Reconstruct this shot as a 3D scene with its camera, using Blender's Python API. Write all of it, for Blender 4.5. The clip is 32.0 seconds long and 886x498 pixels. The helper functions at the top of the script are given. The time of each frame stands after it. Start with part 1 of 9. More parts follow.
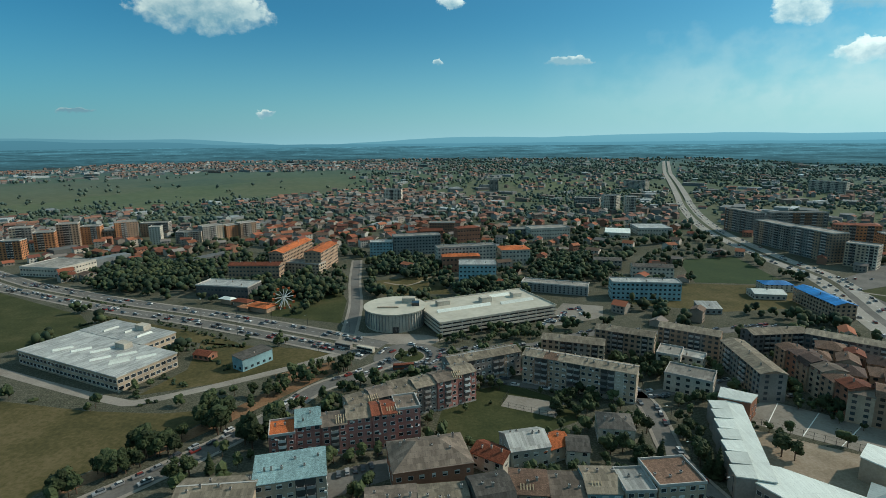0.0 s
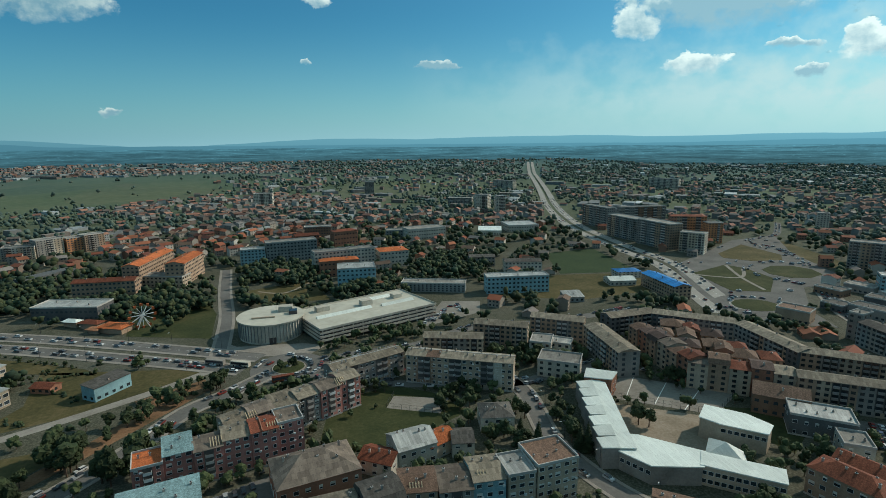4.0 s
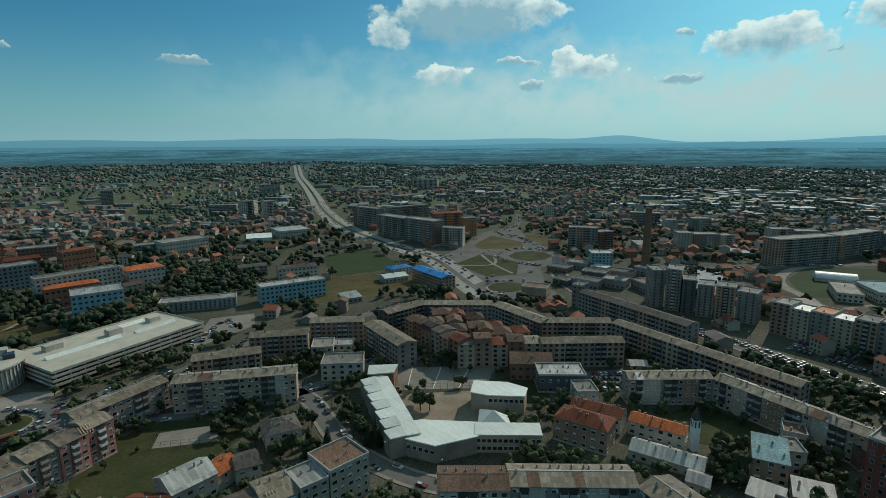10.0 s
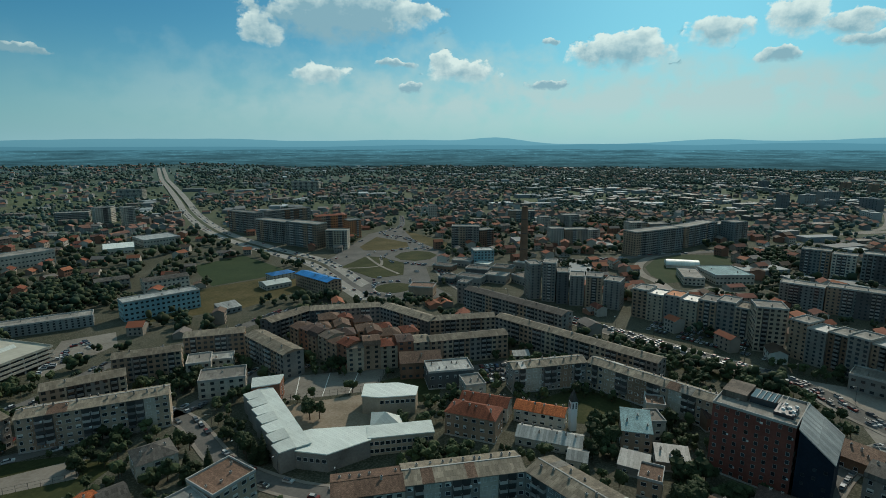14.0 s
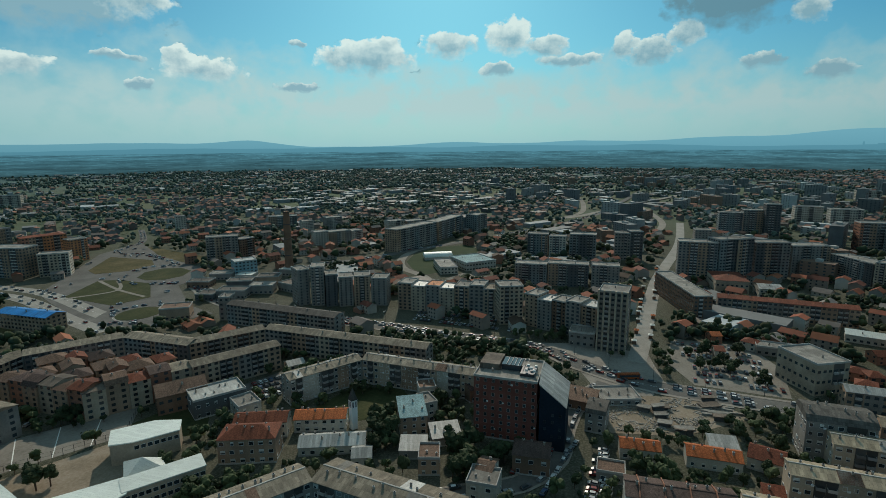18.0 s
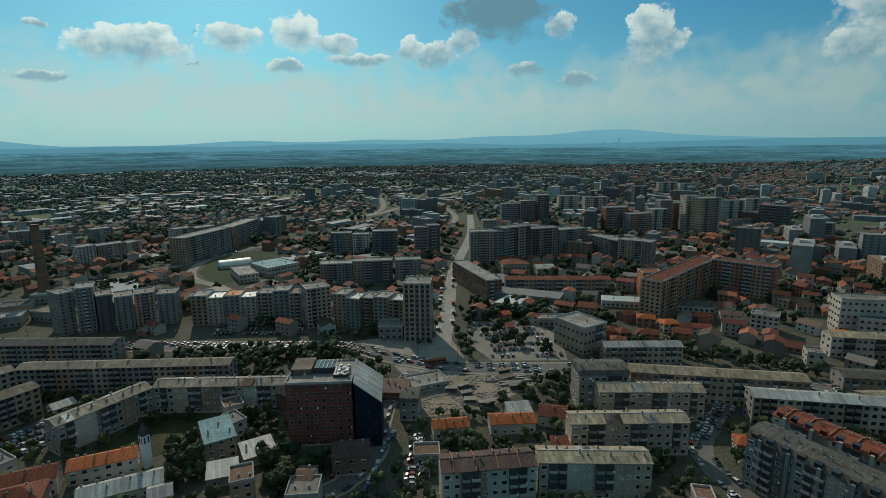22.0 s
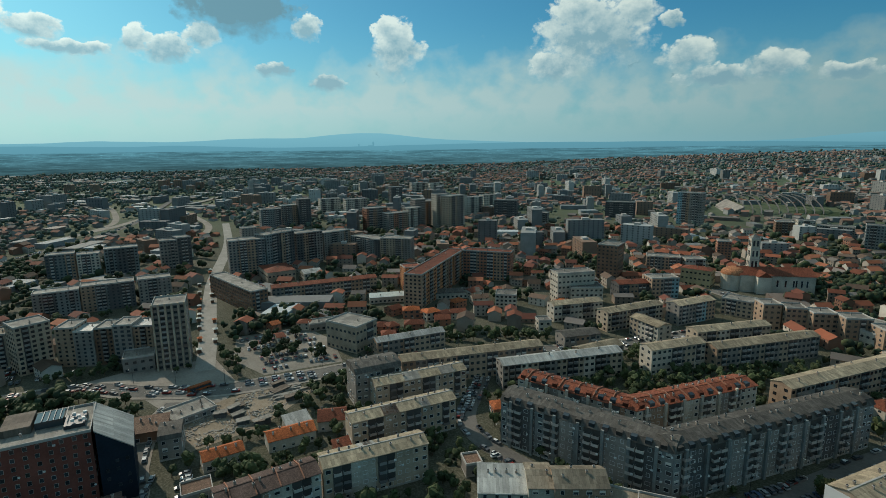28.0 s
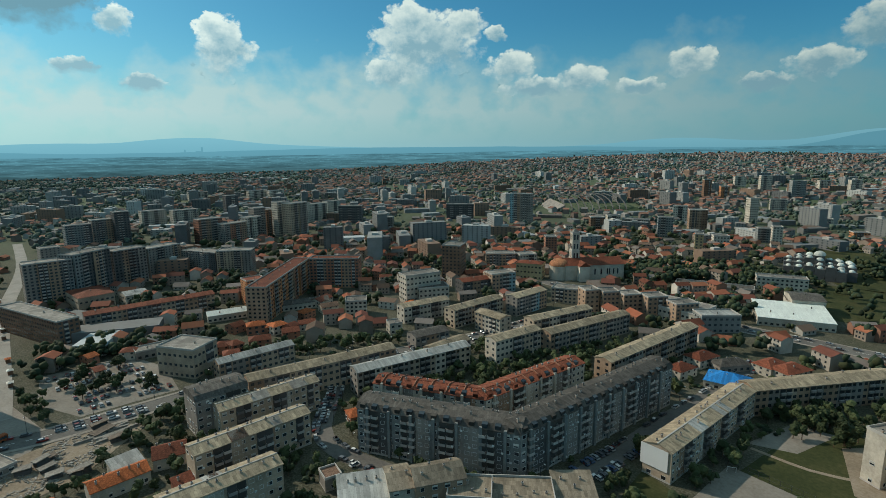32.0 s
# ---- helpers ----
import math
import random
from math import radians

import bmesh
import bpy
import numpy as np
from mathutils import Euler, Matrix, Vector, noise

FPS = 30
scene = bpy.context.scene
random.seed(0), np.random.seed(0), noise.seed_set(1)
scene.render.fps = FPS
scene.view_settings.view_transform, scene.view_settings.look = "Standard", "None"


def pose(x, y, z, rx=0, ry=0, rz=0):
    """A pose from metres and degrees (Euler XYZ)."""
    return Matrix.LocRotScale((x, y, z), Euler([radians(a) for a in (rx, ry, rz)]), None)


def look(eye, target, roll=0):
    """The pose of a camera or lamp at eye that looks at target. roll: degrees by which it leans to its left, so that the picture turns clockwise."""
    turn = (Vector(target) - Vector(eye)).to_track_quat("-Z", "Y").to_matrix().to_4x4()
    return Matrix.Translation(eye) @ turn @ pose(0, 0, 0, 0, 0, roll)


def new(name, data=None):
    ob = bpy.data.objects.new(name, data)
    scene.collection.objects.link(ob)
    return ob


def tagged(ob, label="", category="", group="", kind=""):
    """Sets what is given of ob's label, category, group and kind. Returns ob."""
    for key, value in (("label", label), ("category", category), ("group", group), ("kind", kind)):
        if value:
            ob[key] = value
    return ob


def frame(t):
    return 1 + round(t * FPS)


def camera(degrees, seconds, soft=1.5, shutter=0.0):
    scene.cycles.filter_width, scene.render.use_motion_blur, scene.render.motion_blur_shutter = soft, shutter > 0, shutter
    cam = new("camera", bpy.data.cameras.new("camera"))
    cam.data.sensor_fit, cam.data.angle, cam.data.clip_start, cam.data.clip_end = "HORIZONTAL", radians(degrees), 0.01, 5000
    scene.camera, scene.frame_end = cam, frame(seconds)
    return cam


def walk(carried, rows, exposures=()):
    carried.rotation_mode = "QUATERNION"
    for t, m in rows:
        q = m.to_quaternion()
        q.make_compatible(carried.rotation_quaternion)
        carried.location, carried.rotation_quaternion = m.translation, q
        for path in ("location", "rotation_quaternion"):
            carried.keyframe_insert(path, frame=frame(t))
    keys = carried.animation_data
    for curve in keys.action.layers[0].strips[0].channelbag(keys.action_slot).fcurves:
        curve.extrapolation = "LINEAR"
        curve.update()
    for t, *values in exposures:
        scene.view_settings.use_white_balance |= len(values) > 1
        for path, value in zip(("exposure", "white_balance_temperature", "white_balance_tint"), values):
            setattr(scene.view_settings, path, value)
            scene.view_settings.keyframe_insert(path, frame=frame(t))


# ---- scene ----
EXPOSURES = [(0.0, 0.16, 6010.0, 4.3), (6.0, -0.02, 5990.0, 4.3), (11.0, -0.24, 6020.0, 4.4), (22.0, -0.27, 6160.0, 5.6), (28.0, -0.01, 6260.0, 6.4), (32.0, 0.10, 6260.0, 6.6)]
cam = camera(79.8, 32.0, soft=0.5)
PATH = [
    (0.0, (0.0, 0.0, 120.0), (-0.036, 98.032, 100.256), -0.55),
    (0.5, (0.0, 0.0, 120.0), (2.209, 98.008, 100.264), -0.57),
    (1.0, (0.0, 0.0, 120.0), (4.420, 97.935, 100.272), -0.57),
    (1.5, (0.0, 0.0, 120.0), (7.395, 97.753, 100.260), -0.56),
    (2.0, (0.0, 0.0, 120.0), (10.611, 97.468, 100.320), -0.57),
    (2.5, (0.0, 0.0, 120.0), (13.485, 97.114, 100.327), -0.52),
    (3.0, (0.0, 0.0, 120.0), (16.599, 96.634, 100.346), -0.54),
    (3.5, (0.0, 0.0, 120.0), (19.642, 96.063, 100.353), -0.54),
    (5.5, (0.0, 0.0, 120.0), (32.121, 92.676, 100.520), -0.51),
    (6.0, (0.0, 0.0, 120.0), (35.523, 91.427, 100.526), -0.51),
    (6.5, (0.0, 0.0, 120.0), (38.335, 90.291, 100.561), -0.45),
    (7.0, (0.0, 0.0, 120.0), (41.304, 88.984, 100.613), -0.39),
    (7.5, (0.0, 0.0, 120.0), (44.155, 87.620, 100.686), -0.28),
    (8.0, (0.0, 0.0, 120.0), (47.084, 86.086, 100.707), -0.33),
    (8.5, (0.0, 0.0, 120.0), (50.209, 84.297, 100.685), -0.29),
    (9.0, (0.0, 0.0, 120.0), (53.521, 82.235, 100.689), -0.25),
    (9.5, (0.0, 0.0, 120.0), (56.958, 79.886, 100.658), -0.26),
    (10.0, (0.0, 0.0, 120.0), (60.205, 77.471, 100.670), -0.27),
    (10.5, (0.0, 0.0, 120.0), (63.071, 75.162, 100.692), -0.21),
    (11.0, (0.0, 0.0, 120.0), (65.695, 72.894, 100.748), -0.19),
    (11.5, (0.0, 0.0, 120.0), (67.726, 71.001, 100.714), -0.19),
    (12.0, (0.0, 0.0, 120.0), (69.329, 69.462, 100.801), -0.14),
    (12.5, (0.0, 0.0, 120.0), (70.702, 68.066, 100.810), -0.13),
    (13.0, (0.0, 0.0, 120.0), (72.085, 66.620, 100.881), -0.09),
    (13.5, (0.0, 0.0, 120.0), (73.616, 64.914, 100.849), -0.05),
    (15.5, (0.0, 0.0, 120.0), (82.222, 53.646, 100.982), -0.06),
    (16.0, (0.0, 0.0, 120.0), (84.215, 50.486, 101.052), -0.04),
    (16.5, (0.0, 0.0, 120.0), (87.533, 44.523, 101.138), -0.07),
    (17.0, (0.0, 0.0, 120.0), (91.315, 36.161, 101.186), -0.15),
    (17.5, (0.0, 0.0, 120.0), (93.781, 29.170, 101.177), -0.38),
    (18.0, (0.0, 0.0, 120.0), (95.205, 24.134, 101.198), -0.42),
    (18.5, (0.0, 0.0, 120.0), (96.628, 17.552, 101.158), -0.50),
    (19.0, (0.0, 0.0, 120.0), (97.443, 12.274, 101.179), -0.60),
    (19.5, (0.0, 0.0, 120.0), (97.871, 7.879, 101.046), -0.69),
    (20.0, (0.0, 0.0, 120.0), (98.114, 3.346, 100.964), -0.73),
    (20.5, (0.0, 0.0, 120.0), (98.139, -1.149, 100.833), -0.62),
    (21.0, (0.0, 0.0, 120.0), (97.982, -5.407, 100.755), -0.63),
    (21.5, (0.0, 0.0, 120.0), (97.704, -9.069, 100.723), -0.67),
    (22.0, (0.0, 0.0, 120.0), (97.367, -12.147, 100.708), -0.58),
    (22.5, (0.0, 0.0, 120.0), (96.914, -15.243, 100.625), -0.57),
    (23.0, (0.0, 0.0, 120.0), (96.327, -18.618, 100.647), -0.63),
    (23.5, (0.0, 0.0, 120.0), (95.635, -21.900, 100.654), -0.62),
    (24.0, (0.0, 0.0, 120.0), (94.869, -24.990, 100.628), -0.60),
    (24.5, (0.0, 0.0, 120.0), (93.953, -28.214, 100.589), -0.62),
    (25.0, (0.0, 0.0, 120.0), (92.811, -31.744, 100.545), -0.55),
    (25.5, (0.0, 0.0, 120.0), (91.638, -35.006, 100.584), -0.53),
    (27.5, (0.0, 0.0, 120.0), (84.615, -49.710, 100.783), -0.44),
    (28.0, (0.0, 0.0, 120.0), (82.744, -52.797, 100.869), -0.45),
    (28.5, (0.0, 0.0, 120.0), (80.704, -55.907, 100.992), -0.41),
    (29.0, (0.0, 0.0, 120.0), (78.584, -58.880, 101.086), -0.44),
    (29.5, (0.0, 0.0, 120.0), (76.401, -61.711, 101.169), -0.44),
    (30.0, (0.0, 0.0, 120.0), (74.093, -64.486, 101.246), -0.49),
    (30.5, (0.0, 0.0, 120.0), (71.693, -67.151, 101.272), -0.46),
    (31.0, (0.0, 0.0, 120.0), (68.999, -69.932, 101.328), -0.44),
    (31.5, (0.0, 0.0, 120.0), (66.287, -72.539, 101.449), -0.52),
    (32.0, (0.0, 0.0, 120.0), (64.156, -74.463, 101.580), -0.59),
]
walk(cam, [(t, look(eye, target, roll)) for t, eye, target, roll in PATH], EXPOSURES)
SUN_AZ, SUN_EL = 76.0, 35.0
SKY_TINT = (0.38, 0.84, 0.88, 1)

# ---- world, sun, exposure ----
world = bpy.data.worlds.new("sky")
scene.world = world
world.use_nodes = True
W_N, W_L = world.node_tree.nodes, world.node_tree.links
W_N.clear()


def wmath(op, a, b=None, clamp=False):
    n = W_N.new("ShaderNodeMath")
    n.operation, n.use_clamp = op, clamp
    for k, v in enumerate((a, b)):
        if v is None:
            continue
        if isinstance(v, (int, float)):
            n.inputs[k].default_value = v
        else:
            W_L.new(v, n.inputs[k])
    return n.outputs[0]


def wmix(fac, a, b, blend="MIX"):
    n = W_N.new("ShaderNodeMix")
    n.data_type, n.blend_type = "RGBA", blend
    for k, v in ((0, fac), (6, a), (7, b)):
        if isinstance(v, (int, float, tuple)):
            n.inputs[k].default_value = v
        else:
            W_L.new(v, n.inputs[k])
    return n.outputs[2]


sky = W_N.new("ShaderNodeTexSky")
sky.sky_type, sky.sun_disc = "NISHITA", False
sky.sun_elevation, sky.sun_rotation = radians(SUN_EL), radians(SUN_AZ)
sky.altitude, sky.air_density, sky.dust_density, sky.ozone_density = 600, 1.0, 1.6, 2.5
coord = W_N.new("ShaderNodeTexCoord")
split = W_N.new("ShaderNodeSeparateXYZ")
W_L.new(coord.outputs["Generated"], split.inputs[0])
az = wmath("ARCTAN2", split.outputs[0], split.outputs[1])
el = wmath("ARCSINE", split.outputs[2])
# cumulus clouds: azimuth, elevation of the middle, half width, half height in degrees, and how sunlit
CLOUDS_NORTH = [(-33.7, 2.9, 1.2, 0.3, 0.2), (-22.6, 12.0, 6.0, 2.3, 0.75), (-17.8, 3.0, 0.7, 0.4, 0.6), (-0.1, 8.0, 0.7, 0.4, 0.6), (1.1, 13.5, 1.5, 0.6, 0.8), (12.9, 7.8, 2.6, 0.5, 0.3), (32.4, 10.5, 2.1, 1.2, 0.8),
                (37.7, 7.0, 3.1, 1.1, 0.85), (40.4, 12.2, 9.4, 2.8, 0.4), (32.2, 11.2, 2.0, 1.3, 0.85), (36.5, 13.6, 2.4, 1.3, 0.9), (47.5, 12.6, 2.7, 1.5, 0.85), (45.4, 8.2, 2.1, 0.4, 0.5), (47.0, 5.8, 1.5, 0.5, 0.35), (52.3, 7.3, 3.6, 1.3, 0.8), (50.4, 8.2, 1.6, 1.2, 0.85),
                (61.4, 6.1, 2.4, 0.4, 0.4), (61.5, 10.1, 0.8, 0.4, 0.5), (68.3, 8.8, 5.2, 1.8, 0.72), (69.2, 10.0, 2.6, 1.0, 0.85), (76.9, 10.1, 3.2, 1.5, 0.75), (82.7, 10.7, 2.6, 2.1, 0.85), (81.7, 7.7, 2.1, 0.8, 0.5), (86.2, 9.8, 2.6, 1.3, 0.75), (88.6, 8.4, 3.5, 0.7, 0.6)]
CLOUDS_SOUTH = [(94.0, 9.4, 1.6, 1.4, 0.75), (96.4, 8.8, 2.6, 1.5, 0.6), (99.4, 10.2, 1.5, 1.1, 0.8), (103.0, 12.4, 5.6, 2.7, 0.05), (105.9, 7.4, 2.0, 0.8, 0.3), (109.2, 11.4, 1.4, 1.4, 0.7), (110.7, 6.3, 2.1, 0.9, 0.3), (118.0, 9.4, 2.6, 3.0, 0.72), (117.0, 11.2, 1.3, 1.4, 0.8),
                (134.0, 7.6, 3.0, 1.9, 0.72), (137.8, 10.4, 5.8, 3.4, 0.72), (136.2, 12.6, 2.6, 1.7, 0.85), (141.6, 12.2, 2.4, 1.5, 0.8), (146.6, 8.1, 2.6, 1.6, 0.78), (145.0, 11.4, 1.2, 0.6, 0.7), (148.8, 6.1, 3.4, 1.0, 0.55), (153.6, 6.6, 2.5, 1.6, 0.7), (158.8, 5.9, 2.2, 0.9, 0.6),
                (163.3, 7.8, 2.2, 1.4, 0.8), (169.7, 5.7, 2.4, 0.8, 0.45), (173.8, 7.0, 2.5, 1.4, 0.75), (177.6, 9.4, 2.8, 1.9, 0.75), (-60, 12, 13, 3, 0.6), (215, 11, 12, 3, 0.6), (260, 12, 11, 3, 0.6)]
CLOUDS = CLOUDS_NORTH + CLOUDS_SOUTH
stretch = W_N.new("ShaderNodeMapping")
stretch.inputs["Scale"].default_value = (1, 1, 1.25)
W_L.new(coord.outputs["Generated"], stretch.inputs[0])


def wnoise(scale, detail, rough, out=0):
    n = W_N.new("ShaderNodeTexNoise")
    n.inputs["Scale"].default_value, n.inputs["Detail"].default_value, n.inputs["Roughness"].default_value = scale, detail, rough
    W_L.new(stretch.outputs[0], n.inputs["Vector"])
    return n.outputs[out]


puff = wnoise(46.0, 8.0, 0.64)
billow = wnoise(20.0, 4.0, 0.5)
veil = wnoise(6.0, 5.0, 0.6)
bend = W_N.new("ShaderNodeSeparateColor")
W_L.new(wnoise(26.0, 5.0, 0.55, 1), bend.inputs[0])
lump = W_N.new("ShaderNodeTexVoronoi")
lump.feature = "SMOOTH_F1"
lump.inputs["Scale"].default_value, lump.inputs["Detail"].default_value, lump.inputs["Roughness"].default_value, lump.inputs["Smoothness"].default_value = 36.0, 2.0, 0.5, 0.5
W_L.new(stretch.outputs[0], lump.inputs["Vector"])
knob = wmath("SUBTRACT", 0.42, lump.outputs["Distance"])
az_bent = wmath("ADD", az, wmath("MULTIPLY", wmath("SUBTRACT", bend.outputs[0], 0.5), 0.055))
el_bent = wmath("ADD", el, wmath("MULTIPLY", wmath("SUBTRACT", bend.outputs[1], 0.5), 0.034))
density, height, sunlit, weight = None, None, None, 0.02
for a0, e0, hw, hh, tone in CLOUDS:
    dx = wmath("MULTIPLY", wmath("WRAP", wmath("SUBTRACT", az_bent, radians(a0)), math.pi), 1 / radians(hw))
    dy = wmath("MULTIPLY", wmath("SUBTRACT", el_bent, radians(e0)), 1 / radians(hh))
    low = wmath("MULTIPLY", wmath("MINIMUM", dy, 0.0), 0.55)
    d = wmath("SUBTRACT", 1.0, wmath("ADD", wmath("MULTIPLY", dx, dx), wmath("ADD", wmath("MULTIPLY", dy, dy), wmath("MULTIPLY", low, low))))
    d = wmath("MAXIMUM", wmath("MULTIPLY", d, 0.6 + 0.4 * min(1.0, tone + 0.45)), -1.5)
    density = d if density is None else wmath("MAXIMUM", density, d)
    w = wmath("MAXIMUM", wmath("ADD", d, 0.25), 0.0)
    h = wmath("MULTIPLY", w, dy)
    height = h if height is None else wmath("ADD", height, h)
    q = wmath("MULTIPLY", w, tone)
    sunlit = q if sunlit is None else wmath("ADD", sunlit, q)
    weight = wmath("ADD", weight, w)
for n in W_N:
    if n.type == "MATH" and n.operation == "WRAP":
        n.inputs[1].default_value, n.inputs[2].default_value = math.pi, -math.pi
height, sunlit = wmath("DIVIDE", height, weight), wmath("DIVIDE", sunlit, weight)
rough_edge = wmath("ADD", wmath("MULTIPLY", wmath("SUBTRACT", puff, 0.5), 1.5), wmath("ADD", wmath("MULTIPLY", wmath("SUBTRACT", billow, 0.5), 0.9), wmath("MULTIPLY", knob, 0.55)))
raw = wmath("ADD", wmath("ADD", density, 0.34), rough_edge)
sunward = wmath("MULTIPLY", wmath("ADD", wmath("COSINE", wmath("SUBTRACT", az, radians(SUN_AZ - 14))), 1.0), 0.5)
# crisp tops, soft undersides
crisp = wmath("ADD", 1.0, wmath("MULTIPLY", wmath("MAXIMUM", wmath("ADD", height, 0.35), 0.0), wmath("ADD", 0.8, wmath("MULTIPLY", sunward, 2.2))))
cover = wmath("MULTIPLY", wmath("SUBTRACT", raw, 0.02), crisp, clamp=True)
inner = wmath("MULTIPLY", wmath("MAXIMUM", wmath("SUBTRACT", raw, 0.25), 0.0), 0.9, clamp=True)
shade = wmath("ADD", wmath("MULTIPLY", height, 0.50), wmath("ADD", wmath("MULTIPLY", knob, 0.5), wmath("MULTIPLY", wmath("SUBTRACT", puff, 0.5), 2.6)))
shade = wmath("ADD", wmath("SUBTRACT", shade, wmath("MULTIPLY", inner, 0.80)), wmath("MULTIPLY", sunlit, 1.30), clamp=True)
CLOUD_DARK, CLOUD_LIT = (1.1, 2.3, 2.8, 1), (3.7, 4.4, 4.0, 1)
cloud = wmix(shade, wmix(sunward, CLOUD_DARK, (3.7, 5.9, 6.6, 1)), wmix(sunward, CLOUD_LIT, (10.5, 11.6, 10.6, 1)))
dim = W_N.new("ShaderNodeCombineColor")
for k, q in enumerate((1.05, 0.80, 0.70)):
    W_L.new(wmath("ADD", 1 - 0.50 * q, wmath("MULTIPLY", sunlit, 1.6 * q), clamp=True), dim.inputs[k])
cloud = wmix(1.0, cloud, dim.outputs[0], "MULTIPLY")
# high thin veil, brighter towards the sun and thicker low down
lowness = wmath("SUBTRACT", 1.0, wmath("MULTIPLY", wmath("MAXIMUM", el, 0.0), 4.4), clamp=True)
broad = wmath("MULTIPLY", wmath("ADD", wmath("COSINE", wmath("SUBTRACT", az, radians(104))), 0.10), 1.45, clamp=True)
roof = wmath("ADD", radians(9.6), wmath("ADD", wmath("MULTIPLY", wmath("SUBTRACT", veil, 0.5), 0.22), wmath("MULTIPLY", wmath("SUBTRACT", billow, 0.5), 0.10)))
sheet = wmath("MULTIPLY", wmath("SUBTRACT", roof, el), 12.0, clamp=True)
streaky = wmath("ADD", 0.72, wmath("MULTIPLY", wmath("SUBTRACT", billow, 0.42), 2.4), clamp=True)
lifted = wmath("ADD", wmath("MULTIPLY", wmath("SUBTRACT", el, radians(0.6)), 15.0), 0.15, clamp=True)
thin = wmath("MULTIPLY", wmath("MULTIPLY", wmath("MULTIPLY", broad, sheet), wmath("MULTIPLY", streaky, lifted)), 0.92, clamp=True)
deep = wmix(1.0, sky.outputs[0], wmix(sunward, (SKY_TINT[0] * 0.62, SKY_TINT[1] * 0.94, SKY_TINT[2] * 1.02, 1), SKY_TINT), "MULTIPLY")
low2 = wmath("MULTIPLY", wmath("MULTIPLY", lowness, lowness), 0.92)
murk = wmix(low2, deep, wmix(sunward, (0.3, 1.8, 2.5, 1), (4.8, 7.7, 8.1, 1)))
cream = wmix(sunward, (0.4, 1.5, 1.9, 1), (6.6, 8.5, 8.2, 1))
hazy = wmix(thin, murk, cream)
low_sky = wmix(wmath("MULTIPLY", cover, 0.93), hazy, cloud)
# broken cloud overhead, out of view, added to lift the ambient light
overhead = wmath("MULTIPLY", wmath("SUBTRACT", el, radians(17)), 6.0, clamp=True)
broken = wmath("MULTIPLY", wmath("SUBTRACT", wmath("ADD", wmath("MULTIPLY", veil, 0.6), wmath("MULTIPLY", billow, 0.4)), 0.40), 6.0, clamp=True)
full = wmix(wmath("MULTIPLY", overhead, broken), low_sky, (4.1, 6.0, 6.3, 1))
back = W_N.new("ShaderNodeBackground")
back.inputs[1].default_value = 0.086
W_L.new(full, back.inputs[0])
W_L.new(back.outputs[0], W_N.new("ShaderNodeOutputWorld").inputs[0])

sun = new("sun", bpy.data.lights.new("sun", "SUN"))
sun.data.energy, sun.data.angle, sun.data.color = 3.5, radians(0.6), (1.0, 0.86, 0.69)
to_sun = Vector((math.sin(radians(SUN_AZ)) * math.cos(radians(SUN_EL)), math.cos(radians(SUN_AZ)) * math.cos(radians(SUN_EL)), math.sin(radians(SUN_EL))))
sun.matrix_world = look(to_sun * 900, (0, 0, 0))


# ---- materials ----
MATS = {}


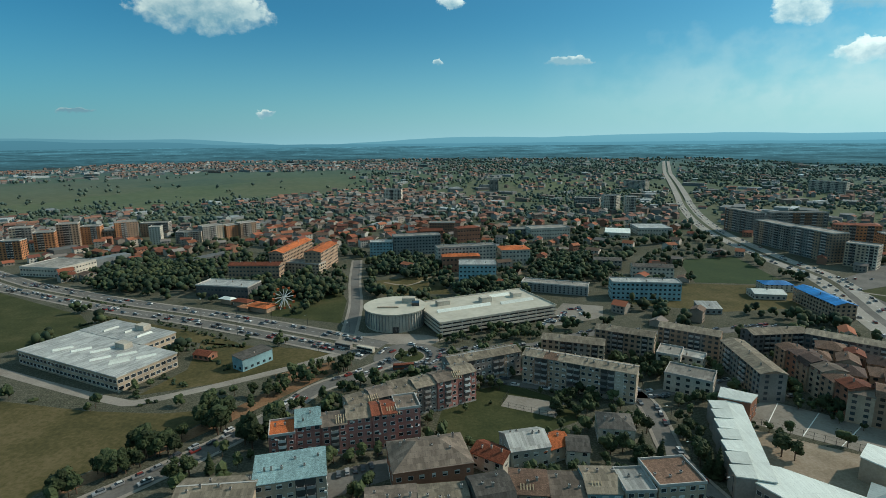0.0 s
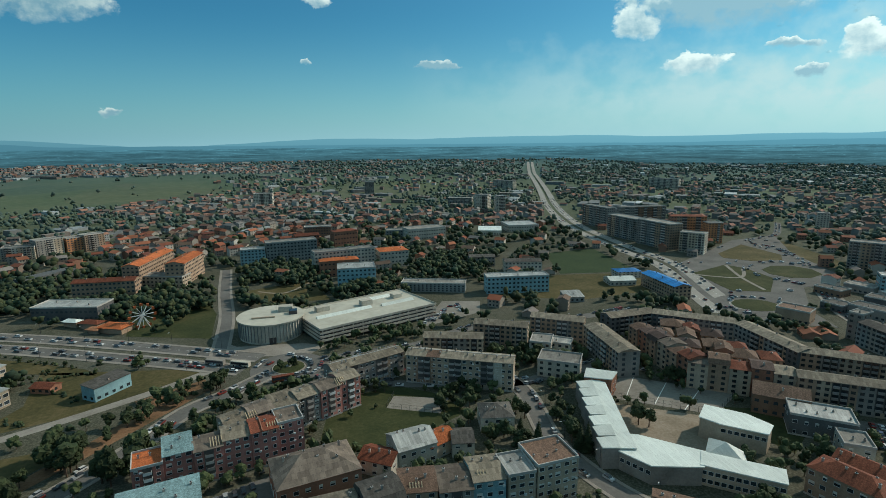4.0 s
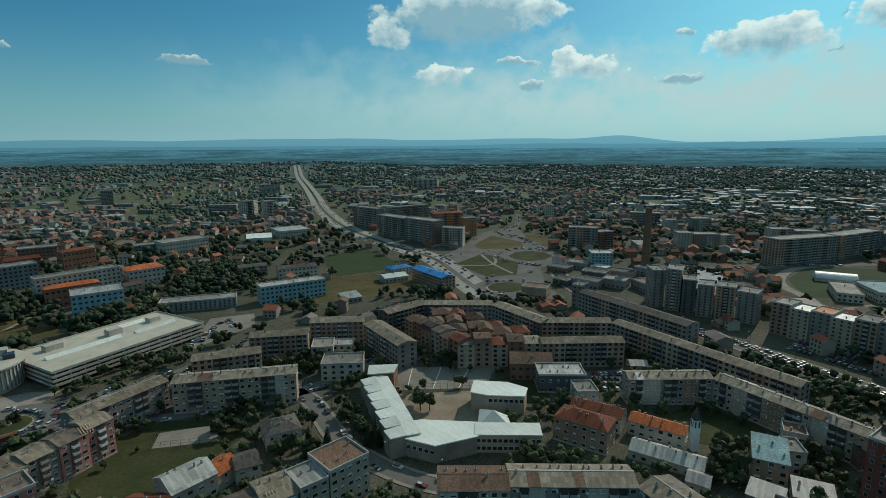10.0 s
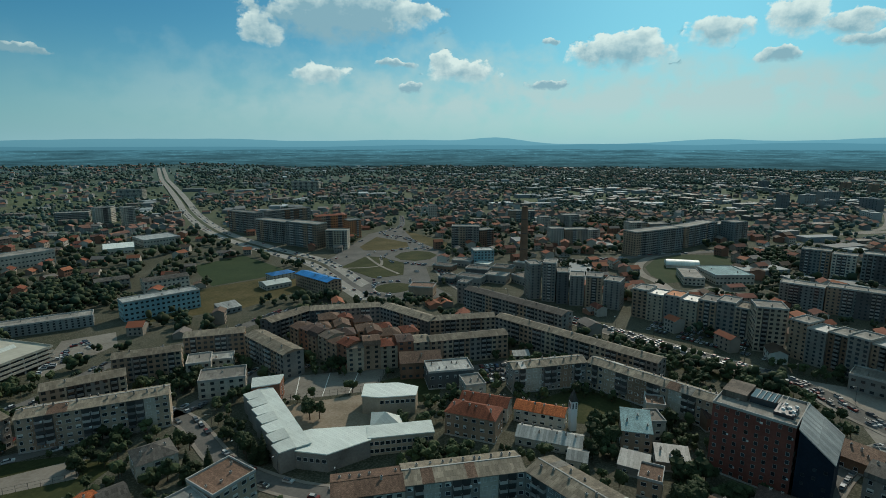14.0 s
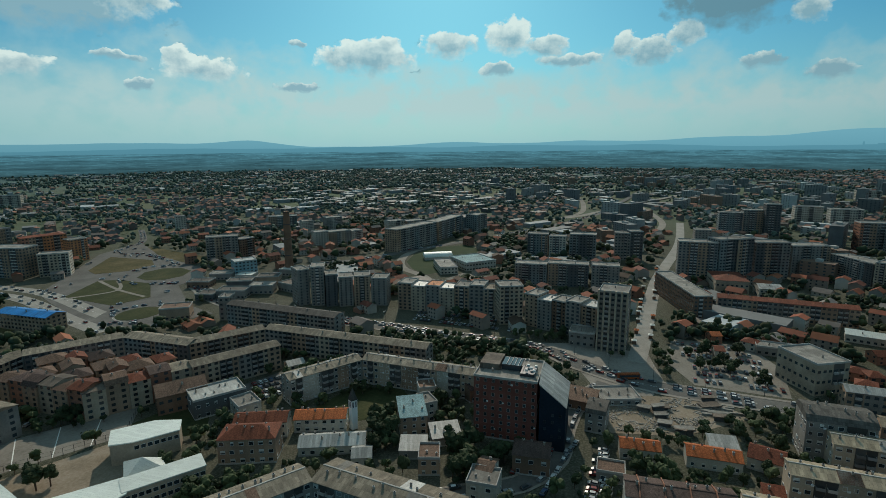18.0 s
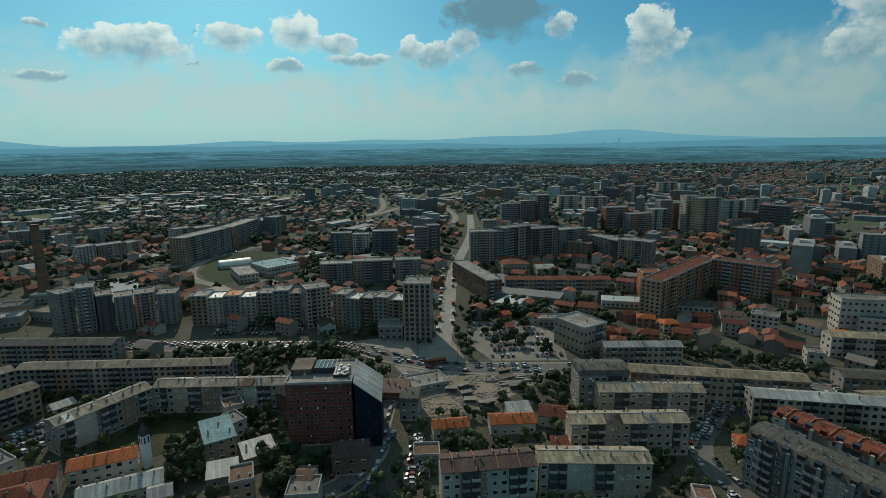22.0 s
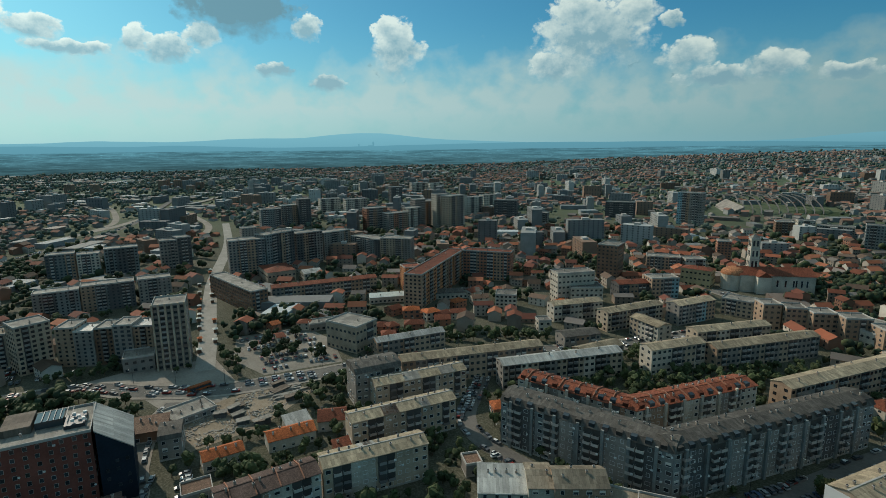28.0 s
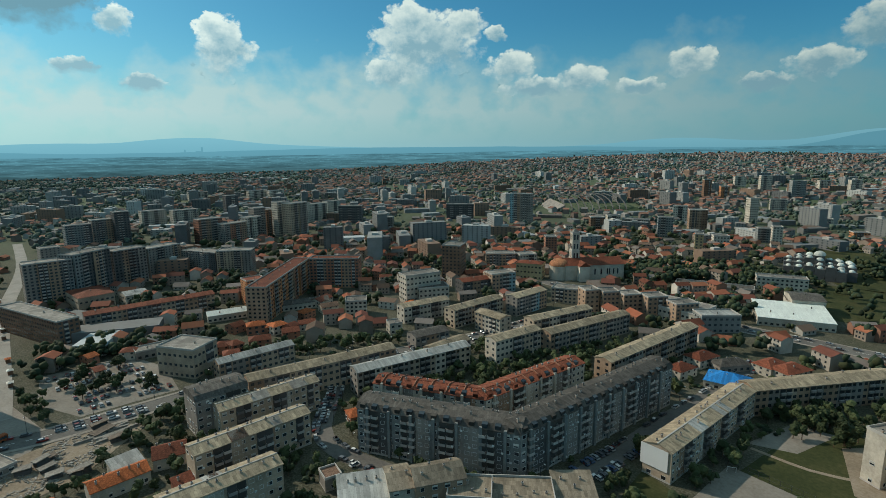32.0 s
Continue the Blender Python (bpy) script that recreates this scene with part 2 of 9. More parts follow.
def material(name, base, rough=0.8, spread=0.18, stain=0.25, grain=3.0, bump=0.15, metal=0.0, wave=0.0, island=False, tint=None, sheet=None):
    """A worn surface: two scales of variation in colour and relief, each object or island a little different."""
    m = bpy.data.materials.new(name)
    m.use_nodes = True
    N, L = m.node_tree.nodes, m.node_tree.links
    bsdf = N["Principled BSDF"]
    co = N.new("ShaderNodeTexCoord")

    def noisy(scale, detail=4.0):
        n = N.new("ShaderNodeTexNoise")
        n.inputs["Scale"].default_value, n.inputs["Detail"].default_value = scale, detail
        L.new(co.outputs["Object"], n.inputs["Vector"])
        return n.outputs[0]

    def mathn(op, a, b):
        n = N.new("ShaderNodeMath")
        n.operation = op
        for k, v in enumerate((a, b)):
            if isinstance(v, (int, float)):
                n.inputs[k].default_value = v
            else:
                L.new(v, n.inputs[k])
        return n.outputs[0]

    rnd = N.new("ShaderNodeNewGeometry").outputs["Random Per Island"] if island else N.new("ShaderNodeObjectInfo").outputs["Random"]
    coarse, fine = noisy(0.11), noisy(grain, 6.0)
    value = mathn("ADD", mathn("MULTIPLY", mathn("SUBTRACT", rnd, 0.5), 2 * spread), 1.0)
    value = mathn("ADD", value, mathn("MULTIPLY", mathn("SUBTRACT", coarse, 0.5), 2 * stain))
    value = mathn("ADD", value, mathn("MULTIPLY", mathn("SUBTRACT", fine, 0.5), stain))
    if sheet:
        bk = N.new("ShaderNodeTexBrick")
        bk.inputs["Color1"].default_value, bk.inputs["Color2"].default_value, bk.inputs["Mortar"].default_value = (((0.93, 0.93, 0.93, 1), (1.05, 1.05, 1.05, 1), (0.62, 0.62, 0.62, 1)) if "white" in name else ((0.72, 0.72, 0.72, 1), (1.18, 1.18, 1.18, 1), (0.45, 0.45, 0.45, 1)))
        bk.inputs["Scale"].default_value, bk.inputs["Mortar Size"].default_value = 1.0, 0.02
        bk.inputs["Brick Width"].default_value, bk.inputs["Row Height"].default_value = sheet
        L.new(co.outputs["Object"], bk.inputs["Vector"])
        value = mathn("MULTIPLY", value, bk.outputs[0])
        streak = N.new("ShaderNodeMapping")
        streak.inputs["Scale"].default_value = (1.0, 0.16, 0.3)
        L.new(co.outputs["Object"], streak.inputs[0])
        run = N.new("ShaderNodeTexNoise")
        run.inputs["Scale"].default_value, run.inputs["Detail"].default_value = 0.9, 5.0
        L.new(streak.outputs[0], run.inputs["Vector"])
        calm = 0.2 if "white" in name else 0.9
        value = mathn("MULTIPLY", value, mathn("ADD", mathn("MULTIPLY", run.outputs[0], calm), 1 - calm / 2))
    colour = N.new("ShaderNodeMix")
    colour.data_type, colour.blend_type = "RGBA", "MULTIPLY"
    colour.inputs[0].default_value = 1.0
    if tint:
        pick = N.new("ShaderNodeValToRGB")
        pick.color_ramp.interpolation = "CONSTANT"
        stops = pick.color_ramp.elements
        for k, c in enumerate(tint):
            e = stops[k] if k < 2 else stops.new(k / len(tint))
            e.position, e.color = k / len(tint), (*c, 1)
        L.new(mathn("FRACT", mathn("MULTIPLY", rnd, 7.13), 0.0), pick.inputs[0])
        L.new(pick.outputs[0], colour.inputs[6])
    else:
        colour.inputs[6].default_value = (*base, 1)
    grey = N.new("ShaderNodeCombineColor")
    for k in range(3):
        L.new(value, grey.inputs[k])
    L.new(grey.outputs[0], colour.inputs[7])
    L.new(colour.outputs[2], bsdf.inputs["Base Color"])
    bsdf.inputs["Roughness"].default_value, bsdf.inputs["Metallic"].default_value = rough, metal
    bsdf.inputs["Specular IOR Level"].default_value = 0.3 if rough < 0.6 else 0.14
    if bump:
        rise = fine
        if wave:
            wv = N.new("ShaderNodeTexWave")
            wv.inputs["Scale"].default_value, wv.inputs["Distortion"].default_value = wave, 0.4
            L.new(co.outputs["Object"], wv.inputs["Vector"])
            rise = mathn("ADD", mathn("MULTIPLY", wv.outputs[1], 1.5), fine)
        b = N.new("ShaderNodeBump")
        b.inputs["Strength"].default_value, b.inputs["Distance"].default_value = bump, 0.12
        L.new(rise, b.inputs["Height"])
        L.new(b.outputs[0], bsdf.inputs["Normal"])
    MATS[name] = m
    return m


WALLS = {"beige": (0.375, 0.300, 0.222), "grey": (0.235, 0.212, 0.186), "white": (0.450, 0.405, 0.335), "pink": (0.375, 0.170, 0.140), "tan": (0.315, 0.218, 0.150),
         "brick": (0.290, 0.140, 0.090), "red": (0.175, 0.062, 0.046), "blue_grey": (0.190, 0.200, 0.192), "orange_wall": (0.420, 0.190, 0.090), "teal": (0.215, 0.335, 0.360),
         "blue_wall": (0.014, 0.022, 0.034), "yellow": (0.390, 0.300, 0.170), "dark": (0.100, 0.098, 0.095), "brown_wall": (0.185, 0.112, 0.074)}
for key, c in WALLS.items():
    material("wall_" + key, c, 0.85, 0.10, 0.60, 1.3, 0.12)
ROOFS = {"tan_tin": (0.295, 0.240, 0.165), "tin": (0.205, 0.172, 0.128), "weathered": (0.15, 0.12, 0.095), "light_tin": (0.32, 0.315, 0.29), "brown": (0.16, 0.10, 0.07), "dark_brown": (0.09, 0.06, 0.05), "slate": (0.088, 0.080, 0.070),
         "orange": (0.40, 0.115, 0.04), "rust_red": (0.185, 0.060, 0.034), "dark_red": (0.15, 0.048, 0.026), "concrete": (0.22, 0.205, 0.18), "white_roof": (0.55, 0.575, 0.525),
         "blue_roof": (0.02, 0.16, 0.42), "green_roof": (0.21, 0.31, 0.315), "copper": (0.45, 0.20, 0.10)}
for key, c in ROOFS.items():
    material("roof_" + key, c, 0.8 if key not in ("light_tin", "white_roof", "blue_roof") else 0.5, 0.22, 0.22 if key == "white_roof" else 0.55, 1.4, 0.3,
             sheet={"tin": (1.1, 2.4), "tan_tin": (1.1, 2.4), "light_tin": (1.1, 6.0), "white_roof": (1.0, 8.0), "slate": (0.9, 1.8), "concrete": (3.0, 3.0), "weathered": (2.0, 2.0), "blue_roof": (1.0, 8.0)}.get(key, (0.5, 0.4)))
material("timber", (0.46, 0.36, 0.23), 0.85, 0.2, 0.3, 3.0, 0.1)
material("concrete_trim", (0.38, 0.36, 0.33), 0.85, 0.12, 0.3, 1.0, 0.1)
material("white_frame", (0.62, 0.62, 0.60), 0.5, 0.15, 0.1, 2.0, 0.0)
material("chimney_plaster", (0.34, 0.28, 0.23), 0.9, 0.3, 0.3, 3.0, 0.2)
material("dark_metal", (0.05, 0.05, 0.055), 0.45, 0.2, 0.2, 4.0, 0.0, metal=0.4)
material("blind", (0.50, 0.48, 0.43), 0.7, 0.3, 0.15, 3.0, 0.0)
# near-black: the shade of a recessed loggia as a colour
material("loggia_shade", (0.075, 0.070, 0.064), 0.5, 0.3, 0.4, 0.7, 0.0)
material("balcony_rail", (0.20, 0.19, 0.18), 0.7, 0.4, 0.2, 1.5, 0.0)
material("balcony_panel", (0.34, 0.31, 0.28), 0.8, 0.35, 0.3, 1.5, 0.05)
g = material("glass", (0.030, 0.038, 0.044), 0.12, 0.5, 0.3, 0.6, 0.0)
g.node_tree.nodes["Principled BSDF"].inputs["Specular IOR Level"].default_value = 0.6
material("bark", (0.10, 0.07, 0.05), 0.95, 0.2, 0.4, 6.0, 0.4)
material("road_paint", (0.62, 0.62, 0.58), 0.7, 0.1, 0.3, 2.0, 0.0)


def cover(name, a, b, c, scale, bump=0.3):
    """Patchy ground: three earth and grass colours mixed at two scales."""
    m = bpy.data.materials.new(name)
    m.use_nodes = True
    N, L = m.node_tree.nodes, m.node_tree.links
    bsdf = N["Principled BSDF"]
    pos = N.new("ShaderNodeNewGeometry")
    tones = []
    for sc, dt in ((scale, 6.0), (scale * 14, 9.0)):
        n = N.new("ShaderNodeTexNoise")
        n.inputs["Scale"].default_value, n.inputs["Detail"].default_value, n.inputs["Roughness"].default_value = sc, dt, 0.62
        L.new(pos.outputs["Position"], n.inputs["Vector"])
        tones.append(n.outputs[0])
    mixed = N.new("ShaderNodeMix")
    mixed.inputs[0].default_value = 0.42
    L.new(tones[0], mixed.inputs[2])
    L.new(tones[1], mixed.inputs[3])
    ramp = N.new("ShaderNodeValToRGB")
    ramp.color_ramp.elements[0].position, ramp.color_ramp.elements[0].color = 0.36, (*a, 1)
    ramp.color_ramp.elements[1].position, ramp.color_ramp.elements[1].color = 0.66, (*c, 1)
    ramp.color_ramp.elements.new(0.50).color = (*b, 1)
    L.new(mixed.outputs[0], ramp.inputs[0])
    L.new(ramp.outputs[0], bsdf.inputs["Base Color"])
    bsdf.inputs["Roughness"].default_value, bsdf.inputs["Specular IOR Level"].default_value = 0.95, 0.1
    bp = N.new("ShaderNodeBump")
    bp.inputs["Strength"].default_value, bp.inputs["Distance"].default_value = bump, 0.3
    L.new(tones[1], bp.inputs["Height"])
    L.new(bp.outputs[0], bsdf.inputs["Normal"])
    MATS[name] = m


cover("dirt", (0.085, 0.062, 0.034), (0.17, 0.095, 0.052), (0.25, 0.155, 0.09), 0.06)
cover("lawn", (0.026, 0.034, 0.014), (0.044, 0.050, 0.020), (0.080, 0.072, 0.034), 0.045)
cover("meadow", (0.040, 0.042, 0.018), (0.078, 0.066, 0.028), (0.135, 0.105, 0.055), 0.035)
cover("pitch_green", (0.028, 0.044, 0.022), (0.036, 0.054, 0.024), (0.052, 0.064, 0.030), 0.03, 0.1)
cover("court", (0.14, 0.125, 0.105), (0.20, 0.182, 0.155), (0.25, 0.23, 0.20), 0.05, 0.05)
cover("sand", (0.15, 0.12, 0.085), (0.23, 0.185, 0.135), (0.30, 0.255, 0.20), 0.06, 0.2)
cover("asphalt", (0.095, 0.090, 0.082), (0.128, 0.121, 0.111), (0.17, 0.16, 0.145), 0.05, 0.05)
cover("paving", (0.17, 0.15, 0.125), (0.235, 0.21, 0.18), (0.29, 0.265, 0.23), 0.06, 0.06)
material("rubble", (0.235, 0.22, 0.195), 0.95, 0.5, 0.4, 2.0, 0.4, island=True)
material("leaves", (0.040, 0.052, 0.022), 0.75, 0.35, 0.6, 1.2, 0.3)
material("leaves_dark", (0.028, 0.038, 0.017), 0.8, 0.3, 0.5, 1.2, 0.3)
material("far_walls", (0.4, 0.35, 0.3), 0.85, 0.25, 0.3, 0.5, 0.0, island=True, tint=[(0.368, 0.322, 0.270), (0.253, 0.201, 0.161), (0.437, 0.408, 0.356), (0.230, 0.121, 0.081), (0.287, 0.253, 0.213)])
material("far_roofs", (0.3, 0.1, 0.05), 0.85, 0.3, 0.3, 0.5, 0.0, island=True, tint=[(0.231, 0.079, 0.044), (0.171, 0.061, 0.037), (0.121, 0.083, 0.061), (0.264, 0.101, 0.055), (0.165, 0.143, 0.127), (0.143, 0.055, 0.039)])
material("far_sheds", (0.4, 0.4, 0.4), 0.7, 0.3, 0.3, 0.5, 0.0, island=True, tint=[(0.20, 0.215, 0.215), (0.34, 0.36, 0.36), (0.15, 0.155, 0.15), (0.13, 0.13, 0.125), (0.16, 0.13, 0.11), (0.18, 0.19, 0.19)])
# outer town walls, roofs and woods: dulled tints with distance haze in the colour
material("hazed_outer_walls", (0.2, 0.2, 0.2), 0.9, 0.2, 0.2, 0.5, 0.0, island=True, tint=[(0.23, 0.235, 0.225), (0.18, 0.18, 0.17), (0.32, 0.325, 0.31), (0.17, 0.135, 0.115), (0.2, 0.2, 0.19)])
material("hazed_outer_roofs", (0.2, 0.1, 0.05), 0.9, 0.2, 0.2, 0.5, 0.0, island=True, tint=[(0.217, 0.109, 0.077), (0.168, 0.091, 0.070), (0.140, 0.115, 0.098), (0.252, 0.133, 0.092), (0.182, 0.168, 0.154)])
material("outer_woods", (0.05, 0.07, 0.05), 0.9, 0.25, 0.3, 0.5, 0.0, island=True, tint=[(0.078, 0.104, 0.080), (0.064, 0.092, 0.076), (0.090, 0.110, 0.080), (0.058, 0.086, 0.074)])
material("block_walls", (0.3, 0.28, 0.25), 0.85, 0.25, 0.3, 0.5, 0.0, island=True, tint=[(0.235, 0.24, 0.23), (0.17, 0.175, 0.17), (0.33, 0.335, 0.32), (0.19, 0.13, 0.095), (0.14, 0.145, 0.145)])
material("car_paint", (0.3, 0.3, 0.3), 0.3, 0.1, 0.05, 3.0, 0.0, tint=[(0.50, 0.50, 0.49), (0.05, 0.05, 0.055), (0.26, 0.27, 0.28), (0.12, 0.13, 0.14), (0.60, 0.60, 0.59), (0.09, 0.09, 0.10), (0.18, 0.025, 0.02), (0.05, 0.08, 0.15), (0.30, 0.30, 0.30)])
material("far_cars", (0.3, 0.3, 0.3), 0.35, 0.1, 0.05, 3.0, 0.0, island=True, tint=[(0.45, 0.45, 0.44), (0.05, 0.05, 0.055), (0.26, 0.27, 0.28), (0.12, 0.13, 0.14), (0.55, 0.55, 0.54), (0.08, 0.08, 0.085), (0.20, 0.20, 0.20), (0.18, 0.03, 0.025)])
material("tyre", (0.02, 0.02, 0.02), 0.9, 0.1, 0.1, 8.0, 0.0)


# ---- mesh builder ----
class Shape:
    """Collects vertices and faces of one mesh, with a material for each face."""

    def __init__(self):
        self.v, self.f, self.m, self.mats = [], [], [], []

    def slot(self, mat):
        if mat not in self.mats:
            self.mats.append(mat)
        return self.mats.index(mat)

    def face(self, pts, mat):
        n = len(self.v)
        self.v.extend(tuple(p) for p in pts)
        self.f.append(tuple(range(n, n + len(pts))))
        self.m.append(self.slot(mat))

    def solid(self, pts, faces, mat):
        n, k = len(self.v), self.slot(mat)
        self.v.extend(tuple(p) for p in pts)
        for f in faces:
            self.f.append(tuple(n + i for i in f))
            self.m.append(k)

    def box(self, x0, x1, y0, y1, z0, z1, mat, bottom=True):
        pts = [(x0, y0, z0), (x1, y0, z0), (x1, y1, z0), (x0, y1, z0), (x0, y0, z1), (x1, y0, z1), (x1, y1, z1), (x0, y1, z1)]
        faces = [(0, 1, 5, 4), (1, 2, 6, 5), (2, 3, 7, 6), (3, 0, 4, 7), (4, 5, 6, 7)] + ([(3, 2, 1, 0)] if bottom else [])
        self.solid(pts, faces, mat)

    def turned(self, cx, cy, rot, x0, x1, y0, y1, z0, z1, mat):
        c, s = math.cos(rot), math.sin(rot)
        pts = [(cx + c * x - s * y, cy + s * x + c * y, z) for z in (z0, z1) for x, y in ((x0, y0), (x1, y0), (x1, y1), (x0, y1))]
        self.solid(pts, [(0, 1, 5, 4), (1, 2, 6, 5), (2, 3, 7, 6), (3, 0, 4, 7), (4, 5, 6, 7)], mat)

    def ring(self, cx, cy, z0, r0, z1, r1, mat, n=12):
        k = [(math.cos(2 * math.pi * i / n), math.sin(2 * math.pi * i / n)) for i in range(n)]
        pts = [(cx + r0 * c, cy + r0 * s, z0) for c, s in k] + [(cx + r1 * c, cy + r1 * s, z1) for c, s in k]
        self.solid(pts, [(i, (i + 1) % n, n + (i + 1) % n, n + i) for i in range(n)] + [tuple(range(n, 2 * n))], mat)

    def data(self, name):
        me = bpy.data.meshes.new(name)
        me.from_pydata(self.v, [], self.f)
        for m in self.mats:
            me.materials.append(MATS[m])
        me.polygons.foreach_set("material_index", self.m)
        me.update()
        return me


def part(name, shape, parent, label="", m=None):
    """One mesh object under a thing or a part; shape may be a Shape or a mesh that is shared."""
    ob = new(name, shape.data(name) if isinstance(shape, Shape) else shape)
    ob.parent = parent
    if m is not None:
        ob.matrix_basis = m
    return tagged(ob, label)


def thing(name, x, y, z, rot, label, category, group="", kind=""):
    ob = new(name)
    ob.matrix_basis = pose(x, y, z, 0, 0, rot)
    ob.empty_display_size = 0.5
    return tagged(ob, label, category, group, kind)


SHARED = {}


def shared(key, make):
    if key not in SHARED:
        s = Shape()
        make(s)
        SHARED[key] = s.data(key[0] if isinstance(key, tuple) else key)
    return SHARED[key]


FOOT = []          # footprints that loose things keep clear of: x, y, rotation, half length, half width


def clear_of(x, y, gap=1.0):
    for fx, fy, c, s, hl, hw in FOOT:
        dx, dy = x - fx, y - fy
        if abs(c * dx + s * dy) < hl + gap and abs(c * dy - s * dx) < hw + gap:
            return False
    return True


OPEN = []          # polygons of open ground
TREELESS = []


def inside(x, y, poly):
    hit = False
    for (ax, ay), (bx, by) in zip(poly, poly[1:] + poly[:1]):
        if (ay > y) != (by > y) and x < ax + (y - ay) * (bx - ax) / (by - ay):
            hit = not hit
    return hit


def is_open(x, y):
    return any(inside(x, y, p) for p in OPEN)


def claim(x, y, rot, length, width):
    a = radians(rot)
    FOOT.append((x, y, math.cos(a), math.sin(a), length / 2, width / 2))


# ---- pieces of buildings ----
def inset(s, w, h, depth, rim, blind, frame_mat="white_frame"):
    """A frame with its pane set back in it, one connected sheet."""
    x, o = w / 2, w / 2 + rim
    k = h * (1 - blind)
    p = [(-o, 0, -rim), (o, 0, -rim), (o, 0, h + rim), (-o, 0, h + rim),
         (-o, -depth, -rim), (o, -depth, -rim), (o, -depth, h + rim), (-o, -depth, h + rim),
         (-x, -depth, 0), (x, -depth, 0), (x, -depth, h), (-x, -depth, h),
         (-x, -0.015, 0), (x, -0.015, 0), (x, -0.015, k), (-x, -0.015, k), (x, -0.015, h), (-x, -0.015, h)]
    n = len(s.v)
    s.solid(p, [(0, 1, 5, 4), (1, 2, 6, 5), (2, 3, 7, 6), (3, 0, 4, 7), (4, 5, 9, 8), (5, 6, 10, 9), (6, 7, 11, 10), (7, 4, 8, 11),
                (8, 9, 13, 12), (9, 10, 16, 14, 13), (10, 11, 17, 16), (11, 8, 12, 15, 17)], frame_mat)
    for f, m in (((12, 13, 14, 15), "glass"), ((15, 14, 16, 17), "blind")):
        if m == "glass" or blind:
            s.f.append(tuple(n + i for i in f))
            s.m.append(s.slot(m))


def window_mesh(w, h, blind, frame_mat="white_frame"):
    return shared(("window", w, h, blind, frame_mat), lambda s: inset(s, w, h, 0.09, 0.07, blind, frame_mat))


def balcony_mesh(w, mat):
    def make(s):
        o, i, d, t = w / 2, w / 2 - 0.09, 1.25, 1.16
        p = [(-o, 0, -0.14), (o, 0, -0.14), (o, -d, -0.14), (-o, -d, -0.14), (-o, 0, 0.98), (o, 0, 0.98), (o, -d, 0.98), (-o, -d, 0.98),
             (-i, 0, 0.98), (i, 0, 0.98), (i, -t, 0.98), (-i, -t, 0.98), (-i, 0, 0.0), (i, 0, 0.0), (i, -t, 0.0), (-i, -t, 0.0)]
        s.solid(p, [(0, 1, 2, 3), (1, 5, 6, 2), (2, 6, 7, 3), (3, 7, 4, 0), (5, 9, 10, 6), (6, 10, 11, 7), (7, 11, 8, 4), (9, 13, 14, 10), (10, 14, 15, 11), (11, 15, 12, 8), (13, 12, 15, 14)], mat)
    return shared(("balcony", w, mat), make)


def dish_mesh():
    def make(s):
        n = 12
        s.v = [(0, 0.05, 0.4)] + [(0.42 * math.cos(6.283 * i / n), -0.12, 0.4 + 0.42 * math.sin(6.283 * i / n)) for i in range(n)]
        s.f = [(0, 1 + i, 1 + (i + 1) % n) for i in range(n)]
        s.m, s.mats = [0] * n, ["white_frame"]
    return shared("satellite_dish", make)


def chimney_mesh(h):
    def make(s):
        levels = [(-1.2, 0.34, 0.24), (h, 0.34, 0.24), (h, 0.44, 0.34), (h + 0.12, 0.44, 0.34), (h + 0.12, 0.22, 0.15), (h + 0.4, 0.22, 0.15)]
        pts = [(sx * a, sy * b, z) for z, a, b in levels for sx, sy in ((-1, -1), (1, -1), (1, 1), (-1, 1))]
        for k, m in enumerate(("chimney_plaster", "concrete_trim", "concrete_trim", "concrete_trim", "dark_metal")):
            s.f += [(4 * k + i, 4 * k + (i + 1) % 4, 4 * k + 4 + (i + 1) % 4, 4 * k + 4 + i) for i in range(4)]
            s.m += [s.slot(m)] * 4
        s.f.append((20, 21, 22, 23))
        s.m.append(s.slot("dark_metal"))
        s.v += pts
    return shared(("chimney", h), make)


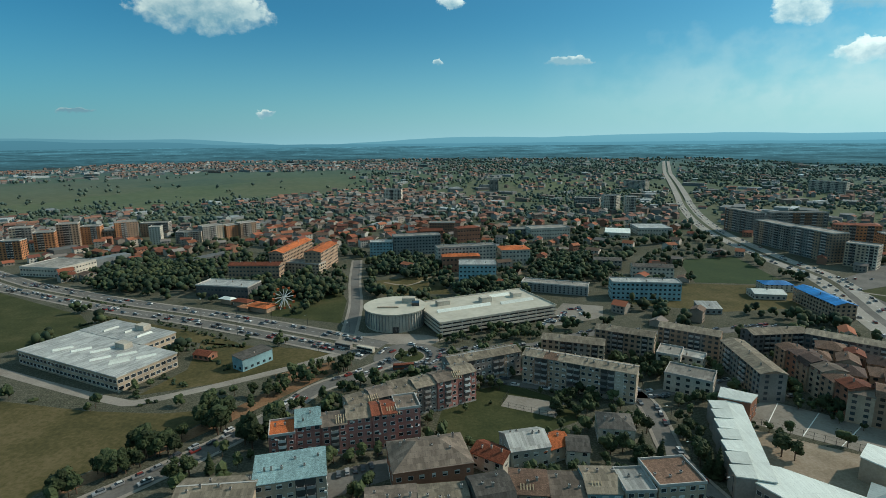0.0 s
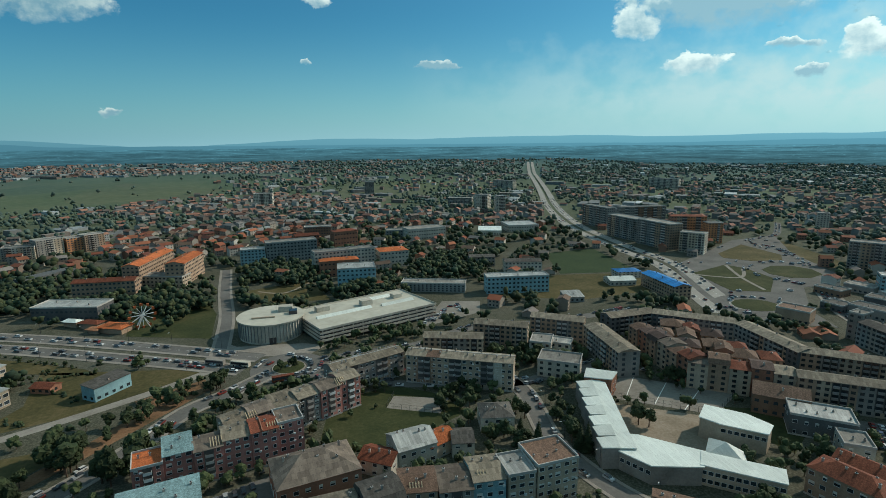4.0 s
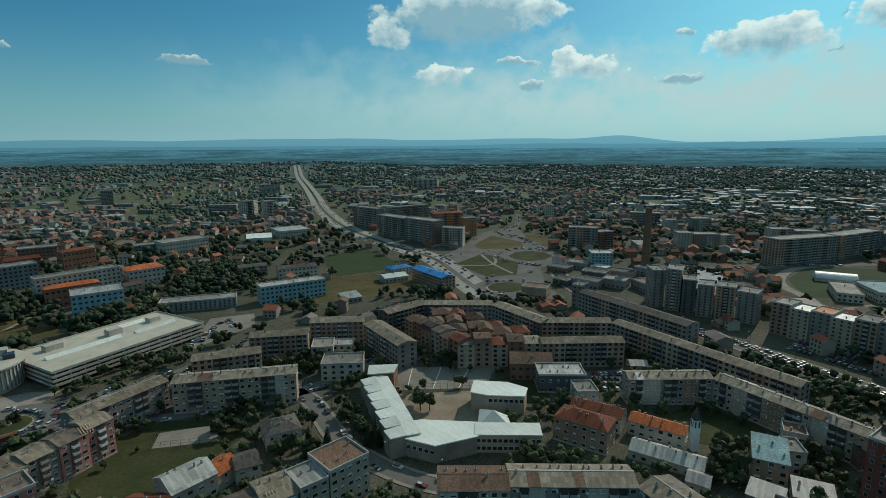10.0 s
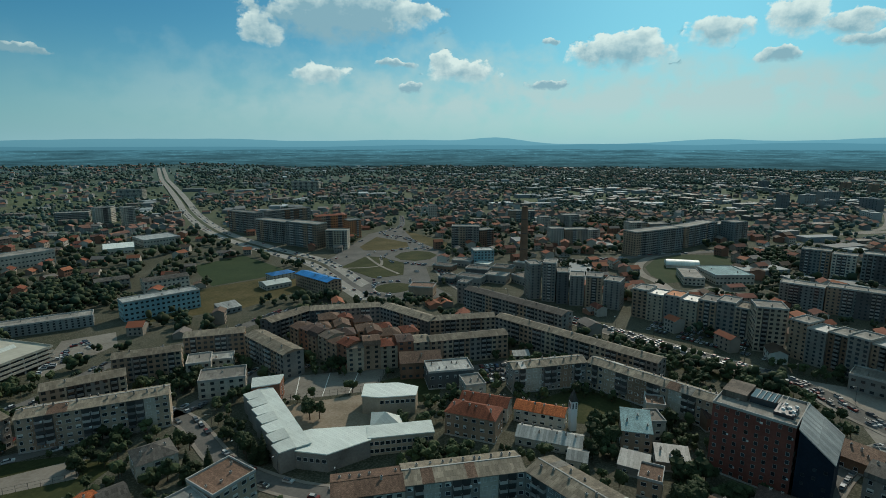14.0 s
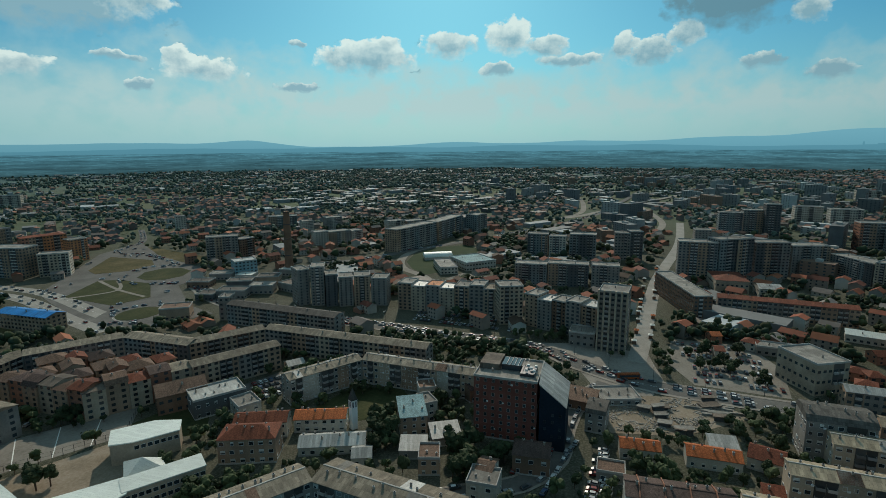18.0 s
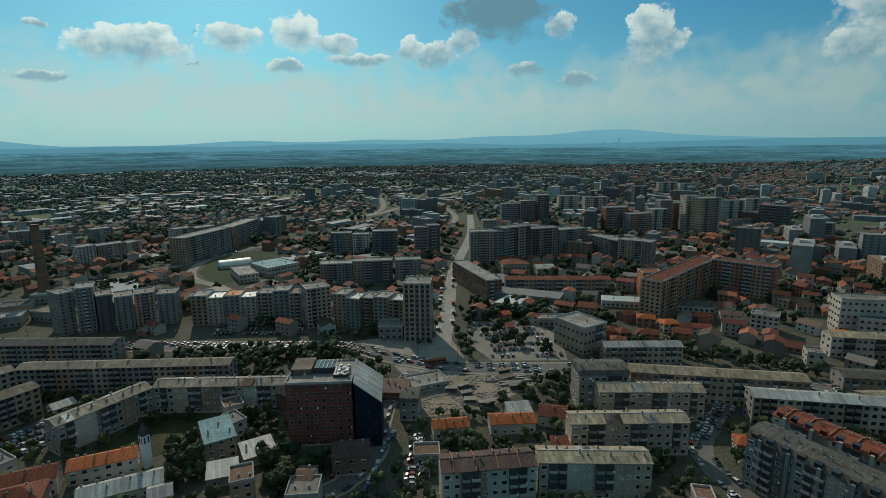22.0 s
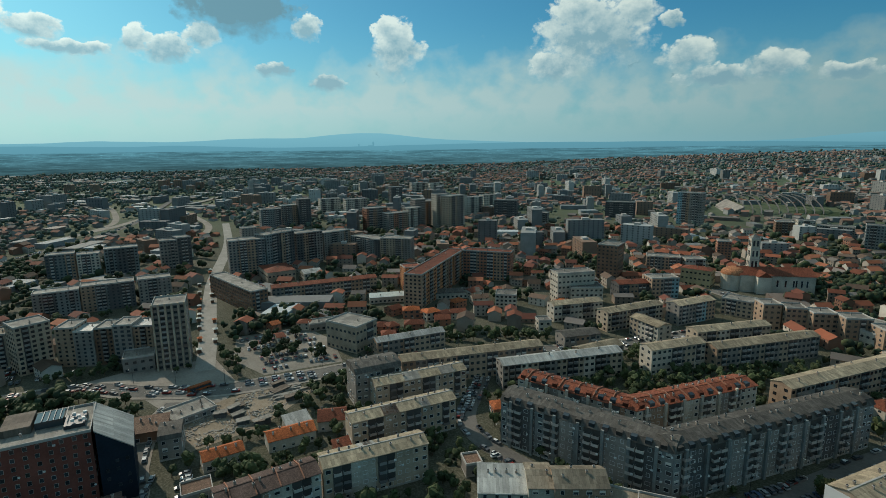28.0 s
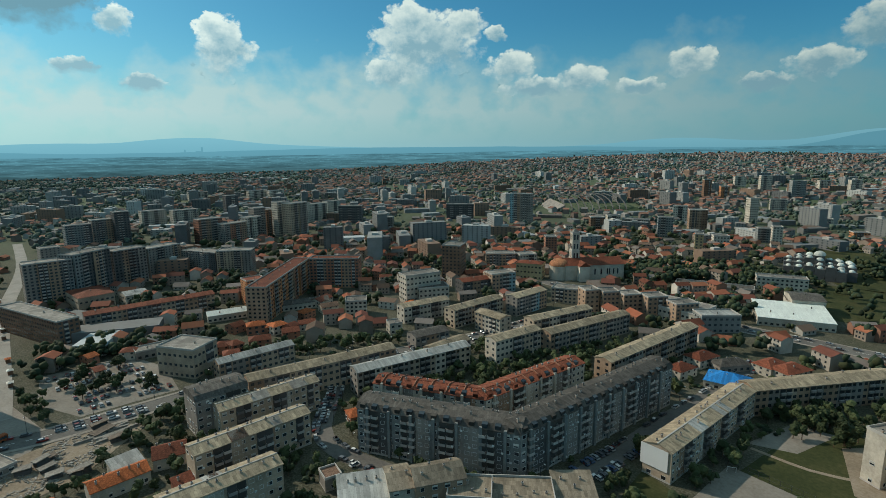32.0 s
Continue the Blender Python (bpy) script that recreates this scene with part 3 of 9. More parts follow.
def roof_shape(kind, L, W, H, rise, mat, over=0.45):
    s = Shape()
    x, y = L / 2 + over * 0.6, W / 2 + over
    e = H - 0.02
    t = 0.22
    if kind == "gable":
        s.solid([(-x, -y, e), (x, -y, e), (x, 0, e + rise), (-x, 0, e + rise), (x, y, e), (-x, y, e),
                 (-x, -y, e - t), (x, -y, e - t), (x, 0, e + rise - t), (-x, 0, e + rise - t), (x, y, e - t), (-x, y, e - t)],
                [(0, 1, 2, 3), (3, 2, 4, 5), (7, 6, 9, 8), (8, 9, 11, 10), (6, 7, 1, 0), (10, 11, 5, 4), (6, 0, 3, 9), (9, 3, 5, 11), (7, 8, 2, 1), (8, 10, 4, 2)], mat)
    elif kind == "hip":
        r = max(L / 2 - W / 2, 0.3)
        s.solid([(-x, -y, e), (x, -y, e), (x, y, e), (-x, y, e), (-r, 0, e + rise), (r, 0, e + rise)],
                [(0, 1, 5, 4), (1, 2, 5), (2, 3, 4, 5), (3, 0, 4), (3, 2, 1, 0)], mat)
    elif kind == "shed":
        s.solid([(-x, -y, e), (x, -y, e), (x, y, e + rise), (-x, y, e + rise), (-x, -y, e - t), (x, -y, e - t), (x, y, e + rise - t), (-x, y, e + rise - t)],
                [(0, 1, 2, 3), (7, 6, 5, 4), (4, 5, 1, 0), (5, 6, 2, 1), (6, 7, 3, 2), (7, 4, 0, 3)], mat)
    elif kind == "mansard":
        a, b = y - 1.6, rise * 0.62
        s.solid([(-x, -y, e), (x, -y, e), (x, y, e), (-x, y, e), (-x, -a, e + b), (x, -a, e + b), (x, a, e + b), (-x, a, e + b), (-x, 0, e + rise), (x, 0, e + rise)],
                [(0, 1, 5, 4), (4, 5, 9, 8), (8, 9, 6, 7), (7, 6, 2, 3), (1, 2, 6, 9, 5), (3, 0, 4, 8, 7), (3, 2, 1, 0)], mat)
    else:
        levels = ((x - .2, y - .2, e - .15), (x - .2, y - .2, e + .85), (x - .5, y - .5, e + .85), (x - .5, y - .5, e + .12))
        s.v = [(sx * a, sy * c, z) for a, c, z in levels for sx, sy in ((-1, -1), (1, -1), (1, 1), (-1, 1))]
        for k in range(3):
            s.f += [(4 * k + i, 4 * k + (i + 1) % 4, 4 * k + 4 + (i + 1) % 4, 4 * k + 4 + i) for i in range(4)]
        s.f.append((12, 13, 14, 15))
        s.mats, s.m = ["concrete_trim", mat], [0] * 12 + [1]
    return s


ROOF_WORDS = {"tan_tin": "lighter tan sheet", "weathered": "stained concrete", "tin": "weathered brown-grey sheet", "light_tin": "pale metal sheet", "brown": "brown tile", "dark_brown": "dark brown tile", "slate": "dark grey sheet", "orange": "orange tile",
              "rust_red": "rust-red tile", "dark_red": "dark red tile", "concrete": "flat concrete", "white_roof": "white sheet", "blue_roof": "bright blue sheet", "green_roof": "pale green sheet", "copper": "copper"}
WALL_WORDS = {"beige": "beige plaster", "grey": "grey plaster", "white": "off-white plaster", "pink": "dull pink", "tan": "tan plaster", "brick": "bare brick", "red": "dark red clad", "blue_grey": "blue-grey plaster",
              "orange_wall": "orange plaster", "teal": "turquoise glazed", "blue_wall": "dark blue clad", "yellow": "pale yellow", "dark": "dark grey", "brown_wall": "brown plaster"}
BLOCKS = []        # near blocks: x, y, rotation, length, width


def joined(shapes):
    whole = Shape()
    for q in shapes:
        n0 = len(whole.v)
        whole.v += q.v
        whole.f += [tuple(i + n0 for i in f) for f in q.f]
        whole.m += [whole.slot(q.mats[i]) for i in q.m]
    return whole


BALCONY = {"pink": ("balcony_panel", "white_frame"), "white": ("balcony_panel", "blind"), "beige": ("balcony_panel", "balcony_rail"), "tan": ("balcony_panel", "balcony_rail")}


def building(name, category, x, y, rot, L, W, H, wall, roof, kind, floors, rise, bay, group, label="", ends=True):
    dist = math.hypot(x, y)
    rnd = random.Random(int(x * 7 + y * 13))
    claim(x, y, rot, L, W)
    if dist < 330 and name == "apartment_building":
        BLOCKS.append((x, y, rot, L, W))
    label = label or "%s %s with a %s roof" % (WALL_WORDS[wall], category, ROOF_WORDS[roof])
    top = thing(name, x, y, land(x, y), rot, label, category, group)
    s = Shape()
    near, mid = dist < 258, dist < 620
    segs = [(-L / 2, L / 2, 0.0, "wall_" + wall)]
    if not near and dist < 900 and name == "apartment_building" and L > 22:
        # long slabs step in and out and change paint from stair to stair
        tones = {"grey": ("wall_grey", "wall_dark", "wall_tan", "wall_blue_grey"), "white": ("wall_white", "wall_grey", "wall_beige"), "orange_wall": ("wall_orange_wall", "wall_tan", "wall_brick")}.get(wall, ("wall_" + wall, "wall_grey", "wall_tan"))
        n = max(3, int(L / 7))
        segs = [(-L / 2 + k * L / n, -L / 2 + (k + 1) * L / n, rnd.choice((0, 0.5, 1.2)) if kind == "flat" else 0.0, rnd.choice(tones)) for k in range(n)]
    loop = [(a, -W / 2 - o) for lo, hi, o, m in segs for a in (lo, hi)] + [(a, W / 2 + o) for lo, hi, o, m in reversed(segs) for a in (hi, lo)]
    n = len(loop)
    s.v = [(a, b, -0.3) for a, b in loop] + [(a, b, H) for a, b in loop]
    paints = [m for lo, hi, o, m in segs]
    for i in range(n):
        j = (i + 1) % n
        if loop[i] != loop[j]:
            s.f.append((i, j, n + j, n + i))
            k = i // 2 if i < n // 2 else len(segs) - 1 - (i - n // 2) // 2
            s.m.append(s.slot(paints[k]))
    s.f.append(tuple(range(n, 2 * n)))
    s.m.append(s.slot(paints[0]))
    fl, fr, br, bl = n, n + n // 2 - 1, n + n // 2, 2 * n - 1
    if kind == "gable":
        s.v += [(-L / 2, 0, H + rise * 0.93), (L / 2, 0, H + rise * 0.93)]
        s.f += [(fr, br, 2 * n + 1), (bl, fl, 2 * n)]
        s.m += [0, 0]
    elif kind == "shed":
        s.v += [(-L / 2, W / 2, H + rise * .92), (L / 2, W / 2, H + rise * .92)]
        s.f += [(bl, br, 2 * n + 1, 2 * n), (fr, br, 2 * n + 1), (fl, bl, 2 * n)]
        s.m += [0, 0, 0]

    def jut(px, face):
        if face in ("front", "back"):
            q = px if face == "front" else -px
            for lo, hi, o, m in segs:
                if lo <= q <= hi:
                    return o
        return 0.0
    part("wall", s, top)
    part("roof", roof_shape(kind, L, W, H, rise, "roof_" + roof), top, ROOF_WORDS[roof] + " roof")
    fh = H / floors
    if near:
        q = Shape()
        q.box(-L / 2 - 0.05, L / 2 + 0.05, -W / 2 - 0.05, W / 2 + 0.05, -0.3, 0.7, "concrete_trim")
        part("plinth", q, top)
    c, sn = math.cos(radians(rot)), math.sin(radians(rot))
    w, h = (1.7, 1.4) if fh > 2.5 else (1.2, 1.1)
    hidden = []
    flats = name == "apartment_building"
    for face, (nx, ny), length, off in (("front", (sn, -c), L, W / 2), ("back", (-sn, c), L, W / 2), ("right", (c, sn), W, L / 2), ("left", (-c, -sn), W, L / 2)):
        turn = {"front": 0, "back": 180, "right": 90, "left": -90}[face]
        seen = nx * -x + ny * -y > 0
        if not ends and face in ("right", "left"):
            continue
        n = max(1, int(length / bay))
        shift = rnd.randrange(5)
        loggias = {k for k in range(n) if (k + shift) % 5 in (1, 2) and 0 < k < n - 1} if flats and wall != "red" and face in ("front", "back") else set()
        if face in ("right", "left") and flats:
            n = 2 if W < 14 else int(length / bay)
        m0 = pose(0, 0, 0, 0, 0, turn)
        q = Shape()
        # flat dark panels proud of the wall paint the recess shade
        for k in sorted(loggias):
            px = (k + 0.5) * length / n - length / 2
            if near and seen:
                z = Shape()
                z.box(-length / n / 2 + .02, length / n / 2 - .02, -0.04, 0.0, fh * 0.95, H - 0.25, "loggia_shade")
                part("loggia_back", z, top, "dark panel painting the shade of a recess", m=m0 @ pose(px, -off, 0))
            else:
                q.box(px - length / n / 2 + .02, px + length / n / 2 - .02, -off - jut(px, face) - 0.03, -off, fh, H - 0.25, "loggia_shade", False)
        for f in range(floors):
            for k in range(n):
                px = (k + 0.5) * length / n - length / 2
                pz = f * fh + 0.95
                if near and seen:
                    if k in loggias and f > 0:
                        part("balcony", balcony_mesh(2.7, rnd.choice(BALCONY.get(wall, ("balcony_panel",)))), top, m=m0 @ pose(px, -off, f * fh + 0.1))
                    elif not (face in ("right", "left") and rnd.random() < 0.45):
                        part("window", window_mesh(rnd.choice((w, w, 1.1)) if wall != "red" else 1.1, h, rnd.choice((0, 0, 0.35, 0.6, 0)) if wall != "red" else 0, "white_frame" if wall != "red" else "balcony_panel"), top, m=m0 @ pose(px + rnd.uniform(-.2, .2), -off, pz))
                    if flats and rnd.random() < 0.09:
                        part("air_conditioner", shared("air_conditioner", lambda s: s.box(-0.42, 0.42, -0.38, 0.0, 0, 0.6, "white_frame")), top, m=m0 @ pose(px + 1.15, -off - (1.25 if k in loggias and f > 0 else 0.02), pz - 0.3))
                    elif flats and rnd.random() < 0.07:
                        part("satellite_dish", dish_mesh(), top, "white dish aerial", m=m0 @ pose(px + 0.9, -off - (1.35 if k in loggias and f > 0 else 0.1), pz + 0.3, 0, 0, rnd.uniform(-40, 40)))
                elif k in loggias and f > 0:
                    o = off + jut(px, face)
                    q.box(px - 1.2, px + 1.2, -o - 0.9, -o, f * fh, f * fh + 1.0, "balcony_panel")
                    q.box(px - 1.2, px + 1.2, -o - 0.06, -o, f * fh + 1.0, f * fh + 2.3, "glass", False)
                else:
                    o = off + jut(px, face)
                    if dist < 420:
                        q.box(px - w / 2, px + w / 2, -o - 0.04, -o, pz, pz + h, "glass", False)
                    else:
                        q.face([(px - w / 2, -o - 0.04, pz), (px + w / 2, -o - 0.04, pz), (px + w / 2, -o - 0.04, pz + h), (px - w / 2, -o - 0.04, pz + h)], "glass")
        if q.f:
            for i, p in enumerate(q.v):
                q.v[i] = tuple(m0 @ Vector(p))
            hidden.append(q)
    if hidden:
        tagged(part("window_bank", joined(hidden), top), kind="stuff")
    if near and flats and L > 24 and wall != "red":
        c2 = {"pink": ("wall_white", "wall_grey", "wall_brick"), "blue_grey": ("wall_grey", "wall_dark"), "beige": ("wall_white", "wall_tan", "wall_beige", "wall_tan")}.get(wall, ("wall_white", "wall_tan", "wall_grey", "wall_blue_grey"))
        side = -1 if sn * -x + c * y > 0 else 1
        for k in range(max(1, int(L / 16))):
            wd, px = rnd.choice((6.2, 9.3)), -L / 2 + 5 + k * 16 + rnd.uniform(0, 5)
            if px + wd < L / 2:
                z = Shape()
                z.box(px, px + wd, min(side * W / 2, side * (W / 2 + 0.025)), max(side * W / 2, side * (W / 2 + 0.025)), 0.75, H - 0.2, rnd.choice(c2))
                part("painted_section", z, top, "repainted stretch of facade")
        if floors >= 6:
            for k in range(int(L / 9.3)):
                z = Shape()
                z.box(-0.55, 0.55, min(0, side * 0.9), max(0, side * 0.9), 0, H + 0.8, "wall_" + wall)
                part("pier", z, top, m=pose(-L / 2 + 4.6 + 9.3 * k, side * W / 2, 0))
            for k in range(int(L / 5)):
                z = Shape()
                z.solid([(-1.1, 0, 0), (1.1, 0, 0), (1.1, side * -1.6, 1.9), (-1.1, side * -1.6, 1.9), (-1.1, 0, 1.5), (1.1, 0, 1.5)], [(0, 1, 5, 4), (4, 5, 2, 3), (1, 2, 5), (0, 4, 3)], "glass" if k % 3 else "roof_" + roof)
                part("dormer", z, top, m=pose(-L / 2 + 2.5 + 5 * k, side * (W / 2 + 0.1), H + 0.35))
    if mid and not (H < 7 and L < 12):
        step = 3.6 if near else 14
        for k in range(max(1, int(L / step))):
            px = (k + 0.5) * step - max(1, int(L / step)) * step / 2 + rnd.uniform(-1, 1)
            py = rnd.choice((-0.42, 0.38, -0.2, 0.25)) * W / 2
            up = {"gable": rise * (1 - abs(py) / (W / 2)), "mansard": rise * 0.85, "hip": rise * 0.6, "shed": rise * (0.5 + py / W)}.get(kind, 0.1)
            part("chimney", chimney_mesh(rnd.choice((0.7, 1.1))), top, m=pose(px, py, H + up))
    if near and kind == "gable" and L > 25 and roof in ("tin", "tan_tin", "brown"):
        for k in range(3 if wall == "pink" else rnd.choice((1, 2, 3))):
            q = Shape()
            side, a, wd = rnd.choice((-1, -1, 1)), rnd.uniform(-L / 2 + 3, L / 2 - 9), rnd.uniform(3, 8)
            y0, y1 = side * (W / 2 + 0.4), side * 0.15
            z0, z1 = H + 0.04, H + 0.04 + rise * 0.985
            q.solid([(a, y0, z0), (a + wd, y0, z0), (a + wd, y1, z1), (a, y1, z1), (a, y0, z0 - .06), (a + wd, y0, z0 - .06), (a + wd, y1, z1 - .06), (a, y1, z1 - .06)],
                    [(0, 1, 2, 3), (4, 5, 1, 0), (1, 5, 6, 2), (3, 7, 4, 0)], rnd.choice(("roof_green_roof", "roof_orange", "roof_light_tin", "roof_rust_red") if wall == "pink" else ("roof_light_tin", "roof_concrete", "roof_brown")))
            part("roof_panel", q, top, "renewed sheet panel")
    if near and roof in ("rust_red", "dark_brown") and flats:
        for k in range(int(L / 7.5)):
            q = Shape()
            q.solid([(-.18, -W / 2 - .5, H - .2), (.18, -W / 2 - .5, H - .2), (.18, 0, H + rise + .5), (-.18, 0, H + rise + .5), (.18, W / 2 + .5, H - .2), (-.18, W / 2 + .5, H - .2), (-.18, -W / 2 - .5, H + .45), (.18, -W / 2 - .5, H + .45), (.18, W / 2 + .5, H + .45), (-.18, W / 2 + .5, H + .45)],
                    [(0, 1, 7, 6), (6, 7, 2, 3), (3, 2, 8, 9), (1, 4, 8, 2, 7), (5, 0, 6, 3, 9)], "wall_brick")
            part("fire_wall", q, top, m=pose(-L / 2 + 4 + 7.5 * k, 0, 0))
    if near and flats and kind == "gable" and L > 20:
        s2 = Shape()
        s2.box(-L / 2 - 0.3, L / 2 + 0.3, -0.28, 0.28, H + rise - 0.16, H + rise + 0.05, "concrete_trim" if roof in ("tin", "tan_tin", "light_tin") else "roof_" + roof)
        part("ridge_cap", s2, top)
    return top


def apartment(x, y, rot, L, W, H, wall, roof, kind, floors, rise=1.7, label="", ends=True):
    return building("apartment_building", "apartment building", x, y, rot, L, W, H, wall, roof, kind, floors, rise if kind != "mansard" else 3.4, 3.1, "apartment blocks of the quarter", label, ends)


def row(x, y, rot, L, W, H, floors, sections):
    """A terrace of joined houses, each with its own height, set-back, paint and roof: wall, roof, kind, extra height, shift."""
    c, sn, n = math.cos(radians(rot)), math.sin(radians(rot)), len(sections)
    for k, (wall, roof, kind, more, shift) in enumerate(sections):
        q = -L / 2 + (k + 0.5) * L / n
        apartment(x + c * q - sn * shift, y + sn * q + c * shift, rot, L / n - 0.04, W, H + more + 0.05 * k, wall, roof, kind, floors, 1.5, "", k in (0, n - 1))


def office(x, y, rot, L, W, H, wall, roof, kind, floors, rise=0, label=""):
    return building("public_building", "building", x, y, rot, L, W, H, wall, roof, kind, floors, rise or 2.0, 3.3, "public buildings of the town", label)


def house(x, y, rot, L, W, H, wall, roof, kind, floors, rise=0, label=""):
    return building("house", "house", x, y, rot, L, W, H, wall, roof, kind, floors, rise or min(L, W) * 0.24, 3.6, "houses of the quarter", label)


# ---- ground ----
def ground_material():
    m = bpy.data.materials.new("ground")
    m.use_nodes = True
    N, L = m.node_tree.nodes, m.node_tree.links
    bsdf = N["Principled BSDF"]
    geo = N.new("ShaderNodeNewGeometry")

    def noisy(scale, detail=5.0):
        n = N.new("ShaderNodeTexNoise")
        n.inputs["Scale"].default_value, n.inputs["Detail"].default_value = scale, detail
        L.new(geo.outputs["Position"], n.inputs["Vector"])
        return n.outputs[0]

    def ramp(src, stops):
        r = N.new("ShaderNodeValToRGB")
        for k, (p, c) in enumerate(stops):
            e = r.color_ramp.elements[k] if k < 2 else r.color_ramp.elements.new(p)
            e.position, e.color = p, (*c, 1)
        L.new(src, r.inputs[0])
        return r.outputs[0]

    def mix(fac, a, b, blend="MIX"):
        n = N.new("ShaderNodeMix")
        n.data_type, n.blend_type = "RGBA", blend
        for k, v in ((0, fac), (6, a), (7, b)):
            if isinstance(v, (int, float)):
                n.inputs[k].default_value = v
            else:
                L.new(v, n.inputs[k])
        return n.outputs[2]

    town = ramp(noisy(0.02), [(0.36, (0.029, 0.035, 0.016)), (0.48, (0.054, 0.053, 0.032)), (0.58, (0.090, 0.087, 0.066)), (0.72, (0.122, 0.117, 0.090))])
    town = mix(0.5, town, ramp(noisy(0.25), [(0.3, (0.036, 0.039, 0.029)), (0.7, (0.137, 0.129, 0.094))]))
    town = mix(0.38, town, ramp(noisy(1.1, 8.0), [(0.36, (0.016, 0.020, 0.010)), (0.5, (0.065, 0.064, 0.045)), (0.64, (0.173, 0.168, 0.130))]))
    cells = N.new("ShaderNodeTexVoronoi")
    cells.inputs["Scale"].default_value = 0.0045
    L.new(geo.outputs["Position"], cells.inputs["Vector"])
    parcel = N.new("ShaderNodeSeparateColor")
    L.new(cells.outputs["Color"], parcel.inputs[0])
    fields = ramp(parcel.outputs[0], [(0.0, (0.070, 0.105, 0.052)), (0.35, (0.105, 0.128, 0.062)), (0.6, (0.056, 0.090, 0.054)), (0.8, (0.128, 0.126, 0.072)), (1.0, (0.078, 0.112, 0.056))])
    fields = mix(0.4, fields, ramp(noisy(0.012), [(0.3, (0.061, 0.084, 0.058)), (0.7, (0.116, 0.125, 0.081))]))
    fields = mix(0.14, fields, ramp(noisy(0.06, 8.0), [(0.38, (0.03, 0.045, 0.026)), (0.52, (0.10, 0.11, 0.07)), (0.66, (0.20, 0.19, 0.15))]))
    # far ground shifts to blue-green: distance haze put into the base colour
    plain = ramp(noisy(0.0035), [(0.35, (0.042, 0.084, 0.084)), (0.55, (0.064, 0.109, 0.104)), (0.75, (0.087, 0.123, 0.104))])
    haze_span = N.new("ShaderNodeMapRange")
    haze_span.inputs[1].default_value, haze_span.inputs[2].default_value = 1500, 2700
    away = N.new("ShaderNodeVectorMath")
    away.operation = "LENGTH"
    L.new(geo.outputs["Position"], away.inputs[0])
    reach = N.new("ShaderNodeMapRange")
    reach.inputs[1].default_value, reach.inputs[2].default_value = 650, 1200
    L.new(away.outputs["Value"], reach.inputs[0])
    L.new(away.outputs["Value"], haze_span.inputs[0])
    L.new(mix(haze_span.outputs[0], mix(reach.outputs[0], town, fields), plain), bsdf.inputs["Base Color"])
    bsdf.inputs["Roughness"].default_value = 0.95
    bsdf.inputs["Specular IOR Level"].default_value = 0.1
    return m


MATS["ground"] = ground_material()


def land(x, y):
    """Height of the ground: flat in the town, rising to low hills far out."""
    r = math.hypot(x, y)
    if r < 1150:
        return 0.0
    far = min(1, (r - 1150) / 900)
    azd = math.degrees(math.atan2(x, y)) % 360
    lump = noise.noise((x / 900, y / 900, 3.3)) * 22 + noise.noise((x / 350, y / 350, 7.1)) * 8
    slope = min(1.0, max(0, (r - 1150) / 1850))
    up = (bell(azd, 168, 30) * 88 + bell(azd, 335, 24) * 16 + bell(azd, 8, 22) * 26 + 4) * slope ** 1.1
    return far * max(lump, -6) * (0.35 + 0.5 * (azd > 315 or azd < 40)) + up


def bell(a, c, w):
    d = (a - c + 180) % 360 - 180
    return math.exp(-(d / w) ** 2)


s = Shape()
rings = [0, 120, 260, 420, 640, 900] + [900 * 1.085 ** k for k in range(1, 22)]
n = 144
for r in rings:
    for k in range(n):
        a = 2 * math.pi * k / n
        px, py = r * math.sin(a), r * math.cos(a)
        s.v.append((px, py, land(px, py)))
for i in range(len(rings) - 1):
    for k in range(n):
        s.f.append((i * n + k, (i + 1) * n + k, (i + 1) * n + (k + 1) % n, i * n + (k + 1) % n) if i else (i * n, (i + 1) * n + k, (i + 1) * n + (k + 1) % n))
        s.m.append(0)
s.mats = ["ground"]
tagged(new("ground", s.data("ground")), "dusty town ground fading into fields and haze-tinted low hills", "ground", kind="structure")


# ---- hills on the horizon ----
# self-glowing backdrop: haze gradient painted by height
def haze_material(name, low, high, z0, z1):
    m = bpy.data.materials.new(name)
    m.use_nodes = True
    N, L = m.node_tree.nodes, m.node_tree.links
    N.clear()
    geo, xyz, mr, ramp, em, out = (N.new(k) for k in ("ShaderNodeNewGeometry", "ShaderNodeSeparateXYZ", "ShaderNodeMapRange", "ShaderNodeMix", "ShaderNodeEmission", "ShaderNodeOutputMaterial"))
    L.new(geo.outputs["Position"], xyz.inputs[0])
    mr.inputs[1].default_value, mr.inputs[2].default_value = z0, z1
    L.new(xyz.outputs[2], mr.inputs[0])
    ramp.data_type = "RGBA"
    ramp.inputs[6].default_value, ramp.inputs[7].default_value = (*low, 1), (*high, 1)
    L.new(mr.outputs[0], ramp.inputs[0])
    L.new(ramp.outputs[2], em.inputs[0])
    # the glow is painted brighter towards the sun
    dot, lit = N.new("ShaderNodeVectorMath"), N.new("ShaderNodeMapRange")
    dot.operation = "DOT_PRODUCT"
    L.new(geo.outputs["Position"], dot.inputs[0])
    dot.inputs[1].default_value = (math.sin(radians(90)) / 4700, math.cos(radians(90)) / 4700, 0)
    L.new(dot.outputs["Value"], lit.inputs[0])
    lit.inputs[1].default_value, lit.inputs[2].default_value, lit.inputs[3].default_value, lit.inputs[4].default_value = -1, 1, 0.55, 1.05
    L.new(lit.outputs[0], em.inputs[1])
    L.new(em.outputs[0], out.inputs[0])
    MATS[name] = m


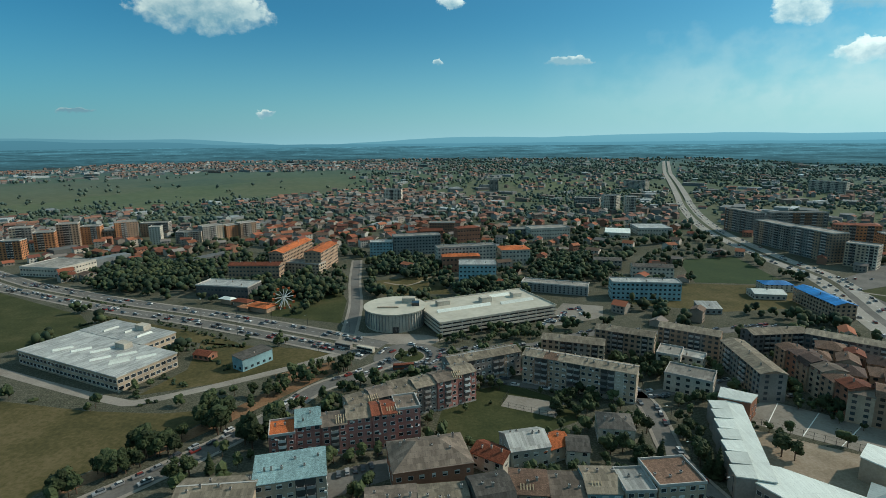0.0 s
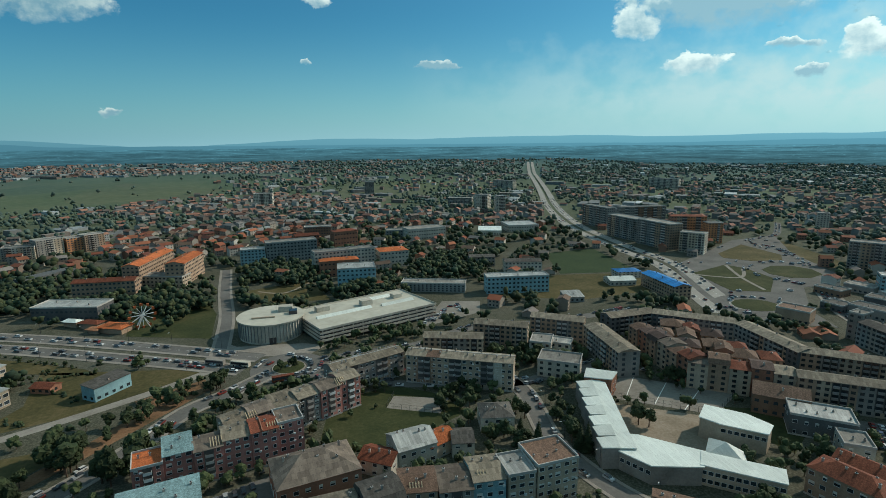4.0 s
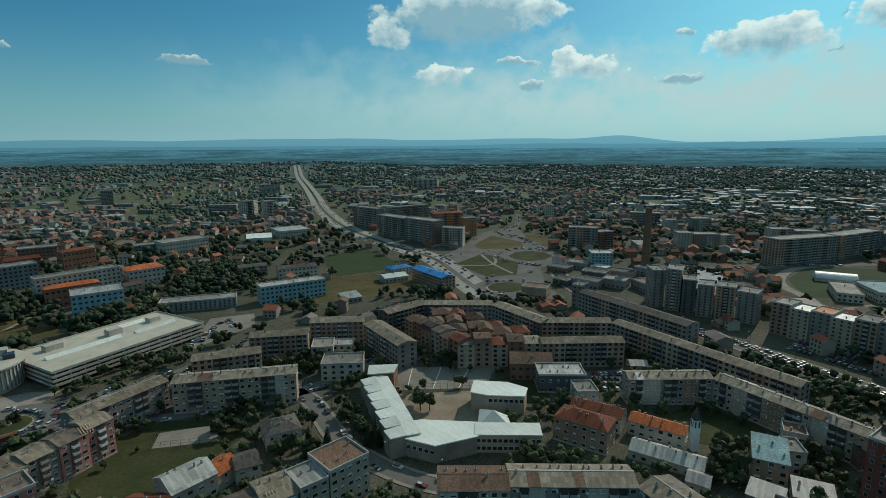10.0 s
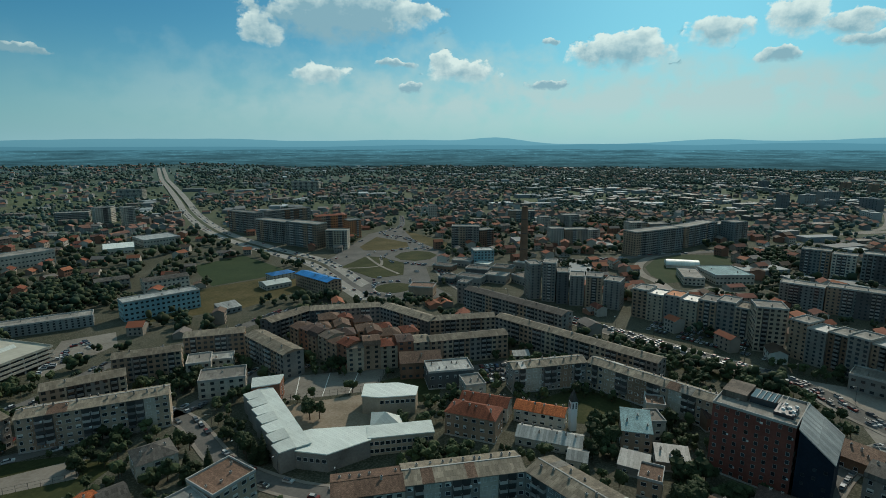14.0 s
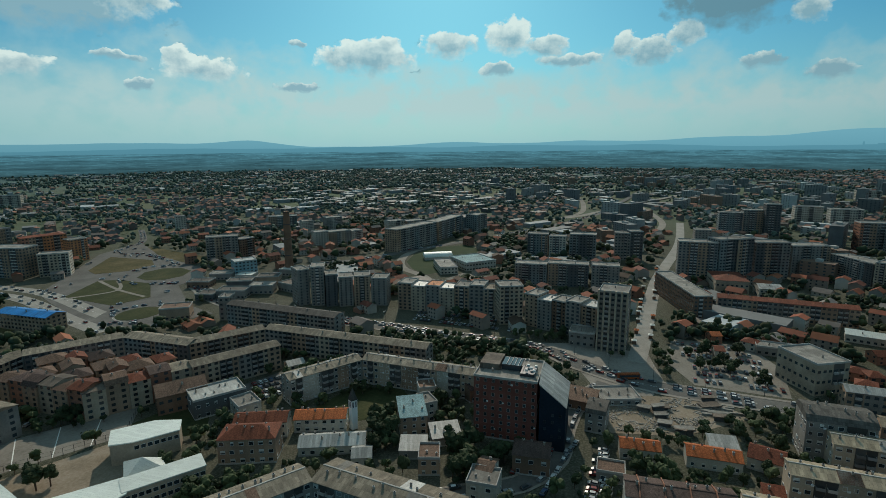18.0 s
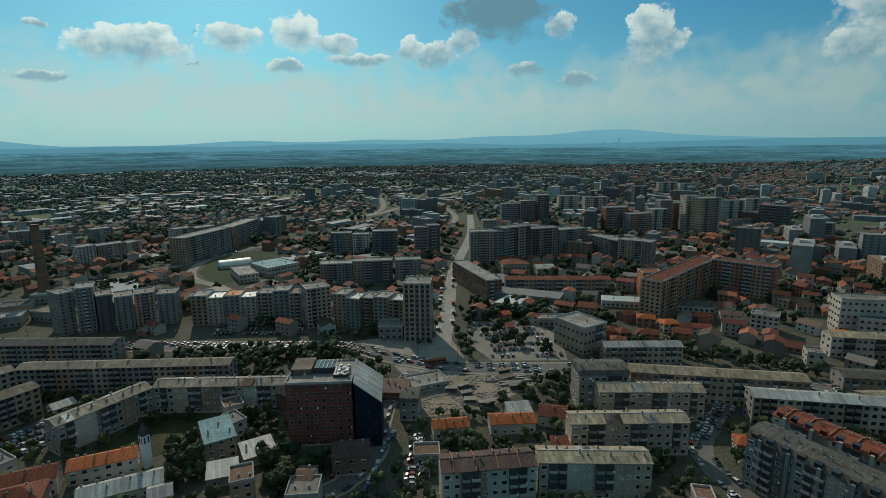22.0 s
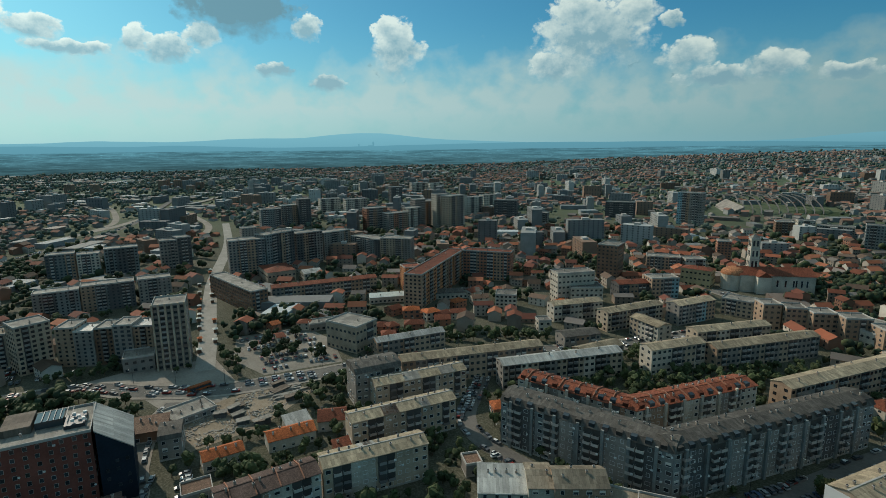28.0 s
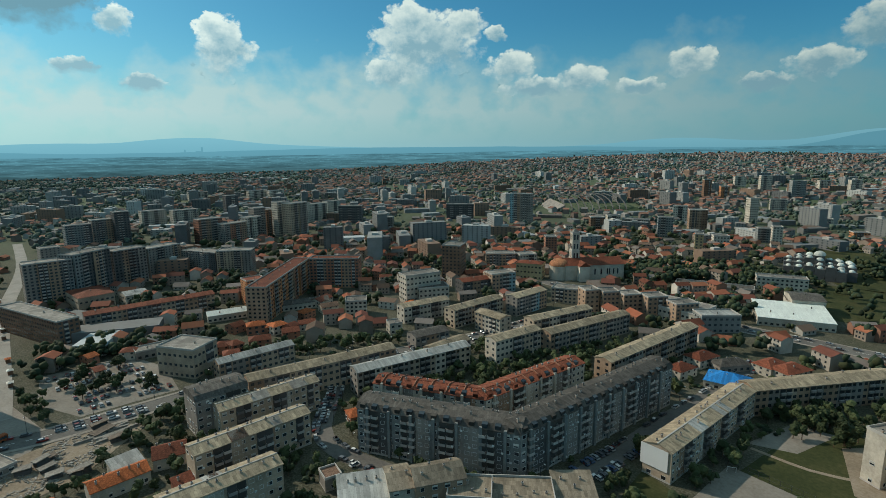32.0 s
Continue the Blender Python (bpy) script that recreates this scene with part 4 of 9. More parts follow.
haze_material("hills_haze_glow", (0.165, 0.385, 0.465), (0.20, 0.44, 0.52), 100, 215)
haze_material("haze_glow", (0.120, 0.300, 0.375), (0.130, 0.330, 0.410), 70, 160)


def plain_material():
    """The far plain as glowing haze: dark woods, pale fields and specks of settlement in long flat streaks."""
    haze_material("plain_haze_glow", (0.046, 0.100, 0.112), (0.104, 0.268, 0.330), 0, 104)
    N, L = MATS["plain_haze_glow"].node_tree.nodes, MATS["plain_haze_glow"].node_tree.links
    em = next(n for n in N if n.type == "EMISSION")
    colour = em.inputs[0].links[0].from_socket
    geo = N.new("ShaderNodeNewGeometry")
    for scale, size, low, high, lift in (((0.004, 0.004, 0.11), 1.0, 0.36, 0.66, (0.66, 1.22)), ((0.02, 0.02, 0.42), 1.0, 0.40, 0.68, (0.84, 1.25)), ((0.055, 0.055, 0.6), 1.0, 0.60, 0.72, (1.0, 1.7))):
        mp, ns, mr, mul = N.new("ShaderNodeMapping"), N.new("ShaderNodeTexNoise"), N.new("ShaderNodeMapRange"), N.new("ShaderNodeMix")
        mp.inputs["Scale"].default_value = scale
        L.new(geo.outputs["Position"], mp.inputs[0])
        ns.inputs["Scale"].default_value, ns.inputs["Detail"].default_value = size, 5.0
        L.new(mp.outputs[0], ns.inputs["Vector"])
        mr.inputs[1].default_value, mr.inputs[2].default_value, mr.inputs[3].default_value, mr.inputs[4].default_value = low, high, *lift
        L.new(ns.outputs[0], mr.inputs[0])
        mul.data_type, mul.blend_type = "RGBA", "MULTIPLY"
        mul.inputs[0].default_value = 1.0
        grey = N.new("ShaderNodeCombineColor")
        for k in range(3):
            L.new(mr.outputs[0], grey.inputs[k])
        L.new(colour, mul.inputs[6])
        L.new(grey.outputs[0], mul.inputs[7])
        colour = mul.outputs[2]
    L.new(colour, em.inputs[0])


plain_material()


def ridge(name, radius, height, mat, label):
    s = Shape()
    steps = 720
    for k in range(steps):
        a = 2 * math.pi * k / steps
        x, y = radius * math.sin(a), radius * math.cos(a)
        d = math.degrees(a)
        s.v += [(x, y, -30), (x, y, height(d if d < 270 else d - 360))]
    s.f = [(2 * k, 2 * ((k + 1) % steps), 2 * ((k + 1) % steps) + 1, 2 * k + 1) for k in range(steps)]
    s.m, s.mats = [0] * steps, [mat]
    tagged(new(name, s.data(name)), label, "hills", kind="structure")


def rough(a, width, seed):
    return noise.noise((a / width, seed, 0.5))


def hills(a):
    z = 134 + 6 * rough(a, 9, 0.3) + 4 * rough(a, 3.5, 1.3) + 2 * rough(a, 1.2, 2.3)
    z += 44 * bell(a, -38, 7) + 26 * bell(a, -26, 4.5) - 34 * bell(a, -14, 5) + 20 * bell(a, 2, 6) + 24 * bell(a, 14, 12) + 34 * bell(a, 28, 10) + 34 * bell(a, 46, 9)
    return z + 44 * bell(a, 56.3, 3.6) + 34 * bell(a, 77, 5) + 38 * bell(a, 90, 6) + 46 * bell(a, 102, 6) + 92 * bell(a, 114, 7) + 24 * bell(a, 124, 8) + 64 * bell(a, 163, 7) + 70 * bell(a, 178, 5) + 80 * bell(a, 188, 10)


def middle(a):
    return 112 + 5 * rough(a, 7, 4.3) + 4 * rough(a, 2.6, 5.3) + 48 * bell(a, -39, 6) + 26 * bell(a, -28, 4) + 14 * bell(a, 50, 8) + 22 * bell(a, 68, 7) + 26 * bell(a, 84, 7) + 24 * bell(a, 97, 5) + 26 * bell(a, 130, 14) + 24 * bell(a, 150, 14) + 88 * bell(a, 178.5, 4) + 70 * bell(a, 188, 8)


ridge("backdrop", 4780, hills, "hills_haze_glow", "blue hazy mountains along the horizon")
ridge("backdrop_ridge", 4650, middle, "haze_glow", "darker low wooded ridge in haze on the horizon")
ridge("backdrop_plain", 3050, lambda a: 99 + 2.5 * rough(a, 11, 7.3) + 1.2 * rough(a, 3, 8.3) + 5 * bell(a, -30, 12) + 9 * bell(a, 150, 14) + 22 * bell(a, 178, 15), "plain_haze_glow", "hazy blue-green plain below the mountains")


# ---- buildings ----

# terraces and houses in front of the shopping hall
row(-39.4, 194.0, 14.8, 58.7, 11.5, 13.6, 5, [("pink", "orange", "flat", -1.4, 0), ("pink", "green_roof", "shed", 0.3, 1.2), ("pink", "weathered", "gable", -0.5, 0), ("pink", "tin", "gable", 0.6, 0.8), ("pink", "rust_red", "gable", 1.3, 0), ("pink", "weathered", "flat", 1.7, 1.0)])
row(-14.7, 222.5, 26.5, 61.3, 11.5, 12.6, 5, [("beige", "tin", "gable", -0.6, 0), ("grey", "weathered", "gable", 0.2, 0.9), ("beige", "tin", "shed", 0.0, 0), ("grey", "tin", "gable", 0.5, 0.7), ("pink", "weathered", "gable", 1.2, 0), ("pink", "tin", "gable", 2.2, 0.8)])
apartment(-51.8, 159.3, 13.7, 23.1, 14.0, 14.0, "beige", "green_roof", "shed", 4)
apartment(-72.4, 149.9, 5.4, 24.2, 12.0, 13.0, "beige", "tin", "gable", 4)
house(-6.1, 175.6, 12.3, 28.7, 20.0, 9.0, "brick", "weathered", "hip", 2)
house(18.0, 180.0, -35.1, 13.9, 10.0, 6.0, "white", "dark_red", "gable", 2)
house(30.5, 185.1, 12.7, 15.6, 14.0, 8.0, "white", "light_tin", "gable", 2)
house(40.8, 186.8, 25.2, 12.9, 10.0, 6.0, "beige", "orange", "gable", 2)
house(50.9, 185.3, -8.3, 8.7, 11.0, 6.0, "white", "slate", "gable", 2)
house(70.0, 199.8, -9.7, 14.1, 13.0, 7.0, "white", "slate", "hip", 2)

# blocks round the first courtyard
apartment(66.2, 243.4, -26.5, 54.3, 11.0, 15.0, "beige", "tin", "gable", 5)
apartment(19.3, 257.1, 22.9, 40.2, 11.0, 13.0, "grey", "tin", "gable", 4)
apartment(70.6, 274.0, -18.7, 33.2, 10.0, 14.0, "beige", "tin", "gable", 5)
apartment(103.4, 286.7, -28.2, 32.0, 10.0, 14.0, "beige", "tin", "gable", 5)
apartment(141.0, 288.2, -33.9, 32.3, 11.0, 14.0, "tan", "tin", "gable", 5)
apartment(153.5, 248.7, -94.3, 42.8, 12.0, 14.0, "tan", "tin", "gable", 5)
apartment(187.0, 284.2, 4.4, 32.9, 11.0, 14.0, "grey", "tin", "gable", 5)
apartment(222.0, 269.0, -39.5, 45.6, 11.0, 14.0, "grey", "tin", "gable", 5)
apartment(240.4, 227.3, -93.1, 45.3, 11.0, 14.0, "grey", "tin", "gable", 5)
row(180.4, 237.5, -92.9, 55.6, 12.0, 13.2, 5, [("tan", "brown", "gable", 0, 0), ("brick", "dark_brown", "hip", 1.2, 0.6), ("tan", "dark_brown", "mansard", -0.4, 0), ("beige", "weathered", "gable", 1.0, 0.8), ("tan", "brown", "hip", 0.2, 0), ("brick", "dark_red", "gable", 1.4, 0.5)])
row(195.0, 201.3, -36.2, 45.8, 12.0, 13.2, 5, [("beige", "weathered", "gable", 0.3, 0), ("tan", "brown", "mansard", 0.9, 0.6), ("beige", "dark_red", "hip", -0.2, 0), ("brick", "dark_brown", "gable", 1.2, 0.7), ("beige", "tin", "gable", 0.2, 0)])
apartment(230.1, 172.3, -36.0, 45.4, 10.0, 14.0, "beige", "tin", "gable", 5)
apartment(254.4, 195.5, -39.8, 41.9, 10.0, 14.0, "beige", "tin", "gable", 5)
apartment(267.7, 126.3, -95.1, 103.6, 10.0, 14.0, "beige", "tin", "gable", 5)
apartment(226.9, 120.0, -37.3, 39.2, 10.0, 13.0, "grey", "tin", "gable", 4)
apartment(241.2, 72.5, -96.0, 62.7, 10.0, 13.0, "beige", "tin", "gable", 4)

# near band below the camera
apartment(129.0, 98.3, -39.1, 40.9, 12.0, 13.0, "grey", "tin", "gable", 4)
apartment(102.8, 117.1, -38.1, 22.8, 13.0, 13.0, "white", "brown", "gable", 4)

# red tower
apartment(212.7, 24.7, -94.1, 26.3, 22.0, 27.1, "red", "concrete", "flat", 9)

# blocks at the right
apartment(182.0, -95.1, -96.8, 45.7, 10.0, 14.0, "beige", "tan_tin", "gable", 4)
apartment(205.3, -116.8, -98.9, 45.4, 10.0, 14.0, "beige", "tan_tin", "gable", 4)
apartment(159.1, -71.4, -98.9, 38.0, 10.0, 14.0, "beige", "tan_tin", "gable", 4)
apartment(161.2, -34.5, -90.3, 32.1, 11.0, 14.0, "white", "dark_brown", "gable", 4)
apartment(215.1, -155.0, -106.9, 77.3, 10.0, 14.0, "beige", "tan_tin", "gable", 4)
apartment(186.2, -190.5, -107.8, 67.0, 10.0, 13.0, "white", "light_tin", "gable", 4)
apartment(146.7, -162.0, -158.8, 52.0, 12.0, 18.0, "white", "rust_red", "gable", 6)
apartment(119.2, -198.1, -102.7, 63.4, 12.0, 18.0, "white", "rust_red", "gable", 6)
apartment(126.5, -144.2, -158.5, 66.0, 13.0, 19.0, "blue_grey", "slate", "mansard", 6)
apartment(88.7, -199.7, -102.9, 98.5, 13.0, 19.0, "blue_grey", "slate", "mansard", 6)
apartment(50.3, -221.8, -99.3, 75.9, 11.0, 12.6, "beige", "tan_tin", "gable", 4)
apartment(17.9, -291.7, -130.0, 77.9, 11.0, 12.6, "beige", "tan_tin", "gable", 4)
apartment(96.4, -288.8, -101.6, 87.2, 10.0, 14.0, "tan", "tan_tin", "gable", 4)
apartment(162.4, -251.2, -104.6, 35.2, 10.0, 14.0, "white", "tan_tin", "gable", 4)
apartment(161.3, -303.3, -109.4, 50.1, 10.0, 14.0, "white", "tan_tin", "gable", 4)

# towers and slabs of the middle distance
row(371.9, 89.2, -92.3, 76.8, 16.0, 19.6, 8, [("tan", "concrete", "flat", 0.8, 0), ("beige", "light_tin", "flat", -0.6, -1.2), ("grey", "copper", "flat", 0.2, 0), ("beige", "light_tin", "flat", -0.8, -1.4), ("tan", "concrete", "flat", 1.0, 0), ("grey", "concrete", "flat", 2.2, 0.9), ("beige", "tin", "flat", 0.4, -0.8)])
row(347.0, 5.5, -114.0, 50.4, 15.0, 20.6, 9, [("tan", "concrete", "flat", 1.6, 0), ("grey", "light_tin", "flat", -0.5, -1.3), ("brown_wall", "concrete", "flat", 0.4, 0), ("grey", "concrete", "flat", 1.8, -1.0), ("tan", "light_tin", "flat", 0.2, 0.6)])
tower_block = apartment(321.6, -24.3, -100.2, 16.5, 18.0, 36.5, "grey", "concrete", "flat", 12)
for face in (-1, 1):
    for px in (-8.0, -4.9, -1.6, 1.6, 4.9, 8.0):
        q = Shape()
        q.box(-0.45, 0.45, min(0, face * 1.3), max(0, face * 1.3), 0, 37.6, "wall_beige")
        part("fin", q, tower_block, "pale upright concrete fin", m=pose(px, face * 9.0, 0))
apartment(313.2, -379.1, -155.7, 18.1, 20.0, 32.4, "brown_wall", "concrete", "flat", 10)

# far side of the boulevard
apartment(-465.6, 563.4, 12.8, 21.1, 14.0, 20.6, "orange_wall", "concrete", "flat", 8)
apartment(-464.5, 610.2, 25.7, 20.4, 16.0, 22.1, "orange_wall", "concrete", "flat", 8)
apartment(-452.4, 633.2, 25.4, 22.1, 16.0, 28.3, "tan", "concrete", "flat", 10)
apartment(-437.0, 652.6, 18.1, 20.7, 16.0, 22.3, "orange_wall", "concrete", "flat", 9)
apartment(-425.7, 665.5, 30.5, 14.0, 14.0, 14.2, "tan", "concrete", "flat", 7)
apartment(-404.3, 668.8, 35.7, 24.9, 16.0, 24.9, "orange_wall", "concrete", "flat", 10)
apartment(-354.0, 645.8, 14.0, 12.6, 14.0, 21.5, "white", "concrete", "flat", 9)
apartment(-316.2, 653.3, 11.5, 30.0, 14.0, 14.0, "white", "concrete", "flat", 6)
apartment(-295.5, 667.6, 43.9, 26.9, 14.0, 19.2, "white", "concrete", "flat", 8)
apartment(-276.6, 682.7, 43.4, 17.0, 14.0, 17.6, "orange_wall", "concrete", "flat", 7)
apartment(-260.1, 692.0, 47.0, 22.1, 14.0, 19.2, "tan", "concrete", "flat", 8)
apartment(-511.0, 635.1, 25.6, 22.1, 14.0, 23.7, "beige", "concrete", "flat", 8)
apartment(-385.8, 705.3, 11.3, 34.8, 14.0, 18.1, "grey", "concrete", "flat", 8)
office(-373.2, 502.1, 78.3, 41.2, 45.0, 8.5, "white", "concrete", "flat", 2)
office(-169.3, 467.3, -2.1, 46.2, 14.0, 13.9, "tan", "dark_red", "gable", 4)
office(-151.8, 521.0, 81.4, 70.8, 14.0, 20.0, "tan", "orange", "gable", 6)
office(-119.6, 511.0, 82.2, 48.5, 16.0, 20.0, "tan", "orange", "gable", 6)
office(-131.4, 492.8, -16.3, 36.1, 14.0, 9.3, "beige", "concrete", "flat", 3)
office(-174.5, 416.7, -11.6, 46.2, 20.0, 9.3, "dark", "light_tin", "flat", 2)
office(-67.0, 564.4, 4.3, 24.2, 14.0, 15.4, "teal", "light_tin", "flat", 5)
office(-29.6, 573.8, 10.7, 51.6, 16.0, 20.5, "blue_grey", "concrete", "flat", 6)
office(-15.0, 646.4, 12.4, 28.3, 16.0, 14.0, "brick", "dark_red", "gable", 4)
office(22.0, 512.0, 11.8, 58.8, 14.0, 20.1, "white", "concrete", "flat", 6)
office(16.5, 492.8, 4.9, 36.0, 12.0, 14.7, "brick", "orange", "hip", 3)
office(29.3, 447.1, -2.0, 31.7, 22.0, 17.8, "teal", "light_tin", "flat", 5)
office(70.0, 518.8, 7.4, 28.5, 22.0, 16.4, "white", "orange", "hip", 4)
office(90.7, 416.8, -19.7, 53.0, 14.0, 7.2, "blue_grey", "concrete", "flat", 4)
office(155.7, 397.0, -6.8, 51.3, 14.0, 13.5, "teal", "light_tin", "flat", 4)
office(156.6, 493.9, -12.5, 25.7, 12.0, 9.3, "grey", "slate", "gable", 3)
office(186.3, 460.9, -11.9, 34.9, 14.0, 10.3, "white", "slate", "gable", 3)
office(268.7, 415.0, -6.1, 22.6, 14.0, 6.0, "white", "blue_roof", "hip", 3)
office(269.3, 361.0, -92.4, 46.4, 14.0, 11.0, "tan", "blue_roof", "gable", 4)
office(250.1, 395.6, -9.4, 22.6, 16.0, 4.4, "white", "white_roof", "gable", 1)
office(187.9, 361.0, -6.4, 15.1, 12.0, 4.1, "blue_grey", "light_tin", "shed", 1)
apartment(-102.3, 1100.5, -4.9, 35.4, 20.0, 25.6, "white", "concrete", "flat", 9)
apartment(290.4, 924.0, -4.3, 21.2, 18.0, 26.5, "white", "concrete", "flat", 10)
apartment(313.7, 885.3, -4.1, 15.6, 18.0, 28.2, "white", "concrete", "flat", 11)
apartment(124.7, 1291.8, -6.0, 21.8, 15.7, 28.5, "grey", "concrete", "flat", 10)
apartment(270.9, 990.9, -26.7, 46.7, 18.0, 15.9, "grey", "concrete", "flat", 6)
office(132.0, 664.3, 10.4, 50.7, 25.0, 13.5, "white", "concrete", "flat", 3)
office(274.1, 691.0, -3.1, 42.7, 40.0, 8.8, "white", "light_tin", "flat", 2)
office(223.5, 669.3, -18.4, 30.5, 25.0, 6.5, "white", "white_roof", "shed", 1)
office(28.6, 626.6, 18.7, 28.9, 14.0, 20.3, "brick", "rust_red", "hip", 4)
office(-0.8, 688.8, -3.1, 33.3, 14.0, 17.2, "brown_wall", "concrete", "flat", 5)
office(100.5, 675.9, -3.1, 32.3, 16.0, 10.3, "blue_grey", "concrete", "flat", 3)

# slabs along the highway
apartment(380.5, 591.9, -82.3, 54.5, 18.0, 26.8, "blue_grey", "concrete", "flat", 10)
apartment(384.4, 532.7, -81.1, 49.7, 18.0, 28.9, "blue_grey", "concrete", "flat", 10)
apartment(395.0, 688.2, -80.8, 52.8, 14.0, 28.9, "brown_wall", "concrete", "flat", 9)
apartment(458.7, 534.7, -13.3, 17.9, 14.0, 24.2, "orange_wall", "concrete", "flat", 9)
apartment(398.1, 491.3, -51.1, 25.6, 14.0, 22.0, "white", "concrete", "flat", 8)
apartment(454.1, 574.6, -23.3, 42.1, 14.0, 27.3, "orange_wall", "rust_red", "hip", 8)
apartment(493.4, 732.2, -4.1, 75.0, 14.0, 20.1, "brown_wall", "concrete", "flat", 5)
apartment(501.2, 379.4, -55.2, 32.6, 16.0, 25.6, "brown_wall", "concrete", "flat", 9)
apartment(516.5, 363.5, -22.0, 19.2, 14.0, 21.3, "brown_wall", "concrete", "flat", 8)
apartment(666.5, 574.4, -43.4, 13.9, 14.0, 22.4, "white", "concrete", "flat", 8)
apartment(305.2, 946.9, -43.5, 19.5, 16.0, 25.1, "white", "concrete", "flat", 9)
office(438.5, 309.9, -42.9, 20.8, 16.0, 15.0, "teal", "light_tin", "flat", 5)
apartment(476.2, 1308.8, -57.5, 63.8, 15.6, 20.5, "white", "concrete", "flat", 7)
apartment(861.2, 1185.3, -58.9, 74.9, 15.8, 26.2, "white", "concrete", "flat", 7)
apartment(732.7, 442.6, -60.0, 41.9, 16.0, 17.7, "grey", "concrete", "flat", 7)

# towers behind the long bands
apartment(364.8, 208.3, -42.7, 9.1, 16.0, 27.9, "grey", "concrete", "flat", 12)
apartment(367.3, 194.1, -67.5, 10.1, 16.0, 30.6, "grey", "concrete", "flat", 13)
apartment(367.8, 183.7, -60.3, 9.0, 16.0, 24.9, "dark", "concrete", "flat", 12)
apartment(370.6, 172.6, -64.5, 10.7, 16.0, 22.8, "grey", "concrete", "flat", 12)
apartment(374.8, 160.6, -67.4, 12.2, 16.0, 23.4, "tan", "concrete", "flat", 11)
apartment(379.2, 146.7, -80.3, 12.2, 16.0, 21.4, "grey", "concrete", "flat", 11)
apartment(307.6, 189.5, -97.0, 87.4, 12.0, 14.0, "grey", "slate", "gable", 5)
apartment(318.3, 241.2, -75.2, 7.7, 12.0, 16.8, "grey", "concrete", "flat", 5)
apartment(586.4, 304.9, -43.0, 16.5, 16.0, 20.1, "white", "concrete", "flat", 8)
apartment(603.8, 288.7, -43.0, 28.3, 16.0, 18.8, "beige", "concrete", "flat", 8)
apartment(628.0, 277.9, -31.1, 17.2, 16.0, 16.2, "white", "concrete", "flat", 7)
apartment(689.7, 378.5, -43.2, 15.8, 16.0, 17.6, "white", "concrete", "flat", 8)
apartment(727.9, 356.3, -43.2, 23.9, 16.0, 18.6, "white", "concrete", "flat", 8)
apartment(613.6, 195.2, -21.5, 77.1, 18.0, 26.4, "blue_grey", "concrete", "flat", 10)
apartment(697.8, 174.0, -12.5, 76.6, 18.0, 24.9, "blue_grey", "concrete", "flat", 9)
apartment(753.4, 158.9, -18.9, 34.5, 18.0, 21.2, "grey", "concrete", "flat", 9)
apartment(745.3, 139.0, -26.8, 23.6, 18.0, 25.7, "grey", "concrete", "flat", 9)
apartment(723.6, 255.4, -43.1, 25.0, 18.0, 16.7, "white", "concrete", "flat", 7)
apartment(745.7, 234.7, -43.1, 28.5, 18.0, 14.5, "white", "concrete", "flat", 7)
apartment(468.7, 37.1, -91.0, 28.1, 14.0, 18.2, "grey", "concrete", "flat", 8)
apartment(468.1, 4.9, -91.0, 34.5, 14.0, 19.7, "grey", "concrete", "flat", 8)
apartment(467.6, -26.2, -91.0, 22.7, 14.0, 19.7, "grey", "concrete", "flat", 8)
apartment(356.8, 43.3, -69.2, 16.5, 16.0, 26.8, "beige", "concrete", "flat", 10)
apartment(424.0, -80.0, -77.9, 12.9, 75.0, 17.3, "brown_wall", "concrete", "flat", 6)
apartment(589.5, 39.8, -91.7, 22.3, 14.0, 25.7, "grey", "concrete", "flat", 9)
apartment(588.9, 18.5, -91.7, 17.8, 14.0, 23.8, "white", "concrete", "flat", 9)
apartment(588.1, -8.1, -91.7, 27.8, 14.0, 26.9, "grey", "concrete", "flat", 9)
apartment(593.2, -49.2, -91.7, 15.8, 14.0, 29.0, "grey", "concrete", "flat", 9)
apartment(594.2, -61.9, -77.8, 13.3, 14.0, 30.8, "dark", "concrete", "flat", 9)
office(325.1, -7.0, -97.5, 15.4, 14.0, 8.3, "grey", "concrete", "flat", 2)

# central quarter
apartment(521.3, -109.0, -95.6, 32.7, 16.0, 34.0, "grey", "concrete", "flat", 13)
apartment(526.2, -138.1, -65.6, 34.7, 16.0, 37.0, "grey", "concrete", "flat", 13)
apartment(536.2, -172.7, -81.2, 29.4, 16.0, 33.3, "grey", "concrete", "flat", 12)
apartment(549.8, -207.2, -77.6, 34.0, 16.0, 29.3, "grey", "concrete", "flat", 12)
apartment(527.7, -241.6, -160.6, 43.8, 16.0, 22.0, "grey", "concrete", "flat", 11)
apartment(494.1, -257.7, -133.5, 33.0, 16.0, 24.5, "white", "concrete", "flat", 11)
apartment(661.7, -142.3, -92.1, 17.3, 16.0, 24.8, "grey", "concrete", "flat", 10)
apartment(801.0, -205.5, -93.0, 29.0, 16.0, 29.7, "grey", "concrete", "flat", 10)
apartment(811.0, -236.0, -93.1, 24.2, 16.0, 32.6, "dark", "concrete", "flat", 11)
apartment(798.4, -256.1, -93.0, 18.0, 16.0, 42.1, "dark", "concrete", "flat", 13)
apartment(925.2, -345.1, -93.8, 37.5, 16.0, 27.2, "white", "concrete", "flat", 8)
apartment(886.2, -379.0, -93.6, 40.2, 16.0, 27.9, "white", "concrete", "flat", 8)
apartment(695.6, -327.4, -92.4, 31.8, 16.0, 33.1, "brick", "concrete", "flat", 10)
